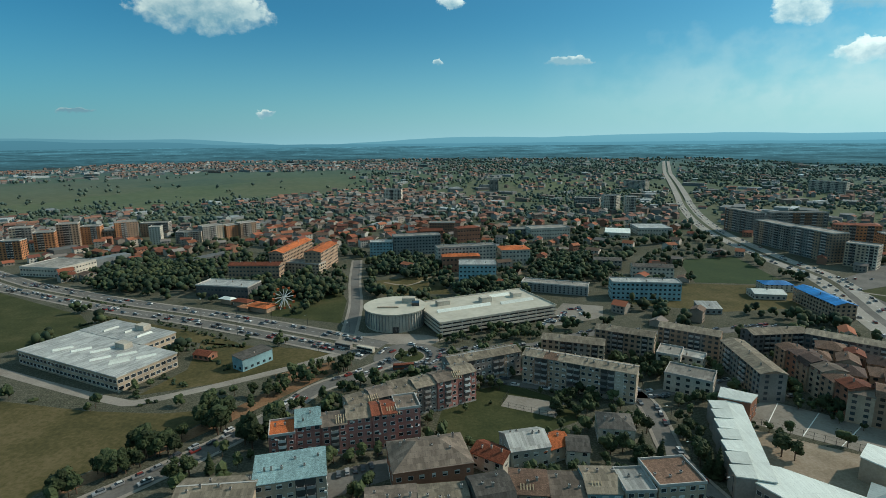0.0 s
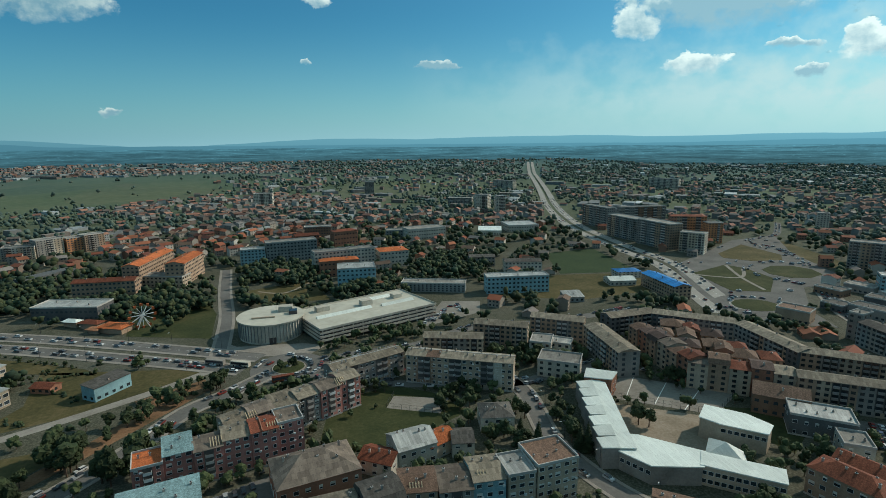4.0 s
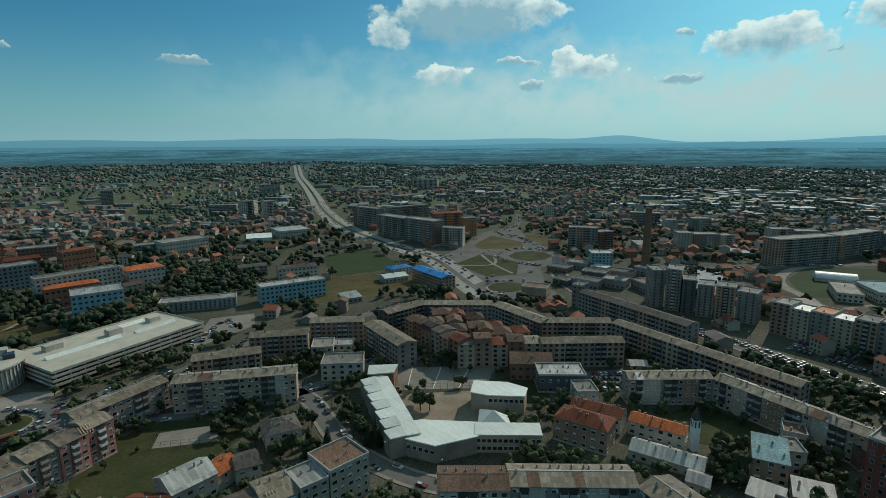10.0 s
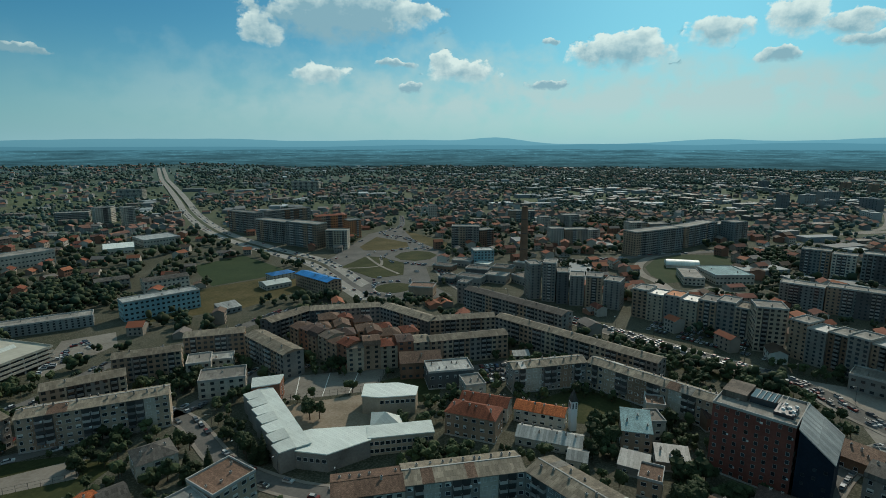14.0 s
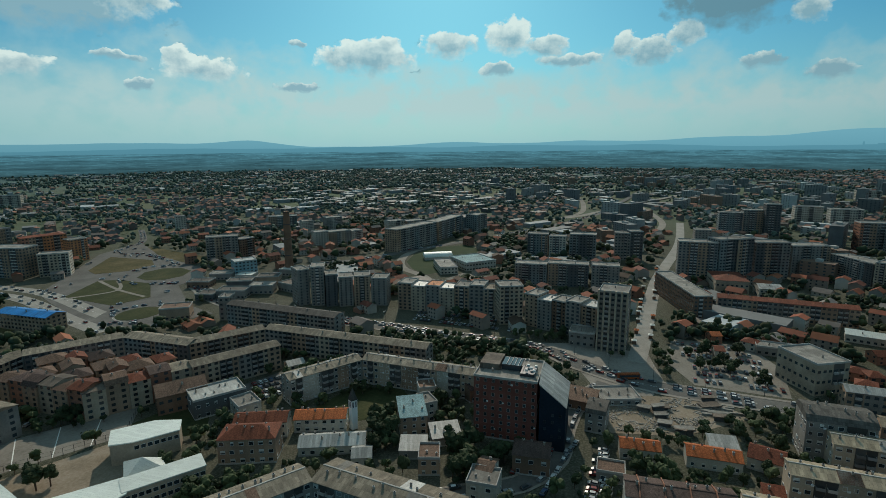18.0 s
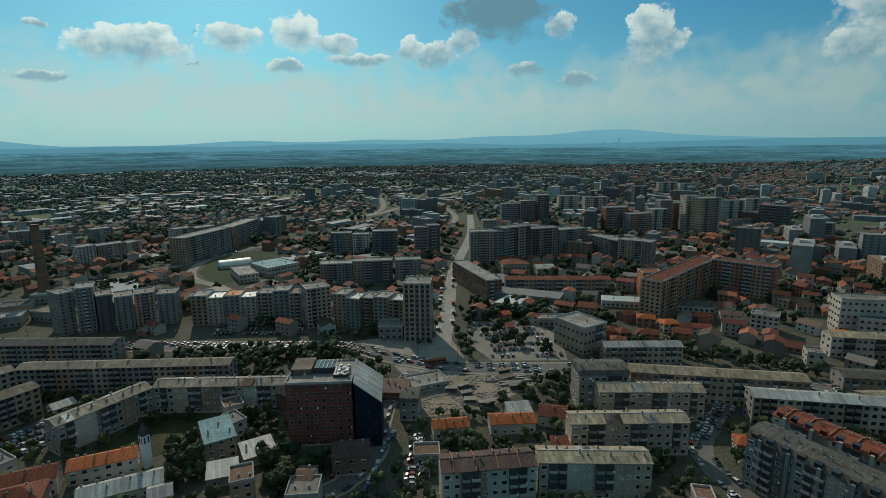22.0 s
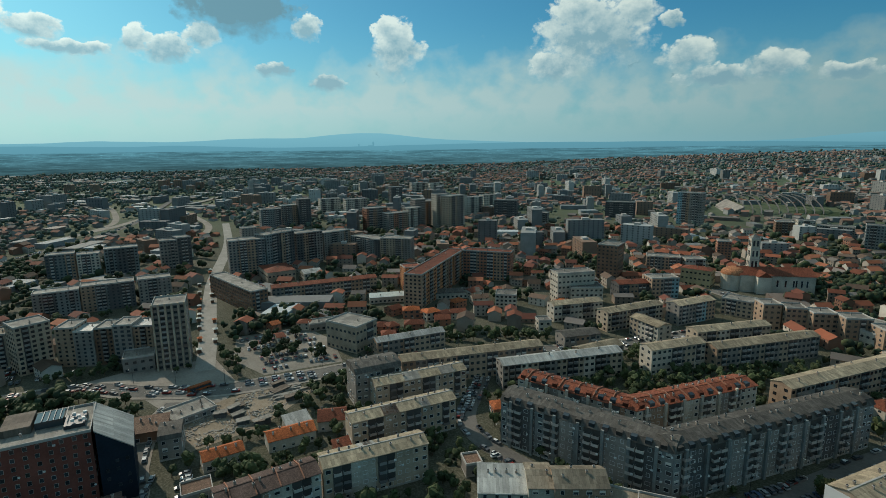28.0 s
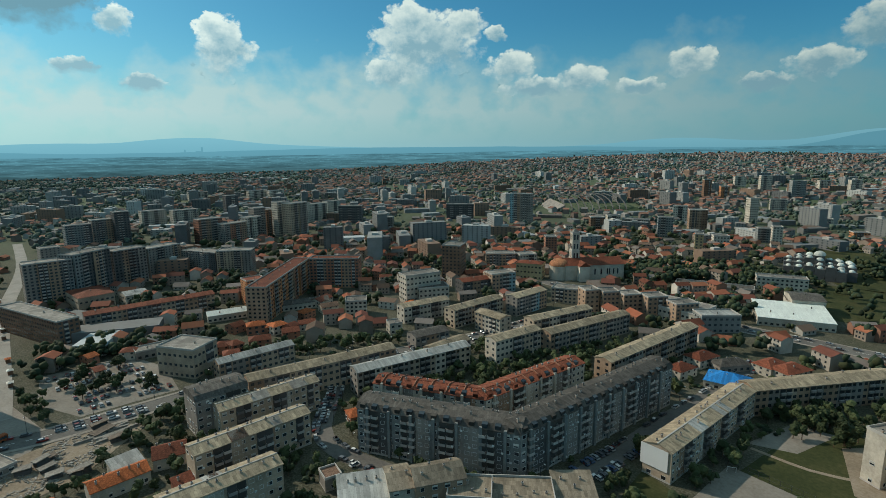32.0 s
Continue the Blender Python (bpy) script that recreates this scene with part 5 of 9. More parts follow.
apartment(675.6, -349.4, -84.8, 31.6, 16.0, 26.3, "brick", "concrete", "flat", 9)
apartment(995.5, -517.2, -94.4, 24.6, 16.0, 36.2, "dark", "concrete", "flat", 11)
apartment(674.5, -377.3, -82.0, 22.8, 16.0, 31.8, "white", "concrete", "flat", 9)
apartment(692.6, -397.6, -92.4, 17.4, 16.0, 41.4, "grey", "concrete", "flat", 12)
apartment(700.4, -419.9, -92.5, 14.7, 16.0, 36.7, "brown_wall", "concrete", "flat", 11)
apartment(670.8, -422.1, -92.3, 18.8, 16.0, 49.1, "white", "concrete", "flat", 15)
apartment(646.9, -430.6, -79.0, 33.2, 16.0, 48.4, "white", "concrete", "flat", 15)
apartment(756.6, -543.6, -92.8, 37.2, 16.0, 31.5, "white", "concrete", "flat", 8)
apartment(780.5, -596.1, -93.0, 27.4, 16.0, 30.7, "white", "concrete", "flat", 8)
apartment(1337.0, -610.1, -96.7, 45.8, 15.8, 20.8, "white", "concrete", "flat", 6)
apartment(1183.8, -683.1, -95.7, 45.8, 15.8, 26.9, "white", "concrete", "flat", 7)
apartment(1155.3, -716.8, -95.6, 38.9, 15.8, 26.2, "white", "concrete", "flat", 7)
apartment(403.6, -143.5, -98.9, 84.1, 12.0, 13.0, "beige", "rust_red", "gable", 4)
office(482.5, -126.4, -91.0, 25.0, 35.0, 11.4, "beige", "rust_red", "hip", 2)
office(467.5, -153.0, -91.0, 17.2, 18.0, 7.7, "white", "light_tin", "gable", 2)
apartment(384.5, -213.1, -100.4, 15.7, 14.0, 20.3, "orange_wall", "rust_red", "flat", 10)
apartment(367.0, -227.9, -52.1, 103.5, 14.0, 26.0, "orange_wall", "dark_red", "flat", 9)
apartment(377.4, -290.0, -140.2, 43.6, 14.0, 26.0, "orange_wall", "dark_red", "flat", 9)
office(358.6, -187.4, -109.4, 46.5, 6.0, 5.0, "white", "white_roof", "shed", 1)
office(342.1, -228.6, -114.7, 41.7, 6.0, 5.0, "white", "slate", "shed", 1)
apartment(290.5, -118.7, -65.5, 18.7, 24.0, 16.1, "beige", "concrete", "flat", 3)
apartment(263.7, -143.9, -97.6, 42.8, 9.0, 10.0, "beige", "light_tin", "gable", 3)

# blocks towards the cathedral
apartment(220.5, -100.4, -96.4, 22.5, 15.0, 17.0, "grey", "slate", "mansard", 5)
apartment(184.1, -216.6, -96.7, 27.4, 10.0, 13.0, "beige", "tan_tin", "gable", 4)
apartment(220.9, -290.1, -98.8, 47.3, 11.0, 13.0, "beige", "tan_tin", "gable", 4)
apartment(204.1, -332.7, -98.3, 34.4, 11.0, 14.0, "teal", "tan_tin", "gable", 5)
apartment(196.8, -278.6, 172.0, 23.2, 11.0, 12.0, "white", "tan_tin", "gable", 4)
apartment(252.7, -270.9, -106.9, 37.6, 11.0, 12.0, "white", "tan_tin", "gable", 3)
apartment(214.9, -234.2, -107.4, 24.0, 12.0, 8.0, "grey", "slate", "gable", 2)
office(280.7, -297.1, -110.3, 30.0, 14.0, 24.7, "white", "concrete", "flat", 6)
office(271.9, -301.2, -123.0, 24.2, 16.0, 14.9, "white", "slate", "flat", 4)
apartment(252.8, -368.1, -117.9, 22.7, 14.0, 16.2, "teal", "concrete", "flat", 5)
office(257.0, -425.1, -163.0, 24.3, 14.0, 14.8, "yellow", "rust_red", "hip", 3)
apartment(297.5, -245.8, -131.3, 15.6, 14.0, 11.6, "white", "concrete", "flat", 4)
apartment(266.4, -347.8, -113.3, 26.2, 14.0, 12.1, "grey", "rust_red", "gable", 3)
apartment(167.8, -361.1, -127.1, 11.4, 12.0, 17.2, "tan", "concrete", "flat", 5)
apartment(155.7, -368.3, -134.9, 12.4, 12.0, 16.3, "tan", "concrete", "flat", 5)
apartment(141.9, -373.3, -130.3, 14.1, 12.0, 15.6, "tan", "concrete", "flat", 5)
apartment(125.8, -377.9, -131.3, 15.1, 12.0, 15.7, "tan", "concrete", "flat", 5)
apartment(106.1, -378.5, -129.0, 17.3, 12.0, 14.0, "tan", "concrete", "flat", 5)
apartment(140.1, -300.1, -107.2, 70.0, 10.0, 13.0, "beige", "tan_tin", "gable", 4)
apartment(192.8, -373.0, -164.3, 20.0, 14.0, 11.6, "beige", "concrete", "flat", 4)
office(111.5, -387.8, 168.2, 40.0, 30.0, 9.0, "white", "concrete", "flat", 2)
office(83.1, -374.3, -141.0, 25.5, 14.0, 11.5, "blue_grey", "light_tin", "flat", 3)
office(113.0, -491.3, -169.1, 60.6, 14.0, 2.6, "white", "slate", "flat", 2)
office(68.4, -523.1, -164.5, 37.6, 14.0, 9.9, "white", "concrete", "flat", 3)
office(48.1, -428.4, -163.4, 44.7, 40.0, 6.0, "white", "white_roof", "shed", 1)
office(44.6, -461.8, -159.8, 20.9, 25.0, 10.5, "white", "slate", "gable", 2)
apartment(-13.9, -232.4, -178.5, 9.5, 14.0, 23.5, "white", "concrete", "flat", 8)

# centre and hillside
apartment(467.1, -740.2, -166.3, 34.8, 15.0, 48.4, "teal", "concrete", "flat", 13)
apartment(157.9, -605.0, -163.0, 8.2, 15.0, 28.7, "yellow", "concrete", "flat", 9)
apartment(107.2, -744.4, -163.4, 10.5, 15.0, 24.7, "white", "concrete", "flat", 8)
apartment(172.4, -942.6, -143.5, 12.7, 15.0, 40.5, "white", "concrete", "flat", 11)
apartment(214.9, -807.0, -155.8, 23.5, 15.0, 32.3, "brown_wall", "concrete", "flat", 9)
apartment(264.8, -893.9, -162.2, 20.8, 15.0, 27.3, "white", "concrete", "flat", 7)
apartment(237.6, -740.3, -157.0, 19.2, 15.0, 27.0, "blue_grey", "concrete", "flat", 8)
apartment(607.1, -565.7, -143.3, 26.7, 15.0, 17.7, "dark", "concrete", "flat", 6)
apartment(701.5, -576.3, -143.6, 38.7, 15.0, 28.7, "dark", "concrete", "flat", 7)
apartment(752.2, -513.3, -143.5, 24.0, 15.0, 35.6, "white", "concrete", "flat", 10)
apartment(584.6, -725.8, -143.8, 47.6, 15.0, 25.9, "dark", "concrete", "flat", 7)
apartment(302.6, -543.0, -142.3, 13.0, 15.0, 19.9, "brick", "concrete", "flat", 7)
apartment(345.5, -761.0, -143.3, 21.0, 15.0, 17.2, "brown_wall", "concrete", "flat", 5)
apartment(333.2, -792.4, -143.4, 19.7, 15.0, 17.5, "white", "concrete", "flat", 4)
apartment(302.8, -807.2, -160.4, 40.7, 15.0, 12.3, "white", "concrete", "flat", 4)
apartment(330.0, -1293.5, -145.9, 15.7, 13.9, 40.3, "brown_wall", "concrete", "flat", 10)
apartment(294.0, -1292.5, -145.7, 17.7, 14.0, 27.2, "orange_wall", "concrete", "flat", 9)
apartment(168.3, -1149.2, -164.0, 26.8, 14.9, 23.0, "white", "concrete", "flat", 7)
apartment(166.3, -1355.6, -145.7, 28.2, 13.8, 38.3, "blue_grey", "concrete", "flat", 10)
apartment(77.0, -1503.4, -146.5, 23.1, 13.0, 30.0, "white", "concrete", "flat", 8)
apartment(138.1, -1547.6, -147.3, 24.5, 12.6, 22.5, "white", "concrete", "flat", 6)
apartment(241.8, -1442.5, -146.7, 24.8, 13.1, 39.4, "white", "concrete", "flat", 9)
apartment(313.8, -1531.3, -147.9, 27.0, 12.4, 25.8, "white", "concrete", "flat", 6)
apartment(80.7, -990.8, -163.2, 17.8, 15.0, 10.3, "white", "concrete", "flat", 3)
apartment(33.0, -867.3, -156.3, 18.4, 15.0, 9.5, "orange_wall", "concrete", "flat", 3)
apartment(125.3, -770.4, -157.9, 15.7, 15.0, 18.0, "blue_grey", "concrete", "flat", 6)
apartment(157.9, -696.6, -154.8, 17.2, 15.0, 15.1, "white", "concrete", "flat", 4)
apartment(313.7, -457.1, -142.0, 30.7, 15.0, 12.1, "blue_grey", "concrete", "flat", 4)
apartment(293.9, -475.7, -125.1, 19.2, 15.0, 10.9, "white", "concrete", "flat", 3)

# houses and small buildings among the blocks
house(167.6, 121.7, -72.0, 22.0, 12.0, 10.5, "tan", "dark_red", "hip", 3)
house(184.0, 127.0, -71.0, 22.0, 10.0, 7.2, "white", "dark_red", "gable", 2)
house(194.2, 104.6, -73.0, 22.0, 9.0, 6.2, "white", "orange", "gable", 2)
house(179.8, 92.3, -70.9, 26.3, 10.0, 4.0, "white", "light_tin", "gable", 1)
house(174.2, 77.3, -71.0, 7.6, 8.0, 4.0, "white", "light_tin", "gable", 1)
house(202.7, 65.9, -65.1, 11.5, 14.0, 9.0, "tan", "green_roof", "shed", 3)
house(213.2, 62.1, -49.8, 6.0, 10.0, 9.0, "white", "concrete", "flat", 3)
house(229.4, 67.0, -65.2, 8.1, 9.0, 8.0, "white", "brown", "flat", 2)
house(196.2, 49.4, -64.7, 12.2, 9.0, 4.0, "grey", "light_tin", "shed", 1)
house(183.5, 59.2, -78.0, 10.6, 8.0, 4.0, "grey", "light_tin", "shed", 1)
house(198.8, 160.8, -39.2, 23.1, 14.0, 9.0, "dark", "light_tin", "flat", 2)
house(198.0, 180.0, -42.5, 21.7, 15.0, 9.0, "brown_wall", "brown", "gable", 2)
house(196.3, 143.8, -35.8, 10.1, 12.0, 7.0, "white", "concrete", "flat", 2)
house(249.6, 149.2, -42.5, 9.3, 8.0, 3.0, "white", "light_tin", "gable", 1)
house(121.6, 268.5, -30.8, 11.9, 14.0, 9.0, "white", "concrete", "flat", 3)
house(119.9, 240.8, -33.2, 21.5, 14.0, 9.0, "white", "concrete", "flat", 3)
house(133.0, 270.6, -36.3, 15.7, 10.0, 6.0, "white", "light_tin", "flat", 2)
house(175.8, 50.5, -76.9, 8.0, 10.0, 7.0, "tan", "brown", "flat", 2)
house(165.4, 27.7, -92.5, 10.7, 10.0, 7.0, "white", "concrete", "flat", 2)
house(172.6, 27.9, -98.4, 6.2, 9.0, 7.0, "white", "brown", "gable", 2)
house(185.1, 12.8, -89.3, 13.7, 11.0, 8.0, "brown_wall", "dark_brown", "hip", 2)
house(203.2, -27.6, -89.4, 14.9, 8.0, 5.0, "white", "orange", "gable", 1)
house(203.3, -54.1, -93.3, 19.1, 9.0, 5.0, "white", "orange", "gable", 1)
house(206.9, -73.8, -111.1, 12.0, 11.0, 5.0, "white", "rust_red", "gable", 1)
house(210.2, -59.2, -89.5, 10.6, 8.0, 5.0, "white", "light_tin", "shed", 1)
house(181.8, -75.2, -93.3, 20.1, 7.0, 4.0, "brick", "rust_red", "shed", 1)
house(223.1, -12.3, -100.5, 8.2, 14.0, 9.0, "grey", "slate", "mansard", 3)
house(240.2, -3.9, -103.1, 17.9, 10.0, 5.0, "brown_wall", "brown", "shed", 1)
house(250.9, -22.0, -74.6, 19.2, 14.0, 3.0, "grey", "concrete", "flat", 1)
house(186.2, -16.0, -93.6, 10.0, 8.0, 4.0, "grey", "brown", "flat", 1)
house(320.0, -82.7, -90.2, 5.2, 9.0, 5.0, "white", "rust_red", "gable", 2)
house(330.7, -119.8, -98.7, 29.0, 10.0, 5.0, "grey", "concrete", "flat", 1)
house(302.6, -144.1, -118.4, 9.5, 9.0, 5.0, "brick", "rust_red", "hip", 2)
house(296.5, -149.0, -90.0, 7.9, 9.0, 6.0, "brick", "dark_red", "hip", 2)
house(319.1, -176.2, -114.8, 12.1, 9.0, 6.0, "brick", "orange", "hip", 2)
house(307.3, -185.2, -90.1, 11.4, 9.0, 6.0, "white", "orange", "hip", 2)
house(298.5, -190.0, -76.6, 7.6, 8.0, 6.0, "brick", "rust_red", "gable", 2)
house(320.5, -216.8, -80.2, 11.6, 9.0, 5.0, "brick", "orange", "hip", 2)
house(338.1, -244.0, -71.4, 17.1, 10.0, 5.0, "white", "rust_red", "gable", 2)
house(331.0, -168.1, -77.9, 10.1, 9.0, 5.0, "brick", "dark_red", "gable", 2)
house(78.0, -284.0, -109.3, 14.0, 10.0, 5.0, "white", "rust_red", "hip", 2)
house(74.0, -307.7, -111.8, 16.6, 11.0, 5.0, "white", "rust_red", "hip", 2)
house(42.1, -318.9, -114.0, 16.5, 11.0, 5.0, "white", "rust_red", "hip", 2)
house(33.3, -317.6, -118.6, 18.7, 12.0, 5.0, "white", "rust_red", "hip", 2)
house(55.4, -285.4, -175.8, 20.1, 16.0, 4.0, "white", "blue_roof", "hip", 1)
house(60.2, -309.5, -129.1, 18.9, 10.0, 4.0, "grey", "slate", "hip", 1)
house(294.5, -164.7, -119.0, 13.3, 9.0, 5.0, "brick", "dark_red", "hip", 2)
house(309.7, -184.9, -128.9, 10.9, 9.0, 5.0, "brick", "orange", "hip", 2)
house(292.6, -185.5, -117.0, 10.6, 9.0, 5.0, "brick", "rust_red", "gable", 2)
house(345.2, -85.9, -74.1, 6.5, 8.0, 5.0, "brick", "orange", "gable", 2)
house(337.0, -104.3, -123.5, 8.9, 8.0, 5.0, "white", "rust_red", "hip", 2)
house(285.9, -141.2, -112.8, 9.2, 8.0, 5.0, "brick", "rust_red", "hip", 2)
house(273.4, -283.3, -174.6, 13.8, 9.0, 5.0, "brick", "orange", "hip", 2)
house(319.4, -236.9, -107.8, 13.3, 9.0, 5.0, "white", "brown", "gable", 2)
house(247.0, -235.8, -117.2, 8.6, 9.0, 7.0, "white", "concrete", "flat", 2)
house(298.7, -202.4, -110.1, 11.6, 8.0, 5.0, "white", "rust_red", "gable", 2)
house(108.3, -121.0, -123.1, 17.3, 12.0, 13.0, "tan", "tin", "gable", 4)
house(117.2, -111.9, -124.1, 8.4, 14.0, 12.0, "white", "tin", "gable", 4)
house(124.4, -102.2, -125.3, 16.3, 12.0, 9.0, "white", "light_tin", "shed", 3)
house(85.0, -136.6, -143.7, 22.5, 14.0, 8.0, "grey", "tin", "flat", 2)
house(97.1, -125.2, -145.7, 14.5, 12.0, 10.0, "blue_wall", "tin", "flat", 3)
house(73.0, -151.6, -140.2, 13.9, 12.0, 6.0, "grey", "tin", "shed", 2)
house(145.8, -105.0, -108.4, 6.3, 7.0, 5.0, "grey", "brown", "flat", 1)
house(175.5, -140.6, -111.5, 5.2, 8.0, 4.0, "brick", "orange", "hip", 1)

# terrace row and bent band nearest the camera
apartment(-16.8, 145.4, 7.1, 16.1, 13.0, 12.0, "beige", "weathered", "gable", 4)
apartment(-0.6, 146.5, 6.3, 15.4, 13.0, 12.0, "white", "tin", "gable", 4)
apartment(14.2, 149.2, 14.0, 12.4, 13.0, 12.6, "blue_grey", "slate", "mansard", 4)
apartment(26.6, 152.4, -6.0, 12.2, 13.0, 12.8, "tan", "brown", "gable", 4)
apartment(38.6, 151.4, -4.0, 10.8, 14.0, 12.2, "grey", "weathered", "gable", 4)
apartment(49.6, 152.2, -2.0, 10.8, 14.0, 13.4, "teal", "tin", "gable", 4)
apartment(60.0, 150.6, 2.0, 9.6, 12.0, 14.2, "beige", "light_tin", "flat", 5)
apartment(73.0, 153.4, 6.0, 15.6, 14.0, 15.2, "beige", "brown", "flat", 5)
for x, y, rot, z, n in ((26.0, 147.4, -6.0, 13.2, 5), (48.0, 147.6, -2.0, 13.9, 4), (-1.0, 142.4, 6.3, 12.6, 4), (-40.0, 189.8, 14.8, 14.6, 5), (-20.0, 194.4, 14.8, 15.4, 6), (6.0, 228.0, 26.5, 15.2, 5), (-30.0, 209.6, 26.5, 13.0, 5)):
    t = thing("roof_frame", x, y, z, rot, "bare pale rafters of an open roof hatch", "rafters", "open roof frames of the terraces")
    for k in range(n):
        q = shared("rafter", lambda s: s.solid([(-0.14, -1.4, -1.4), (0.14, -1.4, -1.4), (0.14, 1.5, 0.9), (-0.14, 1.5, 0.9), (-0.14, -1.4, -1.0), (0.14, -1.4, -1.0), (0.14, 1.5, 1.2), (-0.14, 1.5, 1.2)], [(4, 5, 6, 7), (0, 1, 5, 4), (1, 2, 6, 5), (2, 3, 7, 6), (3, 0, 4, 7)], "timber"))
        part("rafter", q, t, m=pose((k - n / 2) * 0.95, 0, 0))
apartment(142.9, 55.1, -101.5, 50.0, 14.0, 13.0, "grey", "tin", "gable", 4)

# brown roofs inside the courtyard
house(190.3, 254.2, -26.5, 11.3, 12.0, 12.0, "tan", "brown", "hip", 4)
house(192.5, 235.3, -33.6, 12.4, 12.0, 12.0, "tan", "dark_brown", "hip", 4)
house(206.3, 230.7, -33.5, 12.7, 12.0, 12.0, "tan", "brown", "hip", 4)
house(209.3, 214.7, -34.3, 13.0, 12.0, 12.0, "tan", "brown", "hip", 4)
house(215.4, 245.1, -31.6, 11.6, 12.0, 12.0, "tan", "dark_brown", "hip", 4)
house(205.3, 265.2, -32.8, 13.6, 12.0, 12.0, "tan", "brown", "hip", 4)
house(220.5, 209.5, -30.6, 9.3, 12.0, 12.0, "tan", "dark_red", "hip", 4)
house(199.0, 245.0, 57.0, 12.0, 9.0, 13.4, "tan", "brown", "gable", 4)
house(203.5, 221.5, 54.0, 11.0, 8.0, 13.6, "brick", "brown", "gable", 4)
house(213.0, 223.0, -33.0, 9.0, 9.0, 13.2, "tan", "rust_red", "hip", 4)
house(209.0, 253.5, 58.0, 10.0, 8.0, 13.0, "brick", "dark_red", "gable", 4)

# low tiled hut beside the works hall
house(-137.0, 286.0, -20.0, 11.0, 7.0, 3.0, "brick", "rust_red", "gable", 1)

# white house by the playing field
house(-10.0, -238.9, -125.0, 22.4, 7.0, 20.1, "white", "concrete", "flat", 3)

# market sheds beside the junction
office(359.3, 289.8, -80.8, 14.9, 14.0, 4.9, "dark", "slate", "flat", 1)
office(368.0, 271.9, -77.5, 23.2, 14.0, 6.7, "grey", "slate", "flat", 1)
office(397.7, 285.4, -70.0, 21.3, 14.0, 6.7, "dark", "slate", "flat", 1)
office(386.7, 256.5, -73.4, 19.3, 14.0, 7.0, "grey", "concrete", "flat", 1)
office(417.1, 269.6, -71.0, 19.4, 14.0, 6.6, "tan", "slate", "flat", 1)
office(422.6, 296.9, -78.6, 16.0, 14.0, 5.2, "white", "white_roof", "flat", 1)
office(397.3, 233.8, -109.6, 22.7, 14.0, 6.8, "grey", "weathered", "flat", 1)
office(392.4, 322.2, -77.6, 19.7, 14.0, 5.3, "brown_wall", "slate", "flat", 1)
office(421.0, 321.4, -71.6, 20.4, 14.0, 5.7, "grey", "concrete", "flat", 1)
office(311.0, 278.9, -61.5, 19.9, 14.0, 8.5, "tan", "brown", "flat", 1)
office(448.9, 262.5, -90.8, 24.4, 14.0, 6.1, "grey", "light_tin", "flat", 1)

# halls beside the oval sports ground
office(502.0, 125.0, -65.0, 17.0, 40.0, 6.5, "white", "concrete", "flat", 2, 0, "low pale sports hall with a flat roof")
office(524.0, 102.0, -50.0, 34.0, 38.0, 8.0, "white", "green_roof", "flat", 2, 0, "wide pale sports hall with a grey-green flat roof")
t = thing("tennis_hall", 552, 146, 0, -65, "long white barrel-vaulted sports hall", "hall")
claim(552, 146, -65, 31, 15)
q = Shape()
q.box(-15, 15, -7, 7, 0, 3.0, "wall_white")
part("wall", q, t)
q = Shape()
for k in range(13):
    a = math.pi * k / 12
    q.v += [(-15.4, -7.3 * math.cos(a), 3 + 4.6 * math.sin(a)), (15.4, -7.3 * math.cos(a), 3 + 4.6 * math.sin(a))]
q.f = [(2 * k, 2 * k + 1, 2 * k + 3, 2 * k + 2) for k in range(12)] + [tuple(range(0, 26, 2)), tuple(reversed(range(1, 26, 2)))]
q.m, q.mats = [0] * 14, ["roof_white_roof"]
part("vault", q, t, "white vaulted sheet roof")

# site sheds
house(244.9, 37.8, -43.6, 31.6, 9.0, 6.6, "brown_wall", "dark_brown", "gable", 1)
house(234.9, 22.5, -37.2, 22.4, 7.0, 6.7, "grey", "weathered", "shed", 1)


# ---- roads, lawns and squares ----
def smooth(points, closed=False, step=6):
    pts = [Vector((*p, 0)) for p in points]
    n = len(pts)
    out = []
    for i in range(n if closed else n - 1):
        a, b, c, d = (pts[(i + k) % n] if closed else pts[min(max(i + k, 0), n - 1)] for k in (-1, 0, 1, 2))
        k = max(2, min(14, int((c - b).length / step)))
        for j in range(k):
            t = j / k
            out.append(0.5 * ((2 * b) + (c - a) * t + (2 * a - 5 * b + 4 * c - d) * t * t + (3 * b - a - 3 * c + d) * t ** 3))
    if not closed:
        out.append(pts[-1])
    return out


ROADS = []


def strip(s, line, width, z, mat, off=0.0, closed=False):
    n = len(line)
    rims = []
    for i, p in enumerate(line):
        q = line[(i + 1) % n] if closed or i + 1 < n else p
        o = line[i - 1] if closed or i else p
        d = (q - o).normalized()
        side = Vector((-d.y, d.x, 0))
        rims.append((p + side * (off + width / 2), p + side * (off - width / 2)))
    k = s.slot(mat)
    n0 = len(s.v)
    for a, b in rims:
        m = (a + b) / 2
        q = z + land(m.x, m.y) + (1.6 if m.length > 1150 else 0.0)
        s.v += [(a.x, a.y, q), (b.x, b.y, q), (a.x, a.y, q - 0.12), (b.x, b.y, q - 0.12)]
    for i in range(n if closed else n - 1):
        a, b = n0 + 4 * i, n0 + 4 * ((i + 1) % n)
        s.f += [(a, a + 1, b + 1, b), (a + 1, a + 3, b + 3, b + 1), (a + 2, a, b, b + 2)]
        s.m += [k] * 3


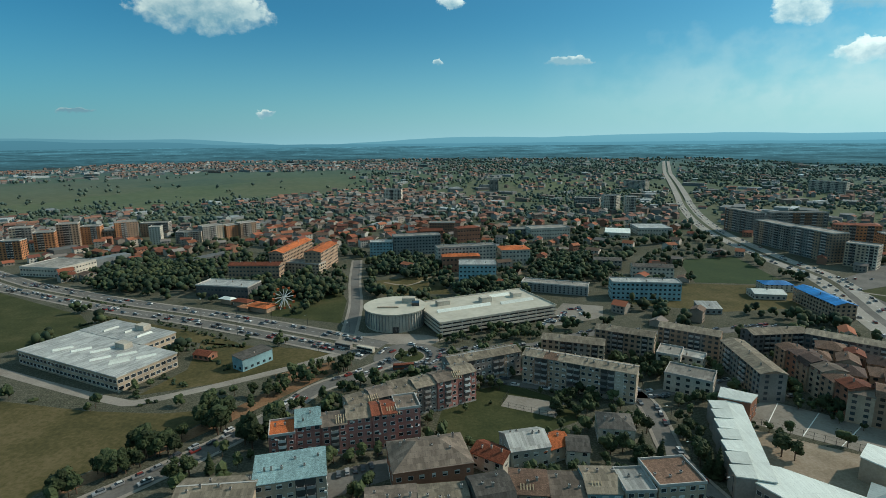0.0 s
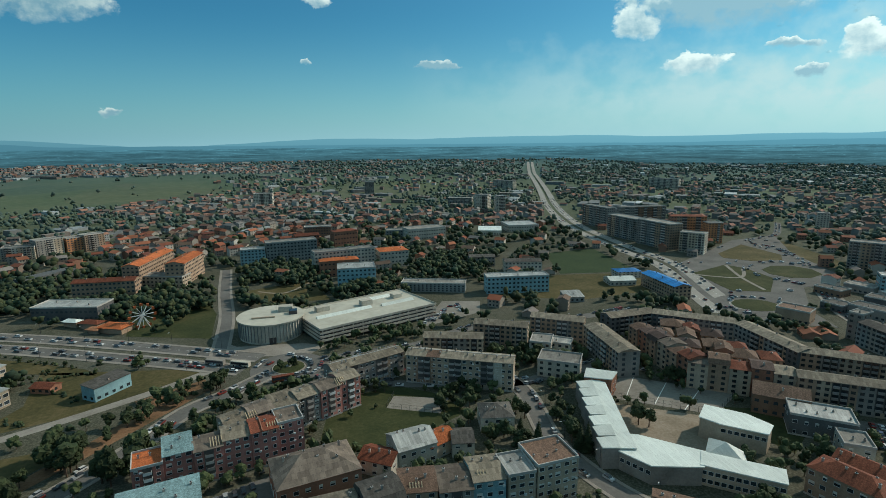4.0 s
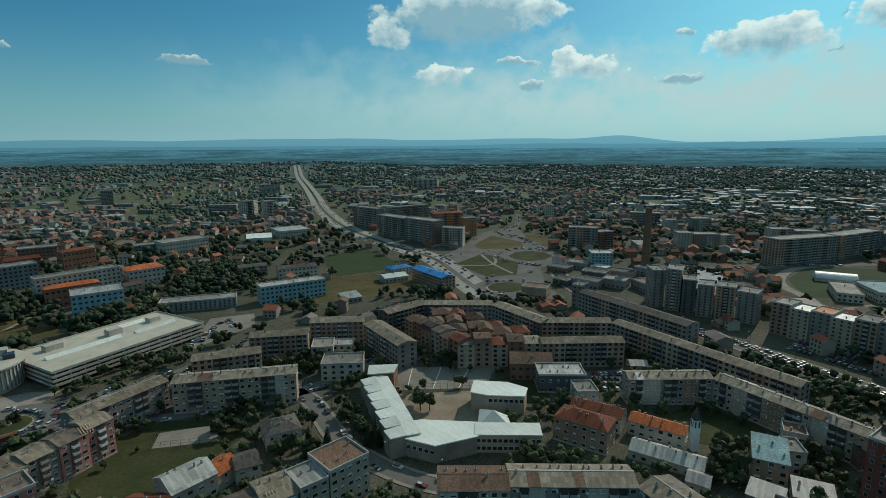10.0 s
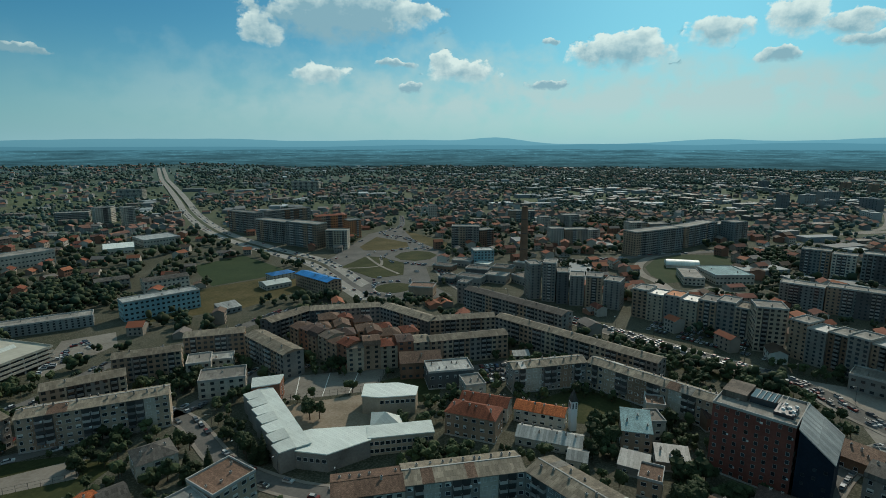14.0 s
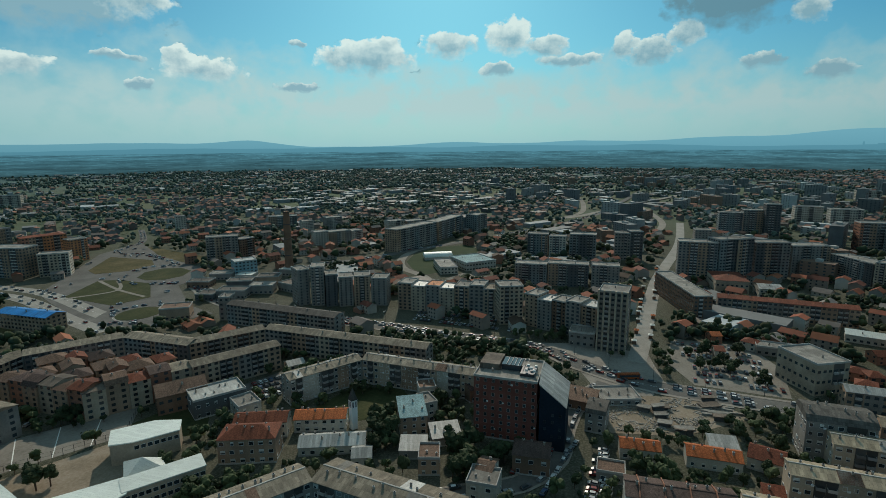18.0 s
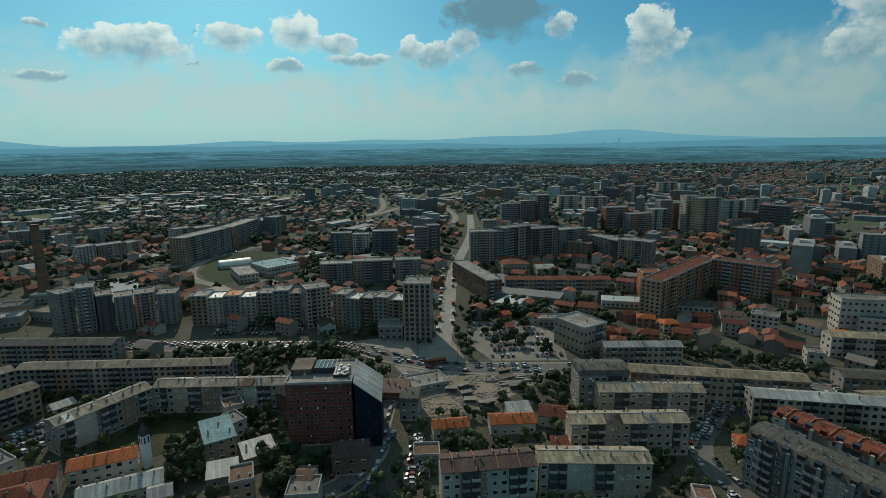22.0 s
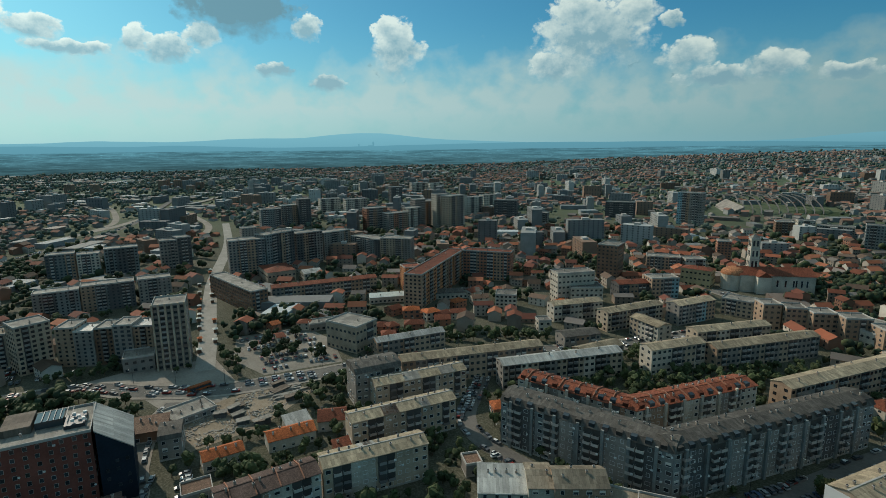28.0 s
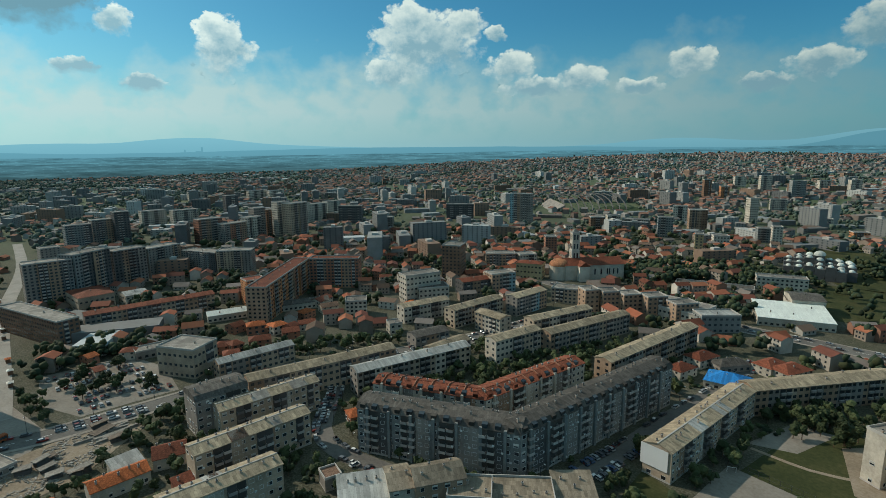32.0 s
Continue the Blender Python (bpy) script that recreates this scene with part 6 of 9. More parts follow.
def road(points, width, label, mat="asphalt", off=0.0, closed=False, z=0.08, walk=0.0, dashes=False):
    line = smooth(points, closed)
    s = Shape()
    strip(s, line, width, z, mat, off, closed)
    ob = tagged(new("road", s.data("road")), label, "road", kind="structure")
    for a, b in zip(line, line[1:]):
        m, d = (a + b) / 2, b - a
        side = Vector((-d.y, d.x, 0)).normalized() * off
        claim(m.x + side.x, m.y + side.y, math.degrees(math.atan2(d.y, d.x)), d.length, width + 2 * walk)
    ROADS.append((line, width, off))
    if walk:
        for q in (-1, 1):
            s = Shape()
            strip(s, line, walk, z + 0.12, "paving", off + q * (width / 2 + walk / 2 + 0.05), closed)
            tagged(new("pavement", s.data("pavement")), "pale paved footway beside the road", "pavement", kind="structure")
    if dashes:
        s = Shape()
        for a, b in zip(line[::1], line[1::1]):
            d = (b - a)
            side = Vector((-d.y, d.x, 0)).normalized()
            c = a + side * off
            e = a + d * 0.5 + side * off
            s.face([(*(c + side * 0.09).xy, z + 0.012), (*(c - side * 0.09).xy, z + 0.012), (*(e - side * 0.09).xy, z + 0.012), (*(e + side * 0.09).xy, z + 0.012)], "road_paint")
        tagged(part("lane_mark", s, ob), kind="stuff")
    return ob


def patch(name, corners, mat, label, z=0.04, clear=True, trees=False):
    s = Shape()
    n = len(corners)
    s.solid([(x, y, z) for x, y in corners] + [(x, y, z - 0.1) for x, y in corners], [tuple(range(n))] + [(i, n + i, n + (i + 1) % n, (i + 1) % n) for i in range(n)], mat)
    me = s.data(name)
    if me.polygons[0].normal.z < 0:
        me.flip_normals()
    if clear:
        OPEN.append(list(corners))
    if not trees:
        TREELESS.append(list(corners))
    return tagged(new(name, me), label, name.replace("_", " "), kind="structure")


cover("pale_stone", (0.21, 0.195, 0.17), (0.275, 0.258, 0.23), (0.33, 0.312, 0.28), 0.08, 0.05)
BOULEVARD = [(-760, 700), (-405, 469), (-349, 437), (-254, 391), (-174, 359), (-105, 327), (-58, 304), (-40, 295)]
road(BOULEVARD, 9.5, "grey asphalt carriageway of the boulevard", off=9, walk=2.2, dashes=True)
road(BOULEVARD, 9.5, "grey asphalt carriageway of the boulevard", off=-9, walk=2.2, dashes=True)
road([(-20 + 15 * math.sin(a), 285 + 15 * math.cos(a)) for a in [k * math.pi / 5 for k in range(10)]], 11, "asphalt ring of a small roundabout", closed=True, z=0.10)
road([(-30, 278), (-49, 258), (-64, 245), (-78, 217), (-93, 195), (-111, 173), (-125, 158), (-150, 130)], 8.5, "asphalt side street with worn edges", walk=1.8)
road([(-8, 277), (6, 262), (45, 247), (92, 236), (110, 239), (128, 241), (151, 252), (165, 268)], 7.5, "asphalt street between the blocks")
road([(92, 240), (94, 223), (89, 188), (90, 170), (100, 140), (124, 112), (150, 92)], 7.5, "asphalt lane beside the school", walk=1.5)
HIGHWAY = [(281, 302), (297, 348), (333, 445), (341, 547), (365, 708), (432, 923), (560, 1260), (792, 1880), (1000, 2400)]
road(HIGHWAY, 12, "broad pale highway carriageway", mat="pale_stone", off=9, dashes=True, z=0.12)
road(HIGHWAY, 12, "broad pale highway carriageway", mat="pale_stone", off=-9, dashes=True, z=0.12)
road([(312 + 24 * math.sin(a), 313 + 22 * math.cos(a)) for a in [k * math.pi / 5 for k in range(10)]], 11, "asphalt ring of the large junction", closed=True, z=0.15)
road([(395, 352), (384, 392), (402, 418), (440, 428), (462, 408), (496, 470), (506, 530), (572, 556), (660, 640)], 9, "asphalt slip road past the grass islands", z=0.17)
road([(395, 330), (352, 270), (335, 200), (330, 156), (319, 78), (309, 20), (289, -6), (270, -40), (262, -83), (258, -110), (250, -150), (236, -180), (205, -240), (180, -330), (150, -398)], 12, "asphalt main street through the quarter", walk=2.2, dashes=True, z=0.13)
road([(300, -36), (330, -42), (364, -48), (460, -65), (528, -80), (700, -125), (900, -160)], 10.5, "bright paved pedestrian street", mat="pale_stone", z=0.18)
road([(150, 60), (164, 35), (174, 16), (193, 4), (215, 2), (242, -4), (268, -18)], 8, "asphalt side street with parked cars", walk=1.2, z=0.1)
road([(233, -182), (203, -151), (181, -127), (161, -121), (136, -124), (113, -126), (92, -135), (80, -160), (74, -190), (67, -233), (56, -289), (50, -330)], 9, "asphalt residential street", z=0.1)
road([(240, -420), (150, -398), (85, -390), (57, -386), (27, -385), (-5, -382), (-150, -375), (-300, -360)], 13, "asphalt avenue below the lawns", walk=2.0, dashes=True, z=0.12)
road([(729, 95), (619, 170), (571, 186), (525, 180), (495, 165), (472, 140), (440, 120)], 9, "pale curving road round the sports ground", mat="paving", z=0.1)
road([(430, 290), (484, 267), (546, 215), (600, 184), (729, 95), (1000, -40), (1500, -160)], 11, "pale avenue behind the sports ground", z=0.14)
road([(215, 330), (150, 318), (100, 322), (55, 300), (20, 295), (-5, 290)], 9, "asphalt street in front of the shopping hall", z=0.11)
road([(-60, 308), (-66, 380), (-78, 452), (-90, 540)], 7, "asphalt street into the campus", walk=2, z=0.09)
road([(-247, 272), (-162, 236), (-140, 236), (-88, 268), (-62, 290)], 6, "dusty service lane", mat="paving", z=0.07)
road([(820, 90), (911, 30), (954, -4), (1055, -57), (1179, -122), (1427, -260), (1840, -490)], 14, "pale ring road across the far town", mat="paving", z=0.2)
road([(1480, 45), (1268, -5), (1030, -11), (920, 25)], 10, "pale slip road of the ring road", mat="paving", z=0.16)
road([(1179, -122), (913, -134), (790, -110)], 10, "pale slip road of the ring road", mat="paving", z=0.22)
road([(-10, 469), (-30, 440), (-52, 450)], 2.5, "pale footpath", mat="sand", z=0.07)

patch("meadow", [(-420, 330), (-300, 262), (-225, 238), (-165, 225), (-128, 222), (-104, 226), (-98, 226), (-114, 204), (-143, 168), (-165, 120), (-300, 40), (-520, 120)], "meadow", "dry brown-green meadow")
patch("lawn", [(-420, 455), (-262, 366), (-232, 334), (-262, 296), (-420, 330)], "lawn", "mown green field beside the boulevard")
patch("lawn", [(-258, 372), (-170, 332), (-128, 310), (-120, 300), (-160, 312), (-225, 345)], "meadow", "grass strip along the boulevard")
patch("meadow", [(-150, 310), (-72, 296), (-62, 285), (-92, 262), (-150, 240), (-140, 270)], "meadow", "rough grass round the blue hut")
patch("dirt_site", [(-90, 262), (-62, 280), (-56, 268), (-72, 246), (-92, 218), (-112, 192), (-136, 164), (-142, 168), (-112, 204), (-94, 232), (-84, 250)], "dirt", "bare reddish earth of a building site", z=0.06, trees=True)
patch("lawn", [(1, 237), (32, 249), (50, 236), (62, 214), (30, 196), (7, 193), (-4, 206)], "lawn", "worn green lawn between the houses")
patch("playground", [(31, 237), (26, 226), (49, 215), (56, 228)], "court", "grey hard playing court", z=0.08)
patch("sports_court", [(142, 236), (126, 213), (168, 183), (192, 198)], "court", "grey school sports court", z=0.08)
patch("school_yard", [(124, 208), (112, 165), (140, 150), (168, 180)], "sand", "sandy school yard", z=0.06)
patch("lawn", [(172, 190), (168, 176), (176, 150), (192, 160), (200, 180)], "lawn", "shaded lawn behind the gym")
patch("lawn", [(202, 118), (232, 108), (240, 84), (218, 66), (202, 92)], "lawn", "green yard with a path")
patch("football_pitch", [(240, 529), (304, 540), (291, 429), (216, 440)], "pitch_green", "green football pitch", z=0.06)
patch("meadow", [(150, 420), (214, 436), (288, 424), (286, 370), (200, 360), (140, 380)], "meadow", "dry grass behind the office slab")
patch("junction", [(338, 441), (491, 539), (569, 554), (499, 463), (458, 376), (422, 343), (389, 344), (339, 292), (325, 259), (292, 277), (276, 311), (292, 350), (320, 408)], "asphalt", "wide asphalt of the large junction", z=0.10)
patch("traffic_island", [(335, 410), (387, 430), (394, 412), (389, 374), (351, 339), (324, 351)], "lawn", "grass wedge crossed by footpaths", z=0.24)
patch("traffic_island", [(442, 374), (421, 366), (404, 372), (398, 388), (405, 404), (425, 414), (444, 409), (450, 392)], "lawn", "oval grass island of the junction", z=0.24)
patch("traffic_island", [(419, 477), (481, 513), (477, 453), (457, 432), (426, 436), (408, 457)], "meadow", "dry grass island of the junction", z=0.24)
patch("traffic_island", [(312 + 17 * math.sin(k * math.pi / 8), 313 + 15 * math.cos(k * math.pi / 8)) for k in range(16)], "lawn", "round grass island of the ring", z=0.26)
patch("meadow", [(517, 522), (545, 519), (493, 368), (473, 362), (478, 423)], "meadow", "long grass strip beside the slip road", z=0.05)
road([(330, 405), (362, 384), (391, 412)], 3, "pale footpath", mat="paving", z=0.30)
road([(351, 345), (364, 384), (386, 428)], 3, "pale footpath", mat="paving", z=0.33)
patch("sports_court", [(463, 116), (453, 80), (479, 68), (491, 105)], "court", "pale hard court beside the sports halls", z=0.09)
patch("sports_ground", [(478, 138), (498, 158), (528, 174), (571, 179), (618, 163), (640, 130), (600, 100), (520, 100)], "pitch_green", "oval green sports ground")
patch("lawn", [(36, -200), (20, -262), (-30, -275), (-60, -220), (-10, -190), (14, -200)], "lawn", "green lawn with worn paths")
patch("sports_court", [(38, -210), (10, -204), (14, -170), (44, -172)], "court", "grey football court", z=0.08)
patch("parking", [(36, -232), (24, -262), (8, -262), (19, -236)], "court", "pale parking bay", z=0.08)
patch("lawn", [(62, -186), (48, -180), (46, -166), (62, -166)], "lawn", "small lawn by the gable", z=0.07)
patch("square", [(318, 22), (290, -2), (262, -12), (256, -38), (272, -48), (314, -44), (324, -10)], "paving", "pale paved town square", z=0.06)
patch("building_site", [(244, -10), (258, -38), (262, -70), (244, -78), (222, -47), (218, -18)], "sand", "building site strewn with rubble", z=0.07)
patch("parking", [(345, -62), (340, -105), (306, -112), (270, -104), (276, -62), (306, -52)], "court", "grey car park between trees", z=0.06)
patch("parking", [(206, 150), (223, 164), (244, 152), (222, 138)], "asphalt", "asphalt car park behind the block", z=0.06)
patch("parking", [(60, 328), (110, 350), (118, 376), (90, 384)], "court", "car park beside the shopping hall", z=0.05)
patch("lawn", [(100, -735), (8, -765), (-60, -640), (-5, -556), (30, -560)], "lawn", "green lawns round the library", trees=True)
patch("lawn", [(45, -560), (-80, -560), (-90, -440), (40, -446)], "lawn", "open grass with worn earth", trees=True)
patch("lawn", [(-60, 455), (-10, 476), (6, 412), (-48, 410)], "meadow", "grass park with footpaths", trees=True)
patch("yard", [(6, -252), (-12, -268), (-14, -214), (0, -218)], "sand", "pale sandy yard by the playing field", z=0.09)
road([(34, -229), (14, -226), (0, -229)], 1.8, "pale footpath", mat="sand", z=0.10)
patch("lawn", [(-124, 361), (-70, 343), (-75, 395), (-98, 461), (-144, 450)], "lawn", "grass beside the funfair", z=0.05, trees=True)
patch("forecourt", [(-70, 345), (-55, 308), (-10, 300), (0, 312), (-12, 320), (-52, 324)], "paving", "paved forecourt of the round hall", z=0.06)
patch("yard", [(-66, 166), (-22, 186), (-10, 178), (-40, 162)], "asphalt", "asphalt yard behind the terrace", z=0.05)
patch("street_park", [(304, 112), (296, 22), (286, 20), (296, 116)], "lawn", "grass strip with trees beside the main street", trees=True)

island = Shape()
island.ring(-20, 285, 0.0, 9.2, 0.28, 9.0, "paving", 28)
top = tagged(new("roundabout_island", island.data("roundabout_island")), "round paved island with grass and a bush", "traffic island")
g2 = Shape()
g2.ring(0, 0, 0.28, 8.4, 0.75, 5.5, "lawn", 24)
part("grass_mound", g2, top, m=pose(-20, 285, 0))
g2 = Shape()
g2.ring(0, 0, 0.7, 1.5, 1.4, 1.4, "concrete_trim", 8)
g2.ring(0, 0, 1.4, 0.6, 4.2, 0.35, "dark_metal", 8)
part("monument", g2, top, "dark monument on a plinth", m=pose(-20, 285, 0))


# ---- shopping hall with the round wing ----
def slabs(L, W, H, floors, rot, x, y):
    t = thing("shopping_hall", x, y, 0, rot, "long open parking hall with a pale flat roof", "building")
    claim(x, y, rot, L, W)
    s = Shape()
    # solid dark block stands for the shade between the open decks
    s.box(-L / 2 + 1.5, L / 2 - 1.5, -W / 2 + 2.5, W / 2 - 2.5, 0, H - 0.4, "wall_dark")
    part("core", s, t, "dark block standing in for the shaded interior")
    fh = H / floors
    for f in range(1, floors + 1):
        s = Shape()
        s.box(-L / 2, L / 2, -W / 2, W / 2, f * fh - 0.45, f * fh, "roof_hall" if f == floors else "wall_white")
        deck = part("deck", s, t)
        for q, a, b, c, d in ((0, -L / 2, L / 2, -W / 2, -W / 2 + 0.2), (1, -L / 2, L / 2, W / 2 - 0.2, W / 2), (2, -L / 2, -L / 2 + 0.2, -W / 2 + 0.2, W / 2 - 0.2), (3, L / 2 - 0.2, L / 2, -W / 2 + 0.2, W / 2 - 0.2)):
            s = Shape()
            s.box(a, b, c, d, f * fh, f * fh + 0.9, "wall_white")
            part("parapet", s, deck)
    for k in range(13):
        for q in (-1, 1):
            s = Shape()
            s.box(-0.3, 0.3, -0.3, 0.3, 0, H - 0.5, "concrete_trim")
            part("column", s, t, m=pose(-L / 2 + 2 + k * (L - 4) / 12, q * (W / 2 - 1), 0))
    for px, py, l, w, h in ((-26, 12, 9, 5, 3.2), (4, 6, 8, 5, 3.6), (30, 8, 7, 5, 3.0)):
        s = Shape()
        s.box(-l / 2, l / 2, -w / 2, w / 2, 0, h, "wall_white")
        part("stair_hut", s, t, m=pose(px, py, H))
    for px, py, l in ((16, 14, 24), (24, -4, 26), (-16, -2, 40)):
        s = Shape()
        s.solid([(-l / 2, -1.2, 0), (l / 2, -1.2, 0), (l / 2, 1.2, 0), (-l / 2, 1.2, 0), (-l / 2, 1.2, 1.5), (l / 2, 1.2, 1.5)], [(0, 1, 5, 4), (2, 3, 4, 5), (1, 2, 5), (3, 0, 4)], "roof_white_roof")
        part("roof_light", s, t, "white sloping roof light", m=pose(px, py, H))


material("roof_hall", (0.42, 0.395, 0.325), 0.8, 0.05, 0.3, 0.4, 0.05)
slabs(87, 47, 9.6, 4, 23.5, 28, 352)

t = thing("round_hall", -33, 343, 0, 0, "round pale ribbed hall with a flat roof", "building")
claim(-33, 343, 0, 42, 42)
s = Shape()
s.ring(0, 0, 0, 19.6, 11.6, 19.6, "wall_white", 56)
drum = part("drum", s, t)
s = Shape()
s.ring(0, 0, 11.6, 20.6, 12.6, 20.9, "roof_hall", 56)
part("roof_disc", s, t, "pale flat roof")
for k in range(56):
    a = 2 * math.pi * k / 56
    s = shared("rib", lambda q: q.box(-0.16, 0.16, -0.55, 0.0, 1.2, 11.6, "wall_blue_grey"))
    part("rib", s, drum, m=pose(19.6 * math.sin(a), -19.6 * math.cos(a), 0, 0, 0, math.degrees(a)))
for px, py, l, w, h, m in ((-4, -6, 14, 1.2, 0.9, "wall_beige"), (9, 7, 9, 6, 3.4, "wall_white"), (14, 0, 5, 5, 2.4, "glass"), (2, -19.4, 4, 1.0, 4.0, "glass")):
    s = Shape()
    s.box(-l / 2, l / 2, -w / 2, w / 2, 0, h, m)
    part("roof_hut" if py > -10 else "entrance", s, t, m=pose(px, py, 12.6 if py > -10 else 0))


# ---- low works hall with roof lights ----
def works(x, y, rot, L, W, H, lights, label):
    t = thing("works_hall", x, y, 0, rot, label, "hall")
    claim(x, y, rot, L, W)
    s = Shape()
    s.box(-L / 2, L / 2, -W / 2, W / 2, -0.2, H, "wall_beige")
    part("wall", s, t)
    s = Shape()
    s.box(-L / 2 - 0.4, L / 2 + 0.4, -W / 2 - 0.4, W / 2 + 0.4, H, H + 0.5, "roof_light_tin")
    part("roof", s, t, "pale sheet roof")
    for px, py in lights:
        q = shared("roof_light", lambda s: s.solid([(-5, -0.9, 0), (5, -0.9, 0), (5, 0.9, 0), (-5, 0.9, 0), (-4.6, 0, 1.0), (4.6, 0, 1.0)], [(0, 1, 5, 4), (2, 3, 4, 5), (1, 2, 5), (3, 0, 4)], "roof_white_roof"))
        part("roof_light", q, t, "white ridge roof light", m=pose(px, py, H + 0.5, 0, 0, 90 if L < 60 else 62))
    for face, length, off, turn in (("front", L, W / 2, 0), ("end", W, L / 2, 90)):
        n = int(length / 3.4)
        for f in range(2):
            for k in range(n):
                part("window", window_mesh(2.5, 1.7, 0), t, m=pose(0, 0, 0, 0, 0, turn) @ pose((k + .5) * length / n - length / 2, -off, 1.2 + f * 3.6))
    s = Shape()
    s.box(-4, 4, -2.5, 2.5, 0, 3, "wall_white")
    part("plant_room", s, t, m=pose(L * 0.1, W * 0.3, H + 0.5))
    return t


works(-192.7, 276.8, -25.4, 86, 34, 8, [(-20 + 11 * k, -6 + 3.5 * (k % 3)) for k in range(5)] + [(20, 4), (27, -5), (33, 6)], "long pale works hall with rows of roof lights")
works(-193.9, 308.0, -25.4, 58, 22, 8.2, [(-12, -2), (2, 2), (16, 0)], "rear wing of the works hall with roof lights")
office(-106.2, 276.5, 55.5, 19.4, 9, 7, "teal", "slate", "shed", 1, 0.8, "small hut with blue painted walls")


# ---- school ----
def flat_wing(t, name, pts, z0, z1, roof, wall):
    s = Shape()
    n = len(pts)
    s.solid([(x, y, z0) for x, y in pts] + [(x, y, z1) for x, y in pts], [(i, (i + 1) % n, n + (i + 1) % n, n + i) for i in range(n)] + [tuple(range(n, 2 * n))], wall)
    wing = part(name, s, t)
    c = [sum(p[k] for p in pts) / n for k in (0, 1)]
    g = [(c[0] + (x - c[0]) * 1.03, c[1] + (y - c[1]) * 1.03) for x, y in pts]
    s = Shape()
    s.solid([(x, y, z1) for x, y in g] + [(x, y, z1 + 0.45) for x, y in g], [(i, (i + 1) % n, n + (i + 1) % n, n + i) for i in range(n)] + [tuple(range(n, 2 * n)), tuple(reversed(range(n)))], roof)
    part("roof", s, wing, "white sheet roof")


school = thing("school", 0, 0, 0, 0, "school with white stepped roofs and brick ends", "school")
for bx, by, br, bl, bw in ((113, 187, -108, 62, 16), (119, 152, -38, 30, 20), (139, 138, -38.7, 30, 11), (159, 166, -45, 24, 15)):
    claim(bx, by, br, bl, bw)
u, v = Vector((-0.316, -0.949)), Vector((0.949, -0.316))
p0 = Vector((124, 214))
spine = [tuple(p0 + u * 0 - v * 1), tuple(p0 + u * 58 - v * 4), tuple(p0 + u * 58 + v * 5), tuple(p0 + u * 4 + v * 5)]
flat_wing(school, "classroom_wing", spine, 0, 8.0, "roof_white_roof", "wall_grey")
for k in range(7):
    a = p0 + u * (2 + 8.2 * k) - v * 1
    cell = [tuple(a + u * 8), tuple(a), tuple(a - v * 7.5 + u * 1.8), tuple(a - v * 6.5 + u * 8.6)]
    flat_wing(school, "classroom", cell, 0, 8.4 + 0.12 * (k % 2), "roof_white_roof", "wall_grey")
flat_wing(school, "end_block", [(126, 224), (120, 215), (131, 209), (138, 216)], 0, 9.2, "roof_white_roof", "wall_brick")
flat_wing(school, "hall_wing", [(104, 158), (110, 147), (127, 142), (134, 150), (117, 166), (112, 168)], 0, 7.2, "roof_white_roof", "wall_grey")
flat_wing(school, "link", [(125, 147), (131, 143), (136, 149), (130, 154)], 0, 5.2, "roof_white_roof", "wall_grey")
flat_wing(school, "south_wing", [(127, 143), (147, 126.5), (153, 133.5), (133, 150)], 0, 7.4, "roof_white_roof", "wall_beige")
flat_wing(school, "gym", [(148, 170), (152, 163), (164, 152), (171, 157), (168, 167), (157, 178)], 0, 8.6, "roof_white_roof", "wall_beige")
s = Shape()
s.solid([(136, 152, 4.5), (146, 142, 4.5), (152, 150, 4.5), (146, 162, 4.5), (145, 152, 8.6)], [(0, 1, 4), (1, 2, 4), (2, 3, 4), (3, 0, 4), (3, 2, 1, 0)], "roof_white_roof")
part("pyramid_roof", s, school, "white pyramid roof")
flat_wing(school, "lobby", [(138, 152), (146, 144), (150, 150), (145, 159)], 0, 4.5, "roof_white_roof", "wall_grey")
for a, b, z in (((127, 143), (147, 126.5), 1.2), ((127, 143), (147, 126.5), 4.4), ((152, 163), (164, 152), 5.6), ((104, 158), (110, 147), 3.6)):
    a, b = Vector(a), Vector(b)
    n = int((b - a).length / 2.1)
    r = math.degrees(math.atan2(b.y - a.y, b.x - a.x))
    for k in range(n):
        p = a.lerp(b, (k + .5) / n)
        part("window", window_mesh(1.6, 1.5, 0), school, m=pose(p.x, p.y, z, 0, 0, r) @ pose(0, -0.02, 0))
for k in range(5):
    p = Vector((131, 209)).lerp(Vector((138, 216)), (k + .5) / 5)
    part("window", window_mesh(0.9, 1.3, 0), school, m=pose(p.x, p.y, 2.0 + 3 * (k % 2), 0, 0, 45) @ pose(0, -0.05, 0))

# ---- church tower, chimney ----
t = thing("church_tower", 196.4, 90.5, 0, -38, "slim white church tower with a pointed cap", "tower")
claim(196.4, 90.5, 0, 5, 5)
s = Shape()
s.box(-1.4, 1.4, -1.4, 1.4, 0, 13.5, "white_frame")
part("shaft", s, t)
for q in (0, 90, 180, 270):
    for px in (-0.7, 0.7):
        part("louvre", shared("louvre", lambda s: s.box(-0.28, 0.28, -0.06, 0, 0, 2.6, "dark_metal")), t, m=pose(0, 0, 0, 0, 0, q) @ pose(px, -1.4, 10.2))
s = Shape()
s.solid([(-1.6, -1.6, 13.5), (1.6, -1.6, 13.5), (1.6, 1.6, 13.5), (-1.6, 1.6, 13.5), (0, 0, 19.0)], [(0, 1, 4), (1, 2, 4), (2, 3, 4), (3, 0, 4), (3, 2, 1, 0)], "roof_slate")
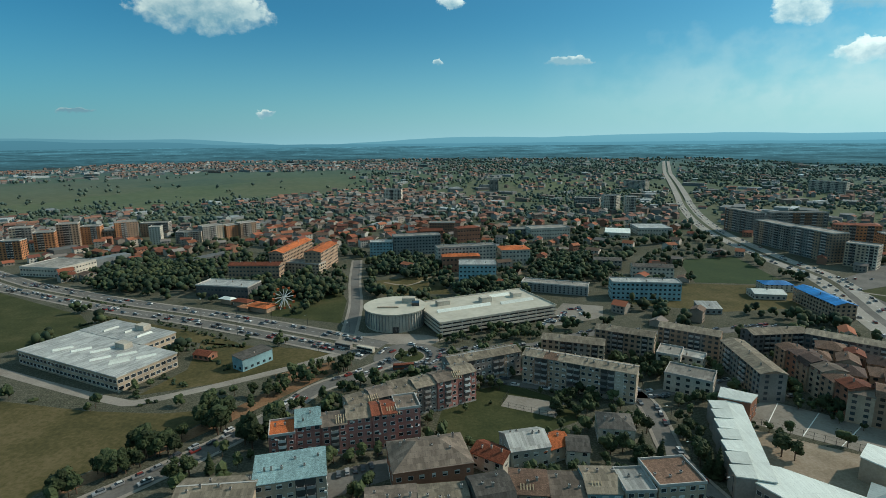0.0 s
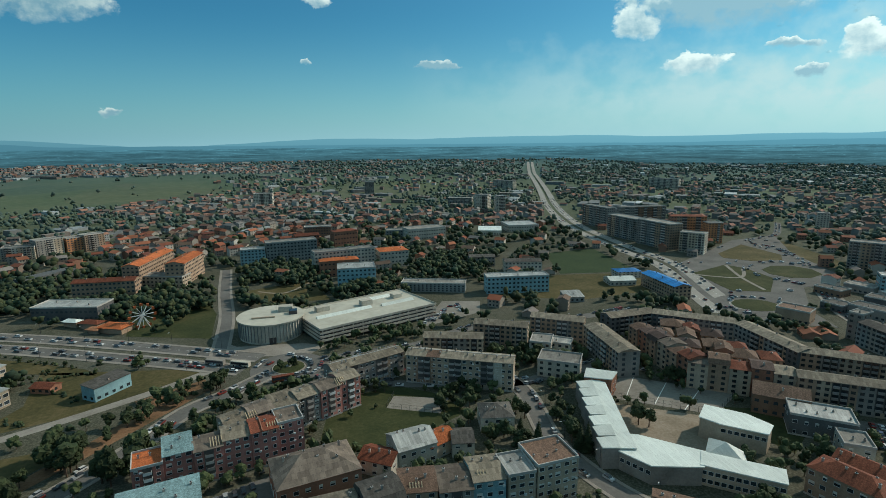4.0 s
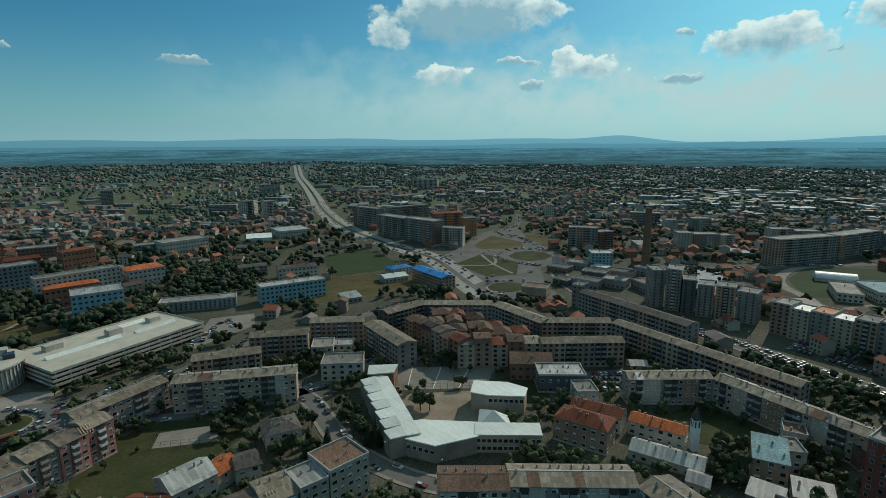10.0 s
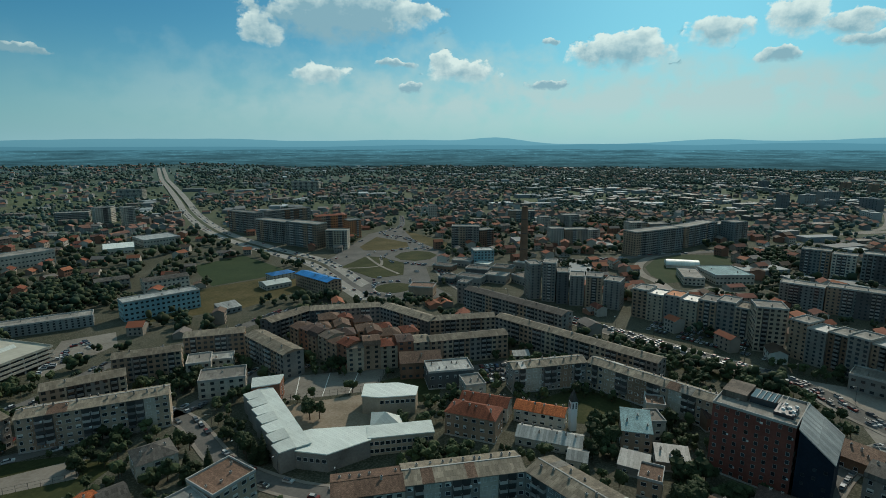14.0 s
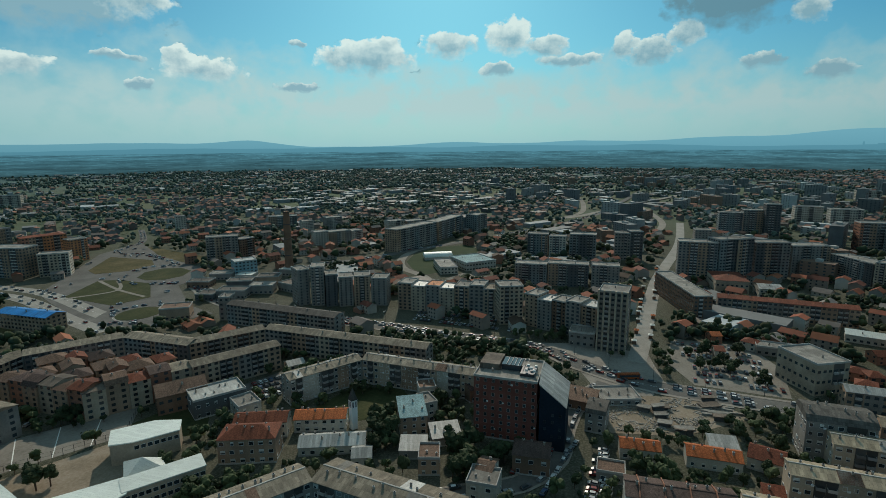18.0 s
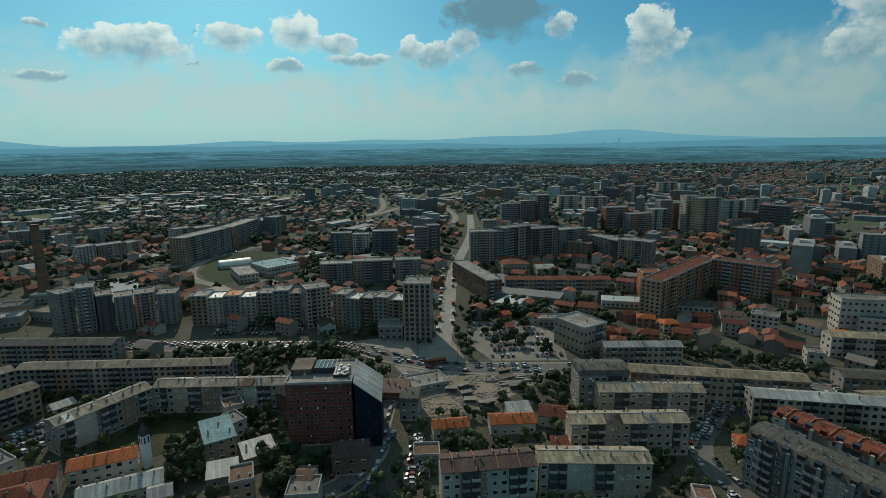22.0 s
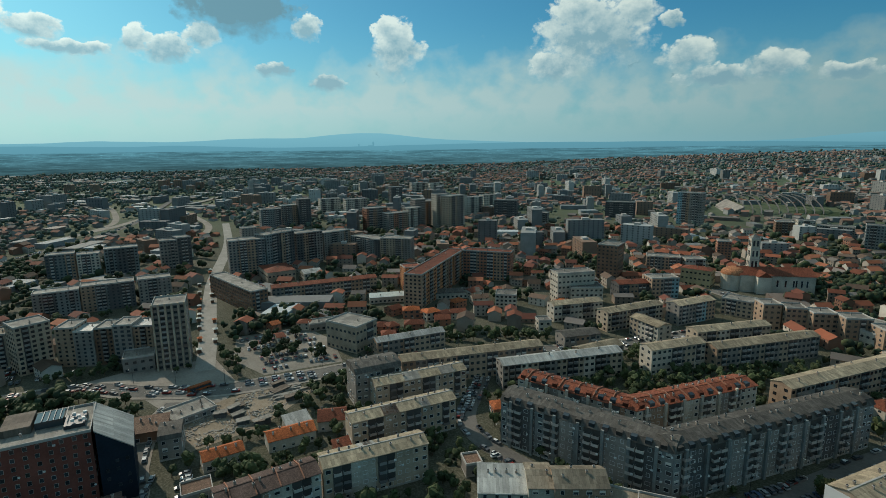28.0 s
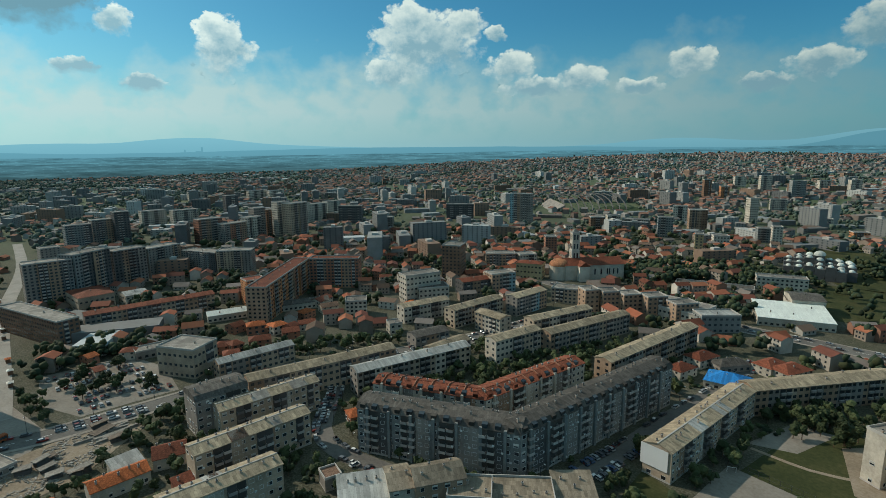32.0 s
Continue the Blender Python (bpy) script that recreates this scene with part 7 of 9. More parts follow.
part("spire", s, t, "dark pointed cap")

t = thing("chimney_stack", 455, 271, 0, 0, "tall brown heating-plant chimney", "chimney")
s = Shape()
s.ring(0, 0, 0, 4.2, 61, 3.0, "wall_brown_wall", 20)
part("shaft", s, t)
for z in (18, 34, 48, 60):
    s = Shape()
    s.ring(0, 0, z, 4.35 - z * 0.0195, z + 0.6, 4.34 - z * 0.0195, "dark_metal", 20)
    part("band", s, t)

# ---- dark blue wing of the red tower, roof structures ----
t = thing("office_wing", 211, 6, 0, 0, "dark blue glazed wing with a sloping roof", "building")
claim(211, 6, 0, 26, 12)
s = Shape()
s.solid([(199, 11.3, 0), (198, 1, 0), (222, 0, 0), (223, 11.3, 0), (199, 11.3, 27.5), (198, 1, 19), (222, 0, 19), (223, 11.3, 27.5)],
        [(0, 4, 5, 1), (1, 5, 6, 2), (2, 6, 7, 3), (3, 7, 4, 0)], "wall_blue_wall")
part("wall", s, t, m=pose(-211, -6, 0))
s = Shape()
s.solid([(198.6, 11.6, 27.6), (197.6, 0.6, 19), (222.4, -0.4, 19), (223.4, 11.6, 27.6), (198.6, 11.6, 28), (197.6, 0.6, 19.4), (222.4, -0.4, 19.4), (223.4, 11.6, 28)],
        [(4, 5, 6, 7), (0, 1, 5, 4), (1, 2, 6, 5), (2, 3, 7, 6), (3, 0, 4, 7)], "roof_light_tin")
part("roof", s, t, "pale sloping sheet roof", m=pose(-211, -6, 0))
for k in range(8):
    part("window", window_mesh(0.9, 1.1, 0, "dark_metal"), t, m=pose(-211, -6, 0) @ pose(198.4, 3 + (k % 3) * 3, 6 + 3 * (k // 2), 0, 0, -90) @ pose(0, -0.35, 0))
t = thing("roof_terrace", 213, 25, 27.3, -94, "glazed roof rooms and plant on the red tower", "roof rooms")
for px, py, l, w, h, m in ((-8, 3, 8, 12, 2.2, "glass"), (1, 2, 8, 8, 2.4, "glass"), (8.5, -2, 6, 9, 1.2, "dark_metal"), (-8, 3, 8.4, 12.4, 2.5, "roof_weathered")):
    s = Shape()
    s.box(-l / 2, l / 2, -w / 2, w / 2, 0, h, m)
    part("roof_room", s, t, m=pose(px, py, 0))
for k in range(6):
    s = Shape()
    s.box(-0.12, 0.12, -4.5, 4.5, 2.5, 2.7, "dark_metal")
    part("pergola_beam", s, t, m=pose(-1 + k * 1.7, 2, 0))
for k in range(9):
    s = Shape()
    s.box(-0.5, 0.5, -0.4, 0.4, 0, 0.9, "white_frame")
    part("air_unit", s, t, m=pose(8 + 1.6 * (k % 3), -5 + 2.4 * (k // 3), 0 if k % 2 else 1.8))

# ---- cathedral ----
t = thing("cathedral", 214, -456, 0, -132.7, "white cathedral with red roofs, copper dome and tall belfry", "cathedral")
claim(214, -456, -132.7, 66, 30)
s = Shape()
s.box(-24, 32, -8, 14, 0, 14, "wall_white")
s.v += [(-24, 3, 19), (32, 3, 19)]
s.f += [(4, 7, len(s.v) - 2), (6, 5, len(s.v) - 1)]
s.m += [0, 0]
part("nave", s, t)
s = Shape()
s.solid([(-24.6, -8.6, 14), (32.6, -8.6, 14), (32.6, 3, 19.4), (-24.6, 3, 19.4), (32.6, 14.6, 14), (-24.6, 14.6, 14)], [(0, 1, 2, 3), (3, 2, 4, 5)], "roof_rust_red")
part("roof", s, t, "red tiled roof")
s = Shape()
s.box(-13, -3, -14, 18, 0, 14, "wall_white")
part("transept", s, t)
s = Shape()
s.solid([(-13.5, -14.5, 14), (-2.5, -14.5, 14), (-8, -14.5, 18), (-13.5, 18.5, 14), (-2.5, 18.5, 14), (-8, 18.5, 18)], [(0, 2, 5, 3), (1, 4, 5, 2), (0, 1, 2), (4, 3, 5)], "roof_rust_red")
part("roof", s, t, "red tiled roof")
s = Shape()
s.ring(-26, 3, 0, 9.5, 13, 9.5, "wall_white", 24)
apse = part("apse", s, t)
s = Shape()
for k in range(5):
    a, b = k * math.pi / 10, (k + 1) * math.pi / 10
    s.ring(-26, 3, 13 + 6 * math.sin(a), 9.9 * math.cos(a), 13 + 6 * math.sin(b), 9.9 * math.cos(b) + 0.05, "roof_copper", 24)
part("dome", s, apse, "copper dome")
for k in range(7):
    for q in (0, 180):
        part("window", window_mesh(1.4, 5.5, 0), t, m=pose(4, 3, 0, 0, 0, q) @ pose(-18 + 6 * k if k > 2 else 22 - 4 * k, -11.02, 5))
tower = thing("bell_tower", 226, -452, 0, -132.7, "tall white bell tower with open arches", "tower")
for k in range(5):
    s = Shape()
    a = 4.0 - 0.16 * k
    s.box(-a, a, -a, a, k * 8.6, k * 8.6 + 8.2, "wall_white")
    stage = part("stage", s, tower)
    s = Shape()
    s.box(-a - 0.35, a + 0.35, -a - 0.35, a + 0.35, k * 8.6 + 8.2, k * 8.6 + 8.6, "concrete_trim")
    part("cornice", s, stage)
    for q in range(4):
        for px in ((-1.4, 1.4) if k > 1 else (0,)):
            part("arch_opening", shared(("arch_opening", 1), lambda s: s.box(-0.75, 0.75, -0.08, 0, 0, 4.8, "glass")), stage, m=pose(0, 0, 0, 0, 0, 90 * q) @ pose(px, -a, k * 8.6 + 1.8))
s = Shape()
s.solid([(-3.6, -3.6, 43), (3.6, -3.6, 43), (3.6, 3.6, 43), (-3.6, 3.6, 43), (0, 0, 46.5)], [(0, 1, 4), (1, 2, 4), (2, 3, 4), (3, 0, 4)], "roof_concrete")
part("cap", s, tower)

# ---- library with many domes ----
t = thing("library", 50, -600, 0, 8, "dark library of cubes topped with white domes", "library")
claim(50, -600, 8, 60, 56)
rnd = random.Random(5)
k = 0
for ix in range(-3, 4):
    for iy in range(-3, 4):
        if abs(ix) + abs(iy) > 5:
            continue
        h = 10 + 9 * math.exp(-((ix - .5) ** 2 + iy ** 2) / 5) + rnd.uniform(-2, 2)
        s = Shape()
        s.box(-3.9, 3.9, -3.9, 3.9, 0, h, "wall_dark")
        part("cube", s, t, m=pose(ix * 8, iy * 7.6, 0))
        r = rnd.choice((2.2, 2.6, 3.0)) if ix or iy else 5.0
        s = Shape()
        for j in range(4):
            a, b = j * math.pi / 8, (j + 1) * math.pi / 8
            s.ring(0, 0, h + r * 0.85 * math.sin(a), r * math.cos(a), h + r * 0.85 * math.sin(b), r * math.cos(b) + 0.03, "roof_white_roof", 14)
        part("dome", s, t, "white translucent dome", m=pose(ix * 8, iy * 7.6, 0))

# ---- stadium roof ribs ----
t = thing("stadium", 500, -1010, 0, 0, "stadium with dark curved roof ribs and green pitch", "stadium")
claim(480, -1010, 20, 170, 150)
for k in range(10):
    s = Shape()
    n = 14
    for j in range(n):
        f = j / (n - 1)
        x, y, z = -20 - 8.5 * k + 95 * f ** 1.3, 95 - 12 * k - 110 * f, 2 + 22 * math.sin(f * 1.9)
        s.v += [(x, y, z), (x + 2.4, y - 1.5, z), (x, y, z - 1.6), (x + 2.4, y - 1.5, z - 1.6)]
    for j in range(n - 1):
        a, b = 4 * j, 4 * j + 4
        s.f += [(a, a + 1, b + 1, b), (a + 1, a + 3, b + 3, b + 1), (a + 2, a, b, b + 2), (a + 3, a + 2, b + 2, b + 3)]
        s.m += [0] * 4
    s.mats = ["wall_dark"]
    part("roof_rib", s, t)
s = Shape()
s.box(-130, -40, -70, -10, 0, 0.3, "pitch_green")
part("pitch", s, t)
s = Shape()
s.solid([(-20, 95, 0), (75, -15, 0), (90, 0, 0), (0, 110, 0), (75, -15, 14), (-20, 95, 14)], [(0, 1, 4, 5), (1, 2, 4), (2, 3, 5, 4), (3, 0, 5)], "wall_grey")
part("stand", s, t)

# ---- funfair ----
t = thing("ferris_wheel", -118, 377, 0, 30, "small white ferris wheel at a funfair", "ferris wheel")
for k in range(12):
    a = 2 * math.pi * k / 12
    s = shared("spoke", lambda q: q.box(-0.12, 0.12, -0.5, 0.5, 0, 7.6, "white_frame"))
    part("spoke", s, t, m=pose(0, 0, 9, 0, math.degrees(a), 0))
    s = shared("gondola", lambda q: q.box(-0.8, 0.8, -0.8, 0.8, -1.4, 0.2, "roof_orange"))
    part("gondola", s, t, m=pose(7.8 * math.sin(a), 0, 9 + 7.8 * math.cos(a)))
for q in (-1, 1):
    s = Shape()
    s.solid([(-4, q * 1.6, 0), (-3.5, q * 1.6, 0), (0.25, q * .8, 9), (-0.25, q * .8, 9), (4, q * 1.6, 0), (3.5, q * 1.6, 0)], [(0, 1, 2, 3), (5, 4, 2, 3)], "white_frame")
    part("support", s, t)
for x, y, l, w, h, m in ((-134, 374, 20, 12, 4, "roof_orange"), (-152, 386, 16, 8, 4, "roof_dark_red"), (-166, 392, 12, 6, 4, "roof_white_roof"), (-146, 374, 10, 6, 3, "roof_copper")):
    t = thing("funfair_stall", x, y, 0, -24, "covered funfair ride with a coloured roof", "stall", "stalls of the funfair")
    claim(x, y, -24, l, w)
    s = Shape()
    s.box(-l / 2 + 1, l / 2 - 1, -w / 2 + 1, w / 2 - 1, 0, h, "wall_tan")
    part("booth", s, t)
    part("canopy", roof_shape("hip", l, w, h, 1.6, m), t)


# ---- rubble of the building site ----
rnd = random.Random(21)
s = Shape()
for k in range(4200):
    x, y = rnd.uniform(216, 266), rnd.uniform(-78, -8)
    if not inside(x, y, [(240, -12), (254, -36), (262, -68), (244, -76), (224, -47), (220, -20)]):
        continue
    if noise.noise((x / 7, y / 7, 4)) < rnd.uniform(-0.25, 0.15):
        continue
    l, w, h = rnd.choice((0.3, 0.5, 0.8, 1.6)) * rnd.uniform(0.7, 1.3), rnd.uniform(0.2, 0.6), rnd.uniform(0.08, 0.35)
    s.turned(x, y, rnd.uniform(0, 3.1), -l / 2, l / 2, -w / 2, w / 2, 0.0, h + 0.7 * abs(noise.noise((x / 5, y / 5, 0))), "rubble")
tagged(new("rubble", s.data("rubble")), "heaps of pale broken concrete and timber", "rubble", kind="stuff")
for k in range(14):
    t = thing("plank_stack", 246 + rnd.uniform(-3, 9), -58 - k * 0.9 + rnd.uniform(-6, 6), 0.05, rnd.uniform(-100, -80), "stack of pale formwork planks", "planks", "planks on the building site")
    for j in range(3):
        part("plank", shared("plank", lambda q: q.box(-4.5, 4.5, -0.45, 0.45, 0, 0.3, "rubble")), t, m=pose(rnd.uniform(-.5, .5), 0, 0.32 * j))


for k in range(16):
    x, y = rnd.uniform(224, 260), rnd.uniform(-72, -14)
    if not inside(x, y, [(240, -12), (254, -36), (262, -68), (244, -76), (224, -47), (220, -20)]):
        continue
    t = thing("broken_slab", x, y, 0.05, rnd.uniform(-115, -75), "fallen concrete roof slab on broken walls", "slab", "slabs on the building site")
    l, w, h = rnd.uniform(5, 11), rnd.uniform(3, 5.5), rnd.uniform(0.9, 2.6)
    q = Shape()
    q.solid([(-l / 2, -w / 2, h), (l / 2, -w / 2, h + 0.5), (l / 2, w / 2, h + 0.3), (-l / 2, w / 2, h - 0.3), (-l / 2, -w / 2, h + 0.35), (l / 2, -w / 2, h + 0.85), (l / 2, w / 2, h + 0.65), (-l / 2, w / 2, h + 0.05)],
            [(4, 5, 6, 7), (3, 2, 1, 0), (0, 1, 5, 4), (1, 2, 6, 5), (2, 3, 7, 6), (3, 0, 4, 7)], "roof_weathered" if k % 3 else "roof_concrete")
    part("slab", q, t)
    q = Shape()
    q.box(-l / 2 + 0.6, l / 2 - 0.6, -w / 2 + 0.5, w / 2 - 0.5, 0, h - 0.25, "wall_dark")
    part("wall_stub", q, t)


# white painted gable on the bent block
t = thing("gable_mural", 57.5, -184.2, 0, 80.7, "pale painted gable wall with a blue-green shadow pattern", "wall painting")
s = Shape()
s.box(-5.3, 5.3, -0.05, 0.0, 4.2, 12.4, "white_frame")
part("painted_wall", s, t, m=pose(0, 0, 0, 0, 0, 90))


# ---- occupied ground ----
TAKEN = set()
CELL = 4.0


def take(x, y, c, s, hl, hw, gap):
    a, b = hl + gap, hw + gap
    na, nb = max(1, int(2 * a / 3)), max(1, int(2 * b / 3))
    for i in range(na + 1):
        for j in range(nb + 1):
            p, q = -a + 2 * a * i / na, -b + 2 * b * j / nb
            TAKEN.add((int((x + c * p - s * q) // CELL), int((y + s * p + c * q) // CELL)))


for fx, fy, c, s, hl, hw in FOOT:
    take(fx, fy, c, s, hl, hw, 2.0)
BARE = set()
for polys, cells in ((TREELESS, BARE),):
    for poly in polys:
        xs, ys = [p[0] for p in poly], [p[1] for p in poly]
        for i in range(int(min(xs) // CELL), int(max(xs) // CELL) + 1):
            for j in range(int(min(ys) // CELL), int(max(ys) // CELL) + 1):
                if inside((i + .5) * CELL, (j + .5) * CELL, poly):
                    cells.add((i, j))
YARD = set()
for poly in OPEN:
    xs, ys = [p[0] for p in poly], [p[1] for p in poly]
    for i in range(int(min(xs) // CELL), int(max(xs) // CELL) + 1):
        for j in range(int(min(ys) // CELL), int(max(ys) // CELL) + 1):
            if inside((i + .5) * CELL, (j + .5) * CELL, poly):
                YARD.add((i, j))


def cell(x, y):
    return int(x // CELL), int(y // CELL)


# ---- trees ----
def blob(s, cx, cy, cz, rx, rz, mat, rnd, fine=False):
    """A lumpy crown piece from a jittered icosahedron or icosphere."""
    if not fine:
        g = 1.618
        base = [(-1, g, 0), (1, g, 0), (-1, -g, 0), (1, -g, 0), (0, -1, g), (0, 1, g), (0, -1, -g), (0, 1, -g), (g, 0, -1), (g, 0, 1), (-g, 0, -1), (-g, 0, 1)]
        faces = [(0, 11, 5), (0, 5, 1), (0, 1, 7), (0, 7, 10), (0, 10, 11), (1, 5, 9), (5, 11, 4), (11, 10, 2), (10, 7, 6), (7, 1, 8), (3, 9, 4), (3, 4, 2), (3, 2, 6), (3, 6, 8), (3, 8, 9), (4, 9, 5), (2, 4, 11), (6, 2, 10), (8, 6, 7), (9, 8, 1)]
        pts = []
        for x, y, z in base:
            k = rnd.uniform(0.62, 1.2) / 1.902
            pts.append((cx + x * k * rx, cy + y * k * rx, cz + z * k * rz))
        s.solid(pts, faces, mat)
        return
    bm = bmesh.new()
    bmesh.ops.create_icosphere(bm, subdivisions=2, radius=1)
    o = rnd.uniform(0, 50)
    pts = []
    for v in bm.verts:
        p = v.co
        k = 0.9 + 0.45 * noise.noise(p * 1.6 + Vector((o, 0, 0))) + 0.3 * noise.noise(p * 4 + Vector((0, o, 0)))
        pts.append((cx + p.x * k * rx, cy + p.y * k * rx, cz + p.z * k * rz))
    s.solid(pts, [tuple(v.index for v in f.verts) for f in bm.faces], mat)
    bm.free()


def leaf_cards(s, spheres, n, size, mat, rnd):
    for k in range(n):
        cx, cy, cz, r, rz = rnd.choice(spheres)
        d = Vector((rnd.gauss(0, 1), rnd.gauss(0, 1), rnd.gauss(0, 1))).normalized()
        p = Vector((cx + d.x * r * rnd.uniform(0.8, 1.18), cy + d.y * r * rnd.uniform(0.8, 1.18), cz + d.z * rz * rnd.uniform(0.8, 1.18)))
        a = Vector((rnd.gauss(0, 1), rnd.gauss(0, 1), rnd.gauss(0, 1))).normalized() * size * rnd.uniform(0.6, 1.3)
        b = a.cross(d + Vector((0, 0, 0.3))).normalized() * size * rnd.uniform(0.4, 0.9)
        s.face([p - a, p + b, p + a, p - b], mat)


def tree_kind(seed, kind):
    rnd = random.Random(seed)
    trunk, crown = Shape(), Shape()
    if kind == "broad":
        h = rnd.uniform(6.5, 9.5)
        trunk.ring(0, 0, -0.2, 0.26, h * 0.5, 0.15, "bark", 7)
        for k in range(5):
            a = k * 1.26 + rnd.uniform(-.3, .3)
            x, y = math.cos(a) * h * 0.2, math.sin(a) * h * 0.2
            trunk.solid([(-.07, -.07, h * .32), (.07, -.07, h * .32), (0, .08, h * .32), (x - .04, y, h * .62), (x + .04, y, h * .62), (x, y + .05, h * .64)], [(0, 1, 4, 3), (1, 2, 5, 4), (2, 0, 3, 5)], "bark")
        balls = [(0, 0, h * 0.66, h * 0.27, h * 0.27)]
        for k in range(8):
            a, z = rnd.uniform(0, 6.28), rnd.uniform(0.42, 0.88)
            d = h * rnd.uniform(0.10, 0.27) * (1.15 - abs(z - 0.6))
            r = h * rnd.uniform(0.11, 0.19)
            balls.append((math.cos(a) * d, math.sin(a) * d, h * z, r, r * 0.9))
        for cx, cy, cz, r, rz in balls:
            blob(crown, cx, cy, cz, r, rz, "leaves" if rnd.random() < .6 else "leaves_dark", rnd, True)
        leaf_cards(crown, balls, 420, 0.36, "leaves", rnd)
    elif kind == "conifer":
        h = rnd.uniform(8, 11.5)
        trunk.ring(0, 0, -0.2, 0.22, h * 0.9, 0.04, "bark", 6)
        tiers = []
        for k in range(11):
            f = k / 10
            z, r = h * (0.12 + 0.86 * f), h * 0.24 * (1 - f) ** 0.85 + 0.15
            n = 9
            for j in range(n):
                a = 2 * math.pi * (j + (k % 2) * .5) / n + rnd.uniform(-.15, .15)
                q = r * rnd.uniform(0.75, 1.15)
                tip = Vector((math.cos(a) * q, math.sin(a) * q, z - 0.22 * q))
                w = Vector((-math.sin(a), math.cos(a), 0)) * q * 0.36
                root = Vector((0, 0, z + 0.35))
                mid = root.lerp(tip, 0.6)
                crown.face([root, mid - w, tip, mid + w], "leaves_dark")
                crown.face([root - Vector((0, 0, .7)), mid + w - Vector((0, 0, .45)), tip, mid - w - Vector((0, 0, .45))], "leaves_dark")
        blob(crown, 0, 0, h * 0.4, h * 0.13, h * 0.34, "leaves_dark", rnd, True)
    else:
        h = rnd.uniform(11, 15)
        trunk.ring(0, 0, -0.2, 0.25, h * 0.5, 0.12, "bark", 6)
        balls = [(rnd.uniform(-.3, .3), rnd.uniform(-.3, .3), h * (0.18 + 0.15 * k), h * (0.10 - 0.011 * abs(k - 2)), h * 0.13) for k in range(6)]
        for cx, cy, cz, r, rz in balls:
            blob(crown, cx, cy, cz, r, rz, "leaves", rnd, True)
        leaf_cards(crown, balls, 300, 0.4, "leaves", rnd)
    return trunk.data("trunk"), crown.data("crown")


TREES = [tree_kind(k, "broad") for k in range(6)] + [tree_kind(20 + k, "conifer") for k in range(2)] + [tree_kind(40, "poplar")]
TREE_WORDS = ["leafy green street tree with a rounded uneven crown"] * 6 + ["dark green conifer with drooping branches"] * 2 + ["tall slender poplar"]
N_TREES = [0]


def tree(x, y, kind, size):
    N_TREES[0] += 1
    rnd = random.Random(int(x * 31 + y * 17))
    ob = new("tree", TREES[kind][0])
    ob.matrix_basis = pose(x, y, 0, 0, 0, rnd.uniform(0, 360)) @ Matrix.Diagonal((size, size, size * rnd.uniform(0.9, 1.15), 1))
    tagged(ob, TREE_WORDS[kind], "tree", "trees of the quarter")
    part("crown", TREES[kind][1], ob)


rnd = random.Random(77)
far_trees, outer_trees, shrubs = Shape(), Shape(), Shape()


def small_tree(x, y, size, lumps, z=0.0):
    h = size * rnd.uniform(0.8, 1.25)
    if lumps == 3:
        for k in range(5):
            blob(far_trees, x + rnd.uniform(-.3, .3) * h, y + rnd.uniform(-.3, .3) * h, z + h * rnd.uniform(0.3, 0.78), h * rnd.uniform(0.17, 0.30), h * rnd.uniform(0.17, 0.29), "far_leaves", rnd)
        return
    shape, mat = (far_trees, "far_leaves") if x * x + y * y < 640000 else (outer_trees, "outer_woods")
    for k in range(lumps):
        o = 0.32 * h if lumps > 1 else 0
        blob(shape, x + rnd.uniform(-o, o), y + rnd.uniform(-o, o), z + h * rnd.uniform(0.42, 0.68), h * rnd.uniform(0.3, 0.44), h * rnd.uniform(0.3, 0.42), mat, rnd)


material("far_leaves", (0.040, 0.052, 0.022), 0.85, 0.4, 0.4, 0.5, 0.0, island=True, tint=[(0.040, 0.054, 0.026), (0.030, 0.044, 0.025), (0.052, 0.061, 0.028), (0.026, 0.040, 0.024)])

garden = Shape()


def bushy(x, y, h):
    balls = []
    for k in range(6):
        r = h * rnd.uniform(0.15, 0.25)
        balls.append((x + rnd.uniform(-.2, .2) * h, y + rnd.uniform(-.2, .2) * h, h * rnd.uniform(0.35, 0.72), r, r))
    m = "leaves" if rnd.random() < .6 else "leaves_dark"
    for b in balls:
        blob(garden, *b, m, rnd)
    leaf_cards(garden, balls, 75, 0.38, m, rnd)
    garden.ring(x, y, 0, 0.16, h * .5, 0.1, "bark", 5)


# groves seen from above: x, y, radius, number, kind (0 broad, 6 conifer, 8 poplar), size
GROVES_NORTH = ((300, -80, 14, 10, 0, 0.9), (284, -96, 8, 6, 0, 0.8), (322, -70, 8, 6, 0, 0.9), (330, -88, 10, 5, 0, 0.9), (-104, 212, 7, 6, 0, 1.45), (-91, 204, 6, 5, 0, 1.4), (-118, 187, 7, 6, 0, 1.1), (-124, 178, 6, 5, 0, 1.1), (-82, 240, 5, 4, 0, 1.0), (-112, 199, 6, 4, 0, 0.8), (97, 170, 5, 6, 6, 1.2), (104, 160, 6, 8, 6, 1.2), (122, 152, 7, 7, 6, 1.1), (97, 182, 4, 4, 0, 1.0))
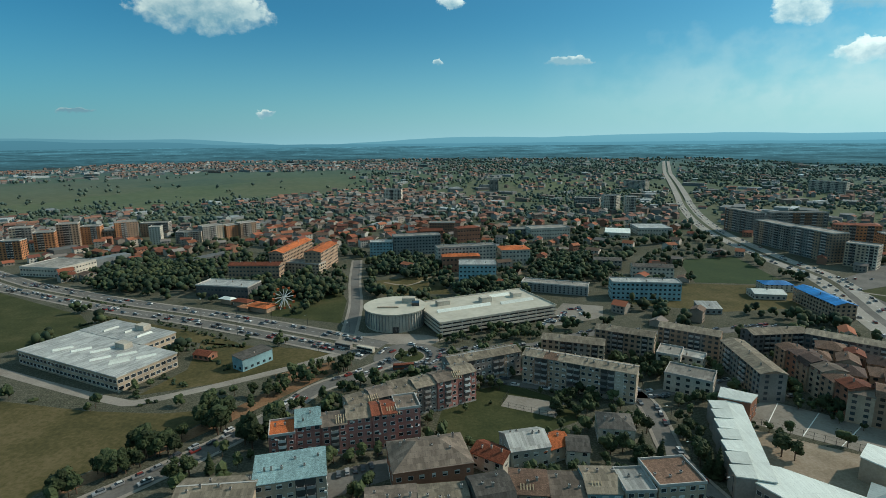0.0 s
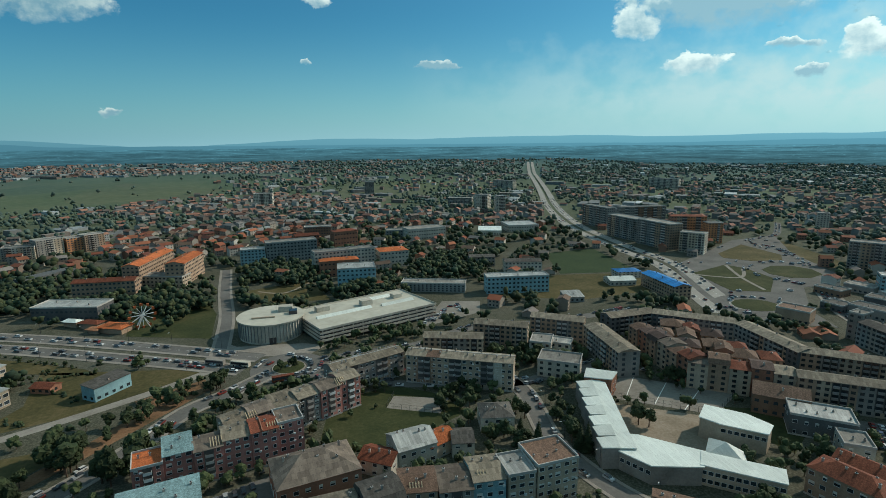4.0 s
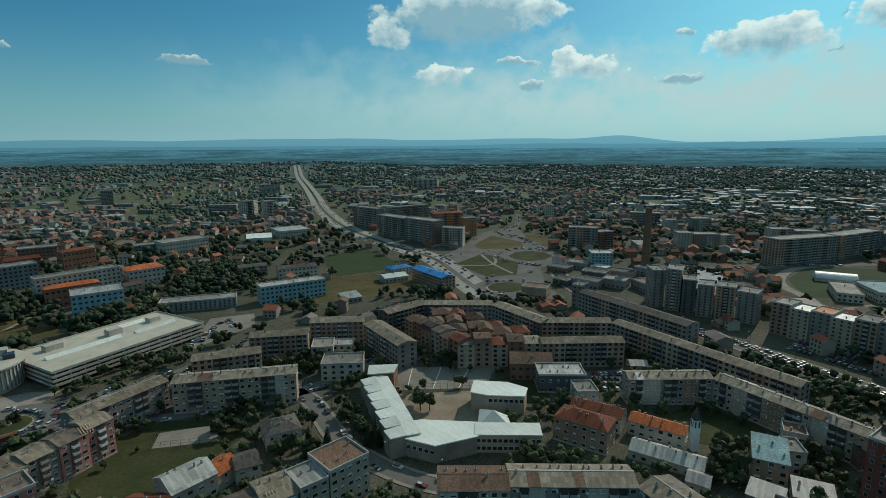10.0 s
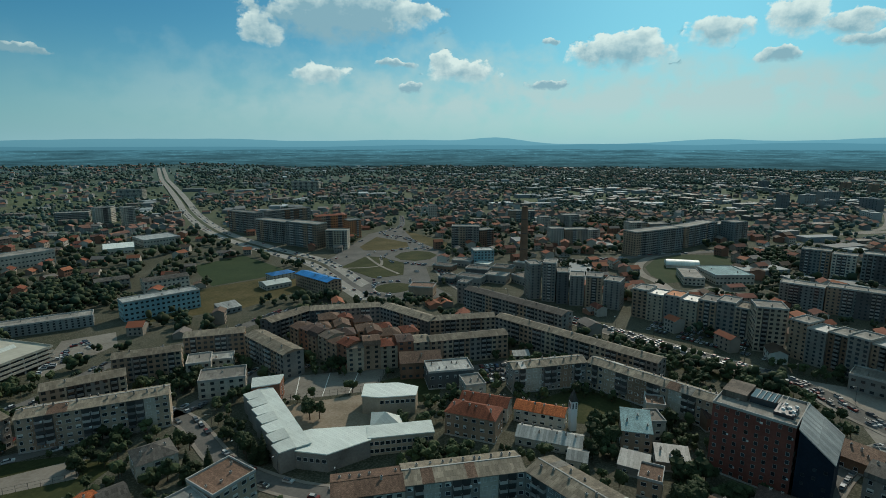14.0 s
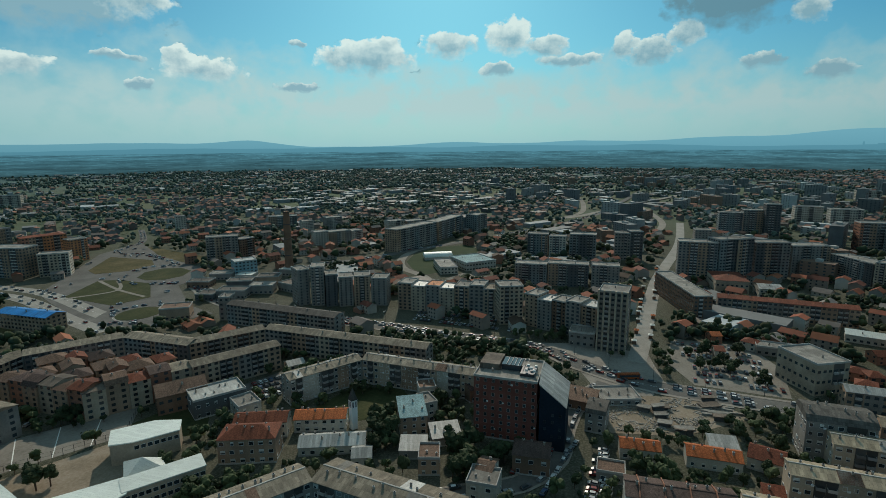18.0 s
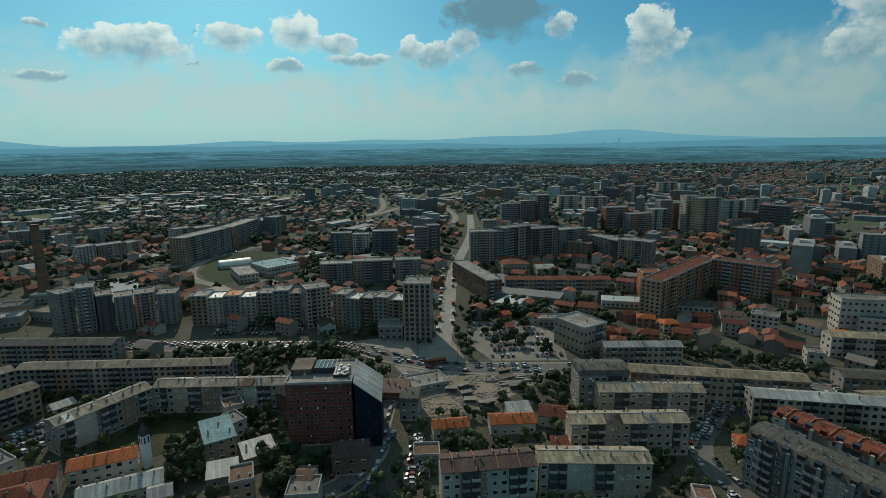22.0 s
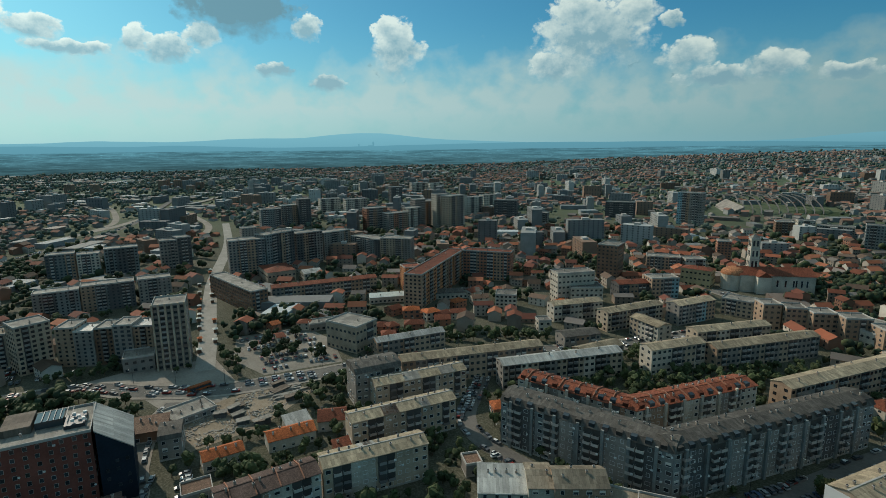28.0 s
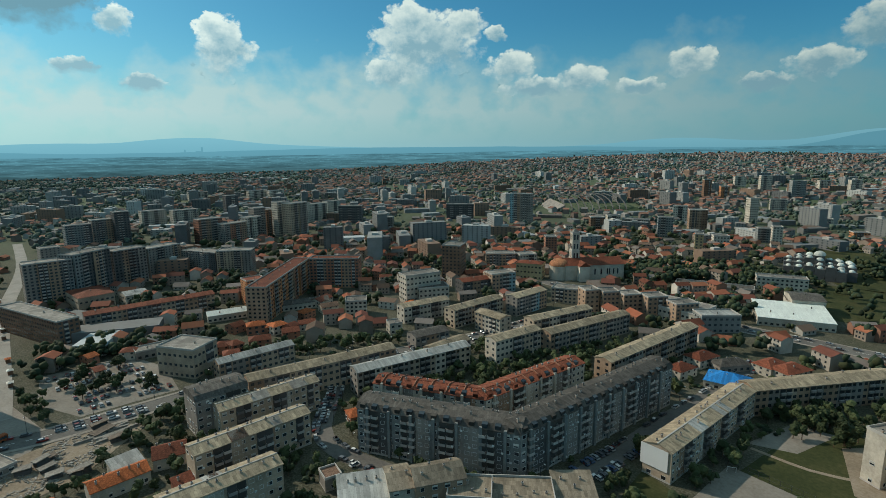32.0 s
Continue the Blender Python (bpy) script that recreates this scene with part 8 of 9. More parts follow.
GROVES_SCHOOL = ((110, 152, 7, 8, 0, 0.9), (130, 150, 6, 5, 0, 0.9), (99, 194, 5, 4, 0, 0.9), (88, 205, 10, 9, 0, 1.0), (101, 195, 9, 7, 0, 0.9), (72, 190, 9, 8, 0, 0.9), (80, 184, 6, 4, 6, 1.0), (-95, 208, 7, 5, 0, 1.5), (-84, 196, 8, 6, 0, 1.4), (-108, 186, 9, 8, 0, 1.1), (-122, 172, 9, 9, 0, 1.0), (-70, 226, 6, 5, 0, 1.1), (-54, 262, 6, 5, 0, 1.2), (-15, 208, 6, 5, 0, 1.0))
GROVES_EAST = ((132, 186, 5, 4, 0, 1.1), (186, 76, 9, 10, 0, 1.1), (186, 80, 3, 1, 6, 1.3), (214, 60, 9, 8, 0, 1.1), (190, 44, 9, 9, 0, 1.1), (176, 36, 8, 7, 0, 1.1), (186, 20, 6, 5, 0, 1.2), (205, -60, 14, 10, 0, 0.8), (215, -90, 10, 10, 0, 0.9), (150, -132, 3, 2, 8, 1.0), (143, -133, 7, 5, 0, 0.9), (-80, 204, 12, 10, 0, 1.3), (-100, 180, 12, 10, 0, 1.2), (-66, 240, 8, 6, 0, 1.2))
GROVES_SOUTH = ((-130, 166, 10, 8, 0, 1.1), (14, -256, 14, 12, 0, 0.7), (30, -262, 8, 8, 0, 0.9), (72, -182, 6, 6, 0, 1.3), (66, -196, 5, 5, 0, 1.2), (64, -172, 4, 2, 0, 0.8), (20, -270, 12, 12, 0, 1.0), (2, -262, 10, 10, 0, 1.0), (118, -118, 6, 4, 0, 0.8), (128, -108, 6, 4, 0, 1.0), (228, 100, 6, 3, 0, 0.8), (140, 118, 10, 10, 0, 0.8), (54, 218, 7, 6, 0, 0.8), (30, 250, 10, 6, 0, 0.7))
GROVES_YARDS = ((112, 264, 8, 8, 0, 1.0), (60, 232, 10, 6, 0, 0.9), (170, 214, 6, 4, 0, 0.9))
for gx, gy, gr, gn, kind, size in GROVES_NORTH + GROVES_SCHOOL + GROVES_EAST + GROVES_SOUTH + GROVES_YARDS:
    for k in range(gn):
        a, d = rnd.uniform(0, 6.28), gr * math.sqrt(rnd.random())
        x, y = gx + d * math.cos(a), gy + d * math.sin(a)
        if clear_of(x, y, 0.8) and (N_TREES[0] >= 300 or k % 7 == 6) and kind != 6:
            bushy(x, y, 7.5 * size * rnd.uniform(0.8, 1.15))
        elif clear_of(x, y, 0.8):
            tree(x, y, kind + (rnd.randrange(6) if kind == 0 else rnd.randrange(2) if kind == 6 else 0), size * rnd.uniform(0.75, 1.15))

# conifers and trees in front of the school
for k, (x, y) in enumerate([(100.8, 158.7), (105.4, 154.1), (114.7, 149.1), (122.3, 150.0), (132.0, 146.1), (136.6, 139.1), (98.7, 165.8), (112.9, 153.8)]):
    if clear_of(x, y, 0.2):
        tree(x, y, 6 + k % 2 if k % 3 else k % 6, 1.0 + 0.1 * (k % 3))

# loose trees in the gaps
step = 5.4
for i in range(-62, 63):
    for j in range(-62, 63):
        x, y = (i + rnd.uniform(0, .95)) * step, (j + rnd.uniform(0, .95)) * step
        r = math.hypot(x, y)
        if r > 330 or r < 95 or cell(x, y) in TAKEN or cell(x, y) in BARE:
            continue
        azd = math.degrees(math.atan2(x, y)) % 360
        lush = noise.noise((x / 60, y / 60, 9)) + 0.1
        if 314 < azd < 341 and rnd.random() < 0.85:
            continue
        if azd > 190 and azd < 315:
            if rnd.random() < 0.2:
                small_tree(x, y, rnd.uniform(5, 9), 3)
        elif rnd.random() < 0.12 + 0.24 * lush and N_TREES[0] < 300:
            tree(x, y, rnd.choice((0, 1, 2, 3, 4, 5, 0, 1, 2, 3, 6)), rnd.uniform(0.55, 1.05))
        elif rnd.random() < 0.72 + 0.4 * lush:
            bushy(x, y, rnd.uniform(4.5, 9.5))
        elif rnd.random() < 0.5:
            for q in range(3):
                blob(shrubs, x + rnd.uniform(-3, 3), y + rnd.uniform(-3, 3), 0.6, rnd.uniform(0.7, 1.9), rnd.uniform(0.7, 1.5), "far_leaves", rnd)
# rows of shrubs and saplings across the meadow by the works hall
for x0, y0, x1, y1 in ((-141, 230, -96, 266), (-160, 302, -140, 314), (-155, 298, -121, 305), (-161, 251, -143, 231), (-248, 340, -231, 361), (-144, 294, -116, 268), (-147, 259, -126, 247), (-124, 314, -107, 331), (-312, 422, -210, 366), (-197, 349, -134, 314)):
    n = int(math.hypot(x1 - x0, y1 - y0) / 2.6)
    for k in range(n):
        f = (k + rnd.random()) / n
        x, y = x0 + (x1 - x0) * f + rnd.gauss(0, 1.1), y0 + (y1 - y0) * f + rnd.gauss(0, 1.1)
        if clear_of(x, y, 0.6):
            if k % 6 == 0:
                bushy(x, y, rnd.uniform(2.6, 4.2))
            for q in range(2):
                blob(shrubs, x + rnd.uniform(-1, 1), y + rnd.uniform(-1, 1), 0.5, rnd.uniform(0.5, 1.3), rnd.uniform(0.5, 1.1), "far_leaves", rnd)
# bushes and small trees along the foot of the near blocks
for bx, by, rot, L, W in BLOCKS:
    c, sn = math.cos(radians(rot)), math.sin(radians(rot))
    for side in (-1, 1):
        q = -L / 2
        while q < L / 2:
            q += rnd.uniform(3.0, 6.5)
            d = side * (W / 2 + rnd.uniform(3.2, 7.5))
            x, y = bx + c * q - sn * d, by + sn * q + c * d
            if rnd.random() < 0.62 and clear_of(x, y, 1.2):
                bushy(x, y, rnd.choice((2.6, 3.5, 4.5, 6.0, 7.5)) * rnd.uniform(0.8, 1.2))
tagged(new("garden_trees", garden.data("garden_trees")), "leafy green trees crowding the yards and streets", "trees", kind="stuff")
tagged(new("shrubs", shrubs.data("shrubs")), "low green shrubs and hedges between the houses", "shrubs", kind="stuff")


# ---- parks, far woods and far houses ----
def sector(azd, r):
    """How built-up the town is: houses, sheds, trees."""
    if azd > 315:
        h = 0.85 if 620 < r < 1150 else 0.0 if r < 2100 else 0.75
        return h, 0.02 if r < 1250 else 0.0 if r < 2100 else 0.05, 0.75 if r < 620 else 0.5 if r < 1250 else 0.03
    if azd < 28:
        return (0.16 if r < 700 else 0.50 if r < 1250 else 0.20 if r < 2300 else 0.10), 0.03, 0.65 if r < 1250 else 0.30
    if azd < 55:
        return (0.16 if r < 600 else 0.36 if r < 1500 else 0.16 if r < 2200 else 0.04), 0.05, 0.55
    if azd < 88:
        return (0.42 if r < 1300 else 0.16), 0.06 if r < 1100 else 0.10, 0.85
    if azd < 112:
        return (0.40 if r < 1100 else 0.12), 0.08, 0.75
    if azd < 192:
        return (0.72 if azd > 130 else 0.55), 0.03, 0.80 if r < 800 else 0.5
    return 0.3, 0.05, 0.3


def patchy(x, y, size, seed):
    """Sharp-edged patches, from 0 to 1."""
    n = noise.noise((x / size, y / size, seed)) + 0.5 * noise.noise((x / size * 2.7, y / size * 2.7, seed + 5))
    return min(1.0, max(0.0, 0.5 + 3.2 * n))


TOWN = {True: ([], [], [], []), False: ([], [], [], [])}
PANES = Shape()
sheds_s = Shape()


def far_house(x, y, z, rot, l, w, h, rise):
    c, s = math.cos(rot), math.sin(rot)
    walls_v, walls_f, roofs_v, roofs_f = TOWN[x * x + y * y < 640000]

    def at(a, b, q):
        return (x + c * a - s * b, y + s * a + c * b, z + q)
    n = len(walls_v)
    for q in (-1, h):
        walls_v.extend((at(-l, -w, q), at(l, -w, q), at(l, w, q), at(-l, w, q)))
    walls_v.extend((at(-l, 0, h + rise), at(l, 0, h + rise)))
    walls_f.extend(tuple(n + k for k in f) for f in ((0, 1, 5, 4), (1, 2, 6, 9, 5), (2, 3, 7, 6), (3, 0, 4, 8, 7)))
    if x * x + y * y < 810000:
        for side in (-1, 1):
            for f in range(int(h / 2.7)):
                for k in (-0.55, 0.05, 0.6):
                    a, q = k * l, f * 2.8 + 1.0
                    PANES.face([at(a - .6, side * (w + .04), q), at(a + .6, side * (w + .04), q), at(a + .6, side * (w + .04), q + 1.3), at(a - .6, side * (w + .04), q + 1.3)], "glass")
    n = len(roofs_v)
    o = 0.5
    roofs_v.extend((at(-l - o, -w - o, h - .2), at(l + o, -w - o, h - .2), at(l + o, 0, h + rise + .15), at(-l - o, 0, h + rise + .15), at(l + o, w + o, h - .2), at(-l - o, w + o, h - .2)))
    roofs_f.extend(((n, n + 1, n + 2, n + 3), (n + 3, n + 2, n + 4, n + 5)))


def far_block(s, x, y, z, rot, l, w, floors, wall):
    h = floors * 2.9
    s.turned(x, y, rot, -l, l, -w, w, z - 1, z + h, wall)
    for f in range(floors):
        for k in range(int(l / 2.6)):
            px = -l + 1.4 + k * (2 * l - 2.8) / max(1, int(l / 2.6) - 1)
            s.turned(x, y, rot, px - 0.9, px + 0.9, -w - 0.05, w + 0.05, z + f * 2.9 + 1.0, z + f * 2.9 + 2.3, "glass")
    s.turned(x, y, rot, -l * .2, l * .2, -w * .4, w * .4, z + h, z + h + 2.4, "concrete_trim")


blocks = Shape()
for ring, (r0, r1, step) in enumerate(((330, 700, 15.0), (700, 1300, 17.0), (1300, 2100, 19.0), (2100, 2960, 24.0))):
    n = int(r1 / step) + 1
    for i in range(-n, n + 1):
        for j in range(-n, n + 1):
            x, y = (i + rnd.uniform(0.05, .95)) * step, (j + rnd.uniform(0.05, .95)) * step
            r = math.hypot(x, y)
            if not r0 <= r < r1:
                continue
            azd = math.degrees(math.atan2(x, y)) % 360
            if 192 < azd < 312 and rnd.random() < 0.6:
                continue
            c = cell(x, y)
            if c in TAKEN or (c[0] + 1, c[1]) in TAKEN or (c[0], c[1] + 1) in TAKEN or (c[0] - 1, c[1]) in TAKEN or (c[0], c[1] - 1) in TAKEN:
                continue
            ph, ps, pt = sector((azd + 26 * noise.noise((x / 420, y / 420, 6.6))) % 360, r)
            built, wood = patchy(x, y, 330, 2.2), patchy(x, y, 210, 8.4)
            clump = noise.noise((x / 240, y / 240, 2.2)) * 0.5 + noise.noise((x / 90, y / 90, 4.2)) * 0.3
            if r > 850:
                dense = 110 < azd < 192
                ph, ps = ph * (0.35 + 0.9 * built if dense else 0.08 + 1.25 * built), ps * (0.15 + 1.5 * (1 - built))
                pt *= 0.10 + 1.5 * wood
                hedge = abs((x * 0.81 + y * 0.59) / 190 % 1 - 0.5) < 0.03 or abs((y * 0.81 - x * 0.59) / 260 % 1 - 0.5) < 0.025
                pt = max(pt, 0.4 if hedge and not dense and azd < 315 else 0)
                clump = 0.0
            z = land(x, y)
            u = rnd.random()
            rot = radians(-36 + rnd.choice((0, 0, 90, 90, 58)) + rnd.uniform(-8, 8))
            if c in YARD:
                if c not in BARE and u < 0.4:
                    small_tree(x, y, rnd.uniform(6, 10), 3, z)
            elif 80 < azd < 192 and 560 < r < 1900 and rnd.random() < 0.022 + (0.022 if 95 < azd < 140 else 0):
                far_block(blocks, x, y, z, rot, rnd.uniform(8, 24), rnd.uniform(6, 8), rnd.choice((4, 5, 6, 8, 10)), "block_walls")
                take(x, y, math.cos(rot), math.sin(rot), 20, 9, 2)
            elif u < ps * (1 if r > 850 else 0.35):
                l, w = rnd.uniform(7, 26) * (1 if ring < 3 else 1.5), rnd.uniform(5, 12)
                sheds_s.turned(x, y, rot, -l, l, -w, w, z - 1, z + rnd.uniform(4, 8), "far_sheds")
            elif u < ps + ph * (0.85 + clump):
                far_house(x, y, z, rot, rnd.uniform(4, 7.5), rnd.uniform(3.5, 5.5), rnd.choice((3.2, 6, 6, 8.5)), rnd.uniform(1.4, 2.6))
                if rnd.random() < 0.5 and r < 1300:
                    small_tree(x + rnd.uniform(6, 9), y + rnd.uniform(-6, 6), rnd.uniform(5, 8), 2 if r < 800 else 1, z)
            elif rnd.random() < pt * (0.9 - clump) * 1.1:
                for q in range(3 if r < 900 else 2):
                    small_tree(x + rnd.uniform(-.4, .4) * step, y + rnd.uniform(-.4, .4) * step, rnd.uniform(6, 11) * (1 if r < 1500 else 1.3), 3 if r < 560 else 1, z)
# dense parks: x, y, half sizes, number
for px, py, hx, hy, n in ((-262, 470, 55, 50, 330), (-120, 420, 62, 26, 260), (-30, 500, 50, 40, 160), (40, 430, 30, 25, 90), (120, 500, 60, 50, 240), (180, -500, 50, 45, 260), (110, -540, 60, 60, 200), (300, 62, 10, 60, 60), (348, -95, 25, 30, 60), (70, -420, 50, 18, 90), (-20, -640, 60, 60, 90), (640, 60, 60, 60, 150), (800, 300, 90, 60, 250)):
    for k in range(n):
        x, y = px + hx * rnd.gauss(0, .5), py + hy * rnd.gauss(0, .5)
        if cell(x, y) not in TAKEN and cell(x, y) not in BARE:
            small_tree(x, y, rnd.uniform(6, 11), 3)


def loose(name, v, f, mat, label, category):
    me = bpy.data.meshes.new(name)
    me.from_pydata(v, [], f)
    me.materials.append(MATS[mat])
    me.update()
    return tagged(new(name, me), label, category, kind="stuff")


# beyond 800 m the houses take the haze-tinted copies of wall and roof
for near_town, word, mats in ((True, "middle", ("far_walls", "far_roofs")), (False, "outer", ("hazed_outer_walls", "hazed_outer_roofs"))):
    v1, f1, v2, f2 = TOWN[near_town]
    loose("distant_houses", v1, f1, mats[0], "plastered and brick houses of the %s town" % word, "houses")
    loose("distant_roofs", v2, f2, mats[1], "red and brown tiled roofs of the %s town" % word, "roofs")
tagged(new("distant_windows", PANES.data("distant_windows")), "dark window panes of the middle town's houses", "windows", kind="stuff")
OUT, FAR = outer_trees.data("outer_woods"), far_trees.data("distant_trees")
for me in (OUT, FAR):
    me.shade_smooth()
tagged(new("outer_woods", OUT), "haze-tinted green woods and gardens of the outer town", "trees", kind="stuff")
tagged(new("distant_sheds", sheds_s.data("distant_sheds")), "pale flat sheds and works of the far town", "sheds", kind="stuff")
tagged(new("distant_blocks", blocks.data("distant_blocks")), "apartment slabs of the far town", "apartment blocks", kind="stuff")
tagged(new("distant_trees", FAR), "green trees and woods of the parks and far town", "trees", kind="stuff")


# ---- cars ----
def car_meshes():
    body, glass, wheel = Shape(), Shape(), Shape()
    side = [(-2.15, 0.35), (-2.2, 0.75), (-2.05, 0.98), (-1.3, 1.02), (1.05, 0.95), (2.05, 0.78), (2.15, 0.5), (2.1, 0.32)]
    n = len(side)
    body.v = [(x, -0.86, z) for x, z in side] + [(x, 0.86, z) for x, z in side]
    body.f = [(i, (i + 1) % n, n + (i + 1) % n, n + i) for i in range(n)] + [tuple(reversed(range(n))), tuple(range(n, 2 * n))]
    body.mats, body.m = ["car_paint", "car_paint"], [0] * (n + 2)
    m = len(body.v)
    body.v += [(-1.55, -0.66, 1.44), (0.3, -0.66, 1.46), (0.3, 0.66, 1.46), (-1.55, 0.66, 1.44)]
    body.f.append((m, m + 1, m + 2, m + 3))
    body.m.append(0)
    glass.solid([(-1.95, -0.8, 1.0), (1.0, -0.8, 0.96), (1.0, 0.8, 0.96), (-1.95, 0.8, 1.0), (-1.55, -0.66, 1.43), (0.3, -0.66, 1.45), (0.3, 0.66, 1.45), (-1.55, 0.66, 1.43)],
                [(0, 1, 5, 4), (1, 2, 6, 5), (2, 3, 7, 6), (3, 0, 4, 7)], "glass")
    k = 10
    wheel.v = [(0.31 * math.cos(6.283 * i / k), y, 0.31 + 0.31 * math.sin(6.283 * i / k)) for y in (-0.1, 0.1) for i in range(k)]
    wheel.f = [(i, (i + 1) % k, k + (i + 1) % k, k + i) for i in range(k)] + [tuple(range(k)), tuple(reversed(range(k, 2 * k)))]
    wheel.m, wheel.mats = [0] * (k + 2), ["tyre"]
    return body.data("car"), glass.data("cabin_glass"), wheel.data("wheel")


CAR_BODY, CAR_GLASS, CAR_WHEEL = car_meshes()
CAR_BODY.materials.pop(index=1)
N_CARS = [0]
far_car = Shape()


def car(x, y, heading, z=0.1):
    if math.hypot(x, y) > 300 or N_CARS[0] >= 170:
        far_car.turned(x, y, radians(heading), -2.1, 2.1, -0.86, 0.86, z + 0.25, z + 0.95, "far_cars")
        c, s = math.cos(radians(heading)), math.sin(radians(heading))
        pts = [(x + c * a - s * b, y + s * a + c * b, z + h) for h, a0, a1, w in ((0.95, -1.95, 1.0, 0.8), (1.42, -1.5, 0.3, 0.66)) for a, b in ((a0, -w), (a1, -w), (a1, w), (a0, w))]
        far_car.solid(pts, [(0, 1, 5, 4), (1, 2, 6, 5), (2, 3, 7, 6), (3, 0, 4, 7)], "glass")
        far_car.solid(pts[4:], [(0, 1, 2, 3)], "far_cars")
        return
    N_CARS[0] += 1
    ob = new("car", CAR_BODY)
    ob.matrix_basis = pose(x, y, z, 0, 0, heading)
    tagged(ob, "small passenger car standing on the asphalt", "car", "cars in the streets")
    part("cabin_glass", CAR_GLASS, ob, "dark glazed cabin")
    for px in (-1.35, 1.35):
        for py in (-0.78, 0.78):
            part("wheel", CAR_WHEEL, ob, m=pose(px, py, 0))


rnd = random.Random(5)


def traffic(index, every, lanes, chance):
    line, width, off = ROADS[index]
    run = 0.0
    for a, b in zip(line, line[1:]):
        d = b - a
        side = Vector((-d.y, d.x, 0)).normalized()
        head = math.degrees(math.atan2(d.y, d.x))
        q = 0.0
        while q < d.length:
            for lane in lanes:
                if rnd.random() < chance:
                    p = a + d * (q / d.length) + side * (off + lane)
                    if p.length < 1400:
                        car(p.x, p.y, head + rnd.uniform(-3, 3), 0.14)
            q += every * rnd.uniform(0.8, 1.3)


def parked(x0, y0, x1, y1, gap, turn, chance=0.85):
    a, b = Vector((x0, y0)), Vector((x1, y1))
    n = max(1, int((b - a).length / gap))
    head = math.degrees(math.atan2(b.y - a.y, b.x - a.x)) + turn
    for k in range(n):
        if rnd.random() < chance:
            p = a.lerp(b, (k + 0.5) / n)
            car(p.x + rnd.uniform(-.3, .3), p.y + rnd.uniform(-.3, .3), head + rnd.uniform(-4, 4))


ISLANDS = [p for p in OPEN if 300 < sum(q[0] for q in p) / len(p) < 490 and 290 < sum(q[1] for q in p) / len(p) < 490 and len(p) != 13]
# near lots and kerbs first
parked(74, -160, 52, -290, 2.9, 80, 0.8)
parked(82, -168, 76, -196, 2.9, 80, 0.9)
parked(206, -150, 178, -122, 5.5, 0, 0.7)
parked(212, -158, 184, -130, 2.8, 90, 0.7)
parked(176, 12, 214, 6, 5.6, 0, 0.7)
parked(178, 20, 216, 10, 5.6, 0, 0.6)
parked(166, -8, 196, -12, 2.8, 90, 0.6)
parked(168, 8, 208, -4, 5.2, 0, 0.9)
parked(174, -14, 204, -14, 2.9, 80, 0.9)
for k in range(4):
    parked(208 + 5 * k, 149 + 3.4 * k, 222 + 5 * k, 138 + 3.4 * k, 2.7, 90, 0.85)
parked(150, -118, 112, -128, 3.2, 70, 0.5)
parked(-40, 186, -14, 192, 3.0, 90, 0.55)
parked(-46, 172, -24, 182, 3.0, 80, 0.5)
parked(98, 232, 112, 234, 4.5, 10, 0.6)
parked(130, 236, 160, 252, 5.0, 0, 0.5)
parked(155, 262, 166, 228, 2.9, 90, 0.6)
parked(-80, 222, -118, 172, 7, 0, 0.4)
parked(20, 270, 90, 252, 3.2, 70, 0.5)
parked(60, 262, 100, 258, 2.8, 90, 0.6)
traffic(1, 10, (-2.2, 2.2), 0.5)
traffic(0, 13, (-2.2, 2.2), 0.35)
traffic(2, 8, (-2.6, 2.6), 0.6)
traffic(6, 16, (-3, 3), 0.35)
traffic(7, 16, (-3, 3), 0.35)
traffic(8, 8, (-2, 2), 0.55)
traffic(9, 8, (-2, 2), 0.55)
for k in range(150):
    a, d = rnd.uniform(0, 6.28), rnd.uniform(0.2, 1)
    x, y = 380 + rnd.uniform(-100, 190), 380 + rnd.uniform(-130, 170)
    if inside(x, y, [(338, 441), (491, 539), (569, 554), (499, 463), (458, 376), (422, 343), (389, 344), (339, 292), (325, 259), (292, 277), (276, 311), (292, 350), (320, 408)]) and not any(inside(x, y, p) for p in ISLANDS):
        car(x, y, rnd.choice((40, 130, 60, 220)), 0.2)
traffic(10, 8, (-4.6, -1.6, 1.6, 4.6), 0.55)
traffic(3, 6, (-2.8, 2.8), 0.3)
traffic(4, 6, (-3, 3), 0.45)
traffic(5, 7, (-2.8, 2.8), 0.3)
traffic(12, 6, (-3, 3), 0.4)
traffic(13, 6, (-3.4, 3.4), 0.5)
traffic(14, 12, (-3, 3), 0.35)
traffic(16, 10, (-2.4, 2.4), 0.5)
traffic(17, 10, (-2.2, 2.2), 0.5)
for k in range(7):
    parked(282 + 9 * k, -62 - 3 * (k % 2), 278 + 9 * k, -104, 2.8, 90, 0.7)
for k in range(5):
    parked(62 + 9 * k, 330 + 6 * k, 74 + 6 * k, 348 + 7 * k, 2.8, 90, 0.7)
for k in range(4):
    parked(345 + 8 * k, 110, 335 + 8 * k, 30, 2.8, 90, 0.6)
for k in range(3):
    parked(400 + 7 * k, -84, 470 + 7 * k, -110, 2.8, 90, 0.7)
tagged(new("distant_cars", far_car.data("distant_cars")), "cars on the far roads and car parks", "cars", kind="stuff")

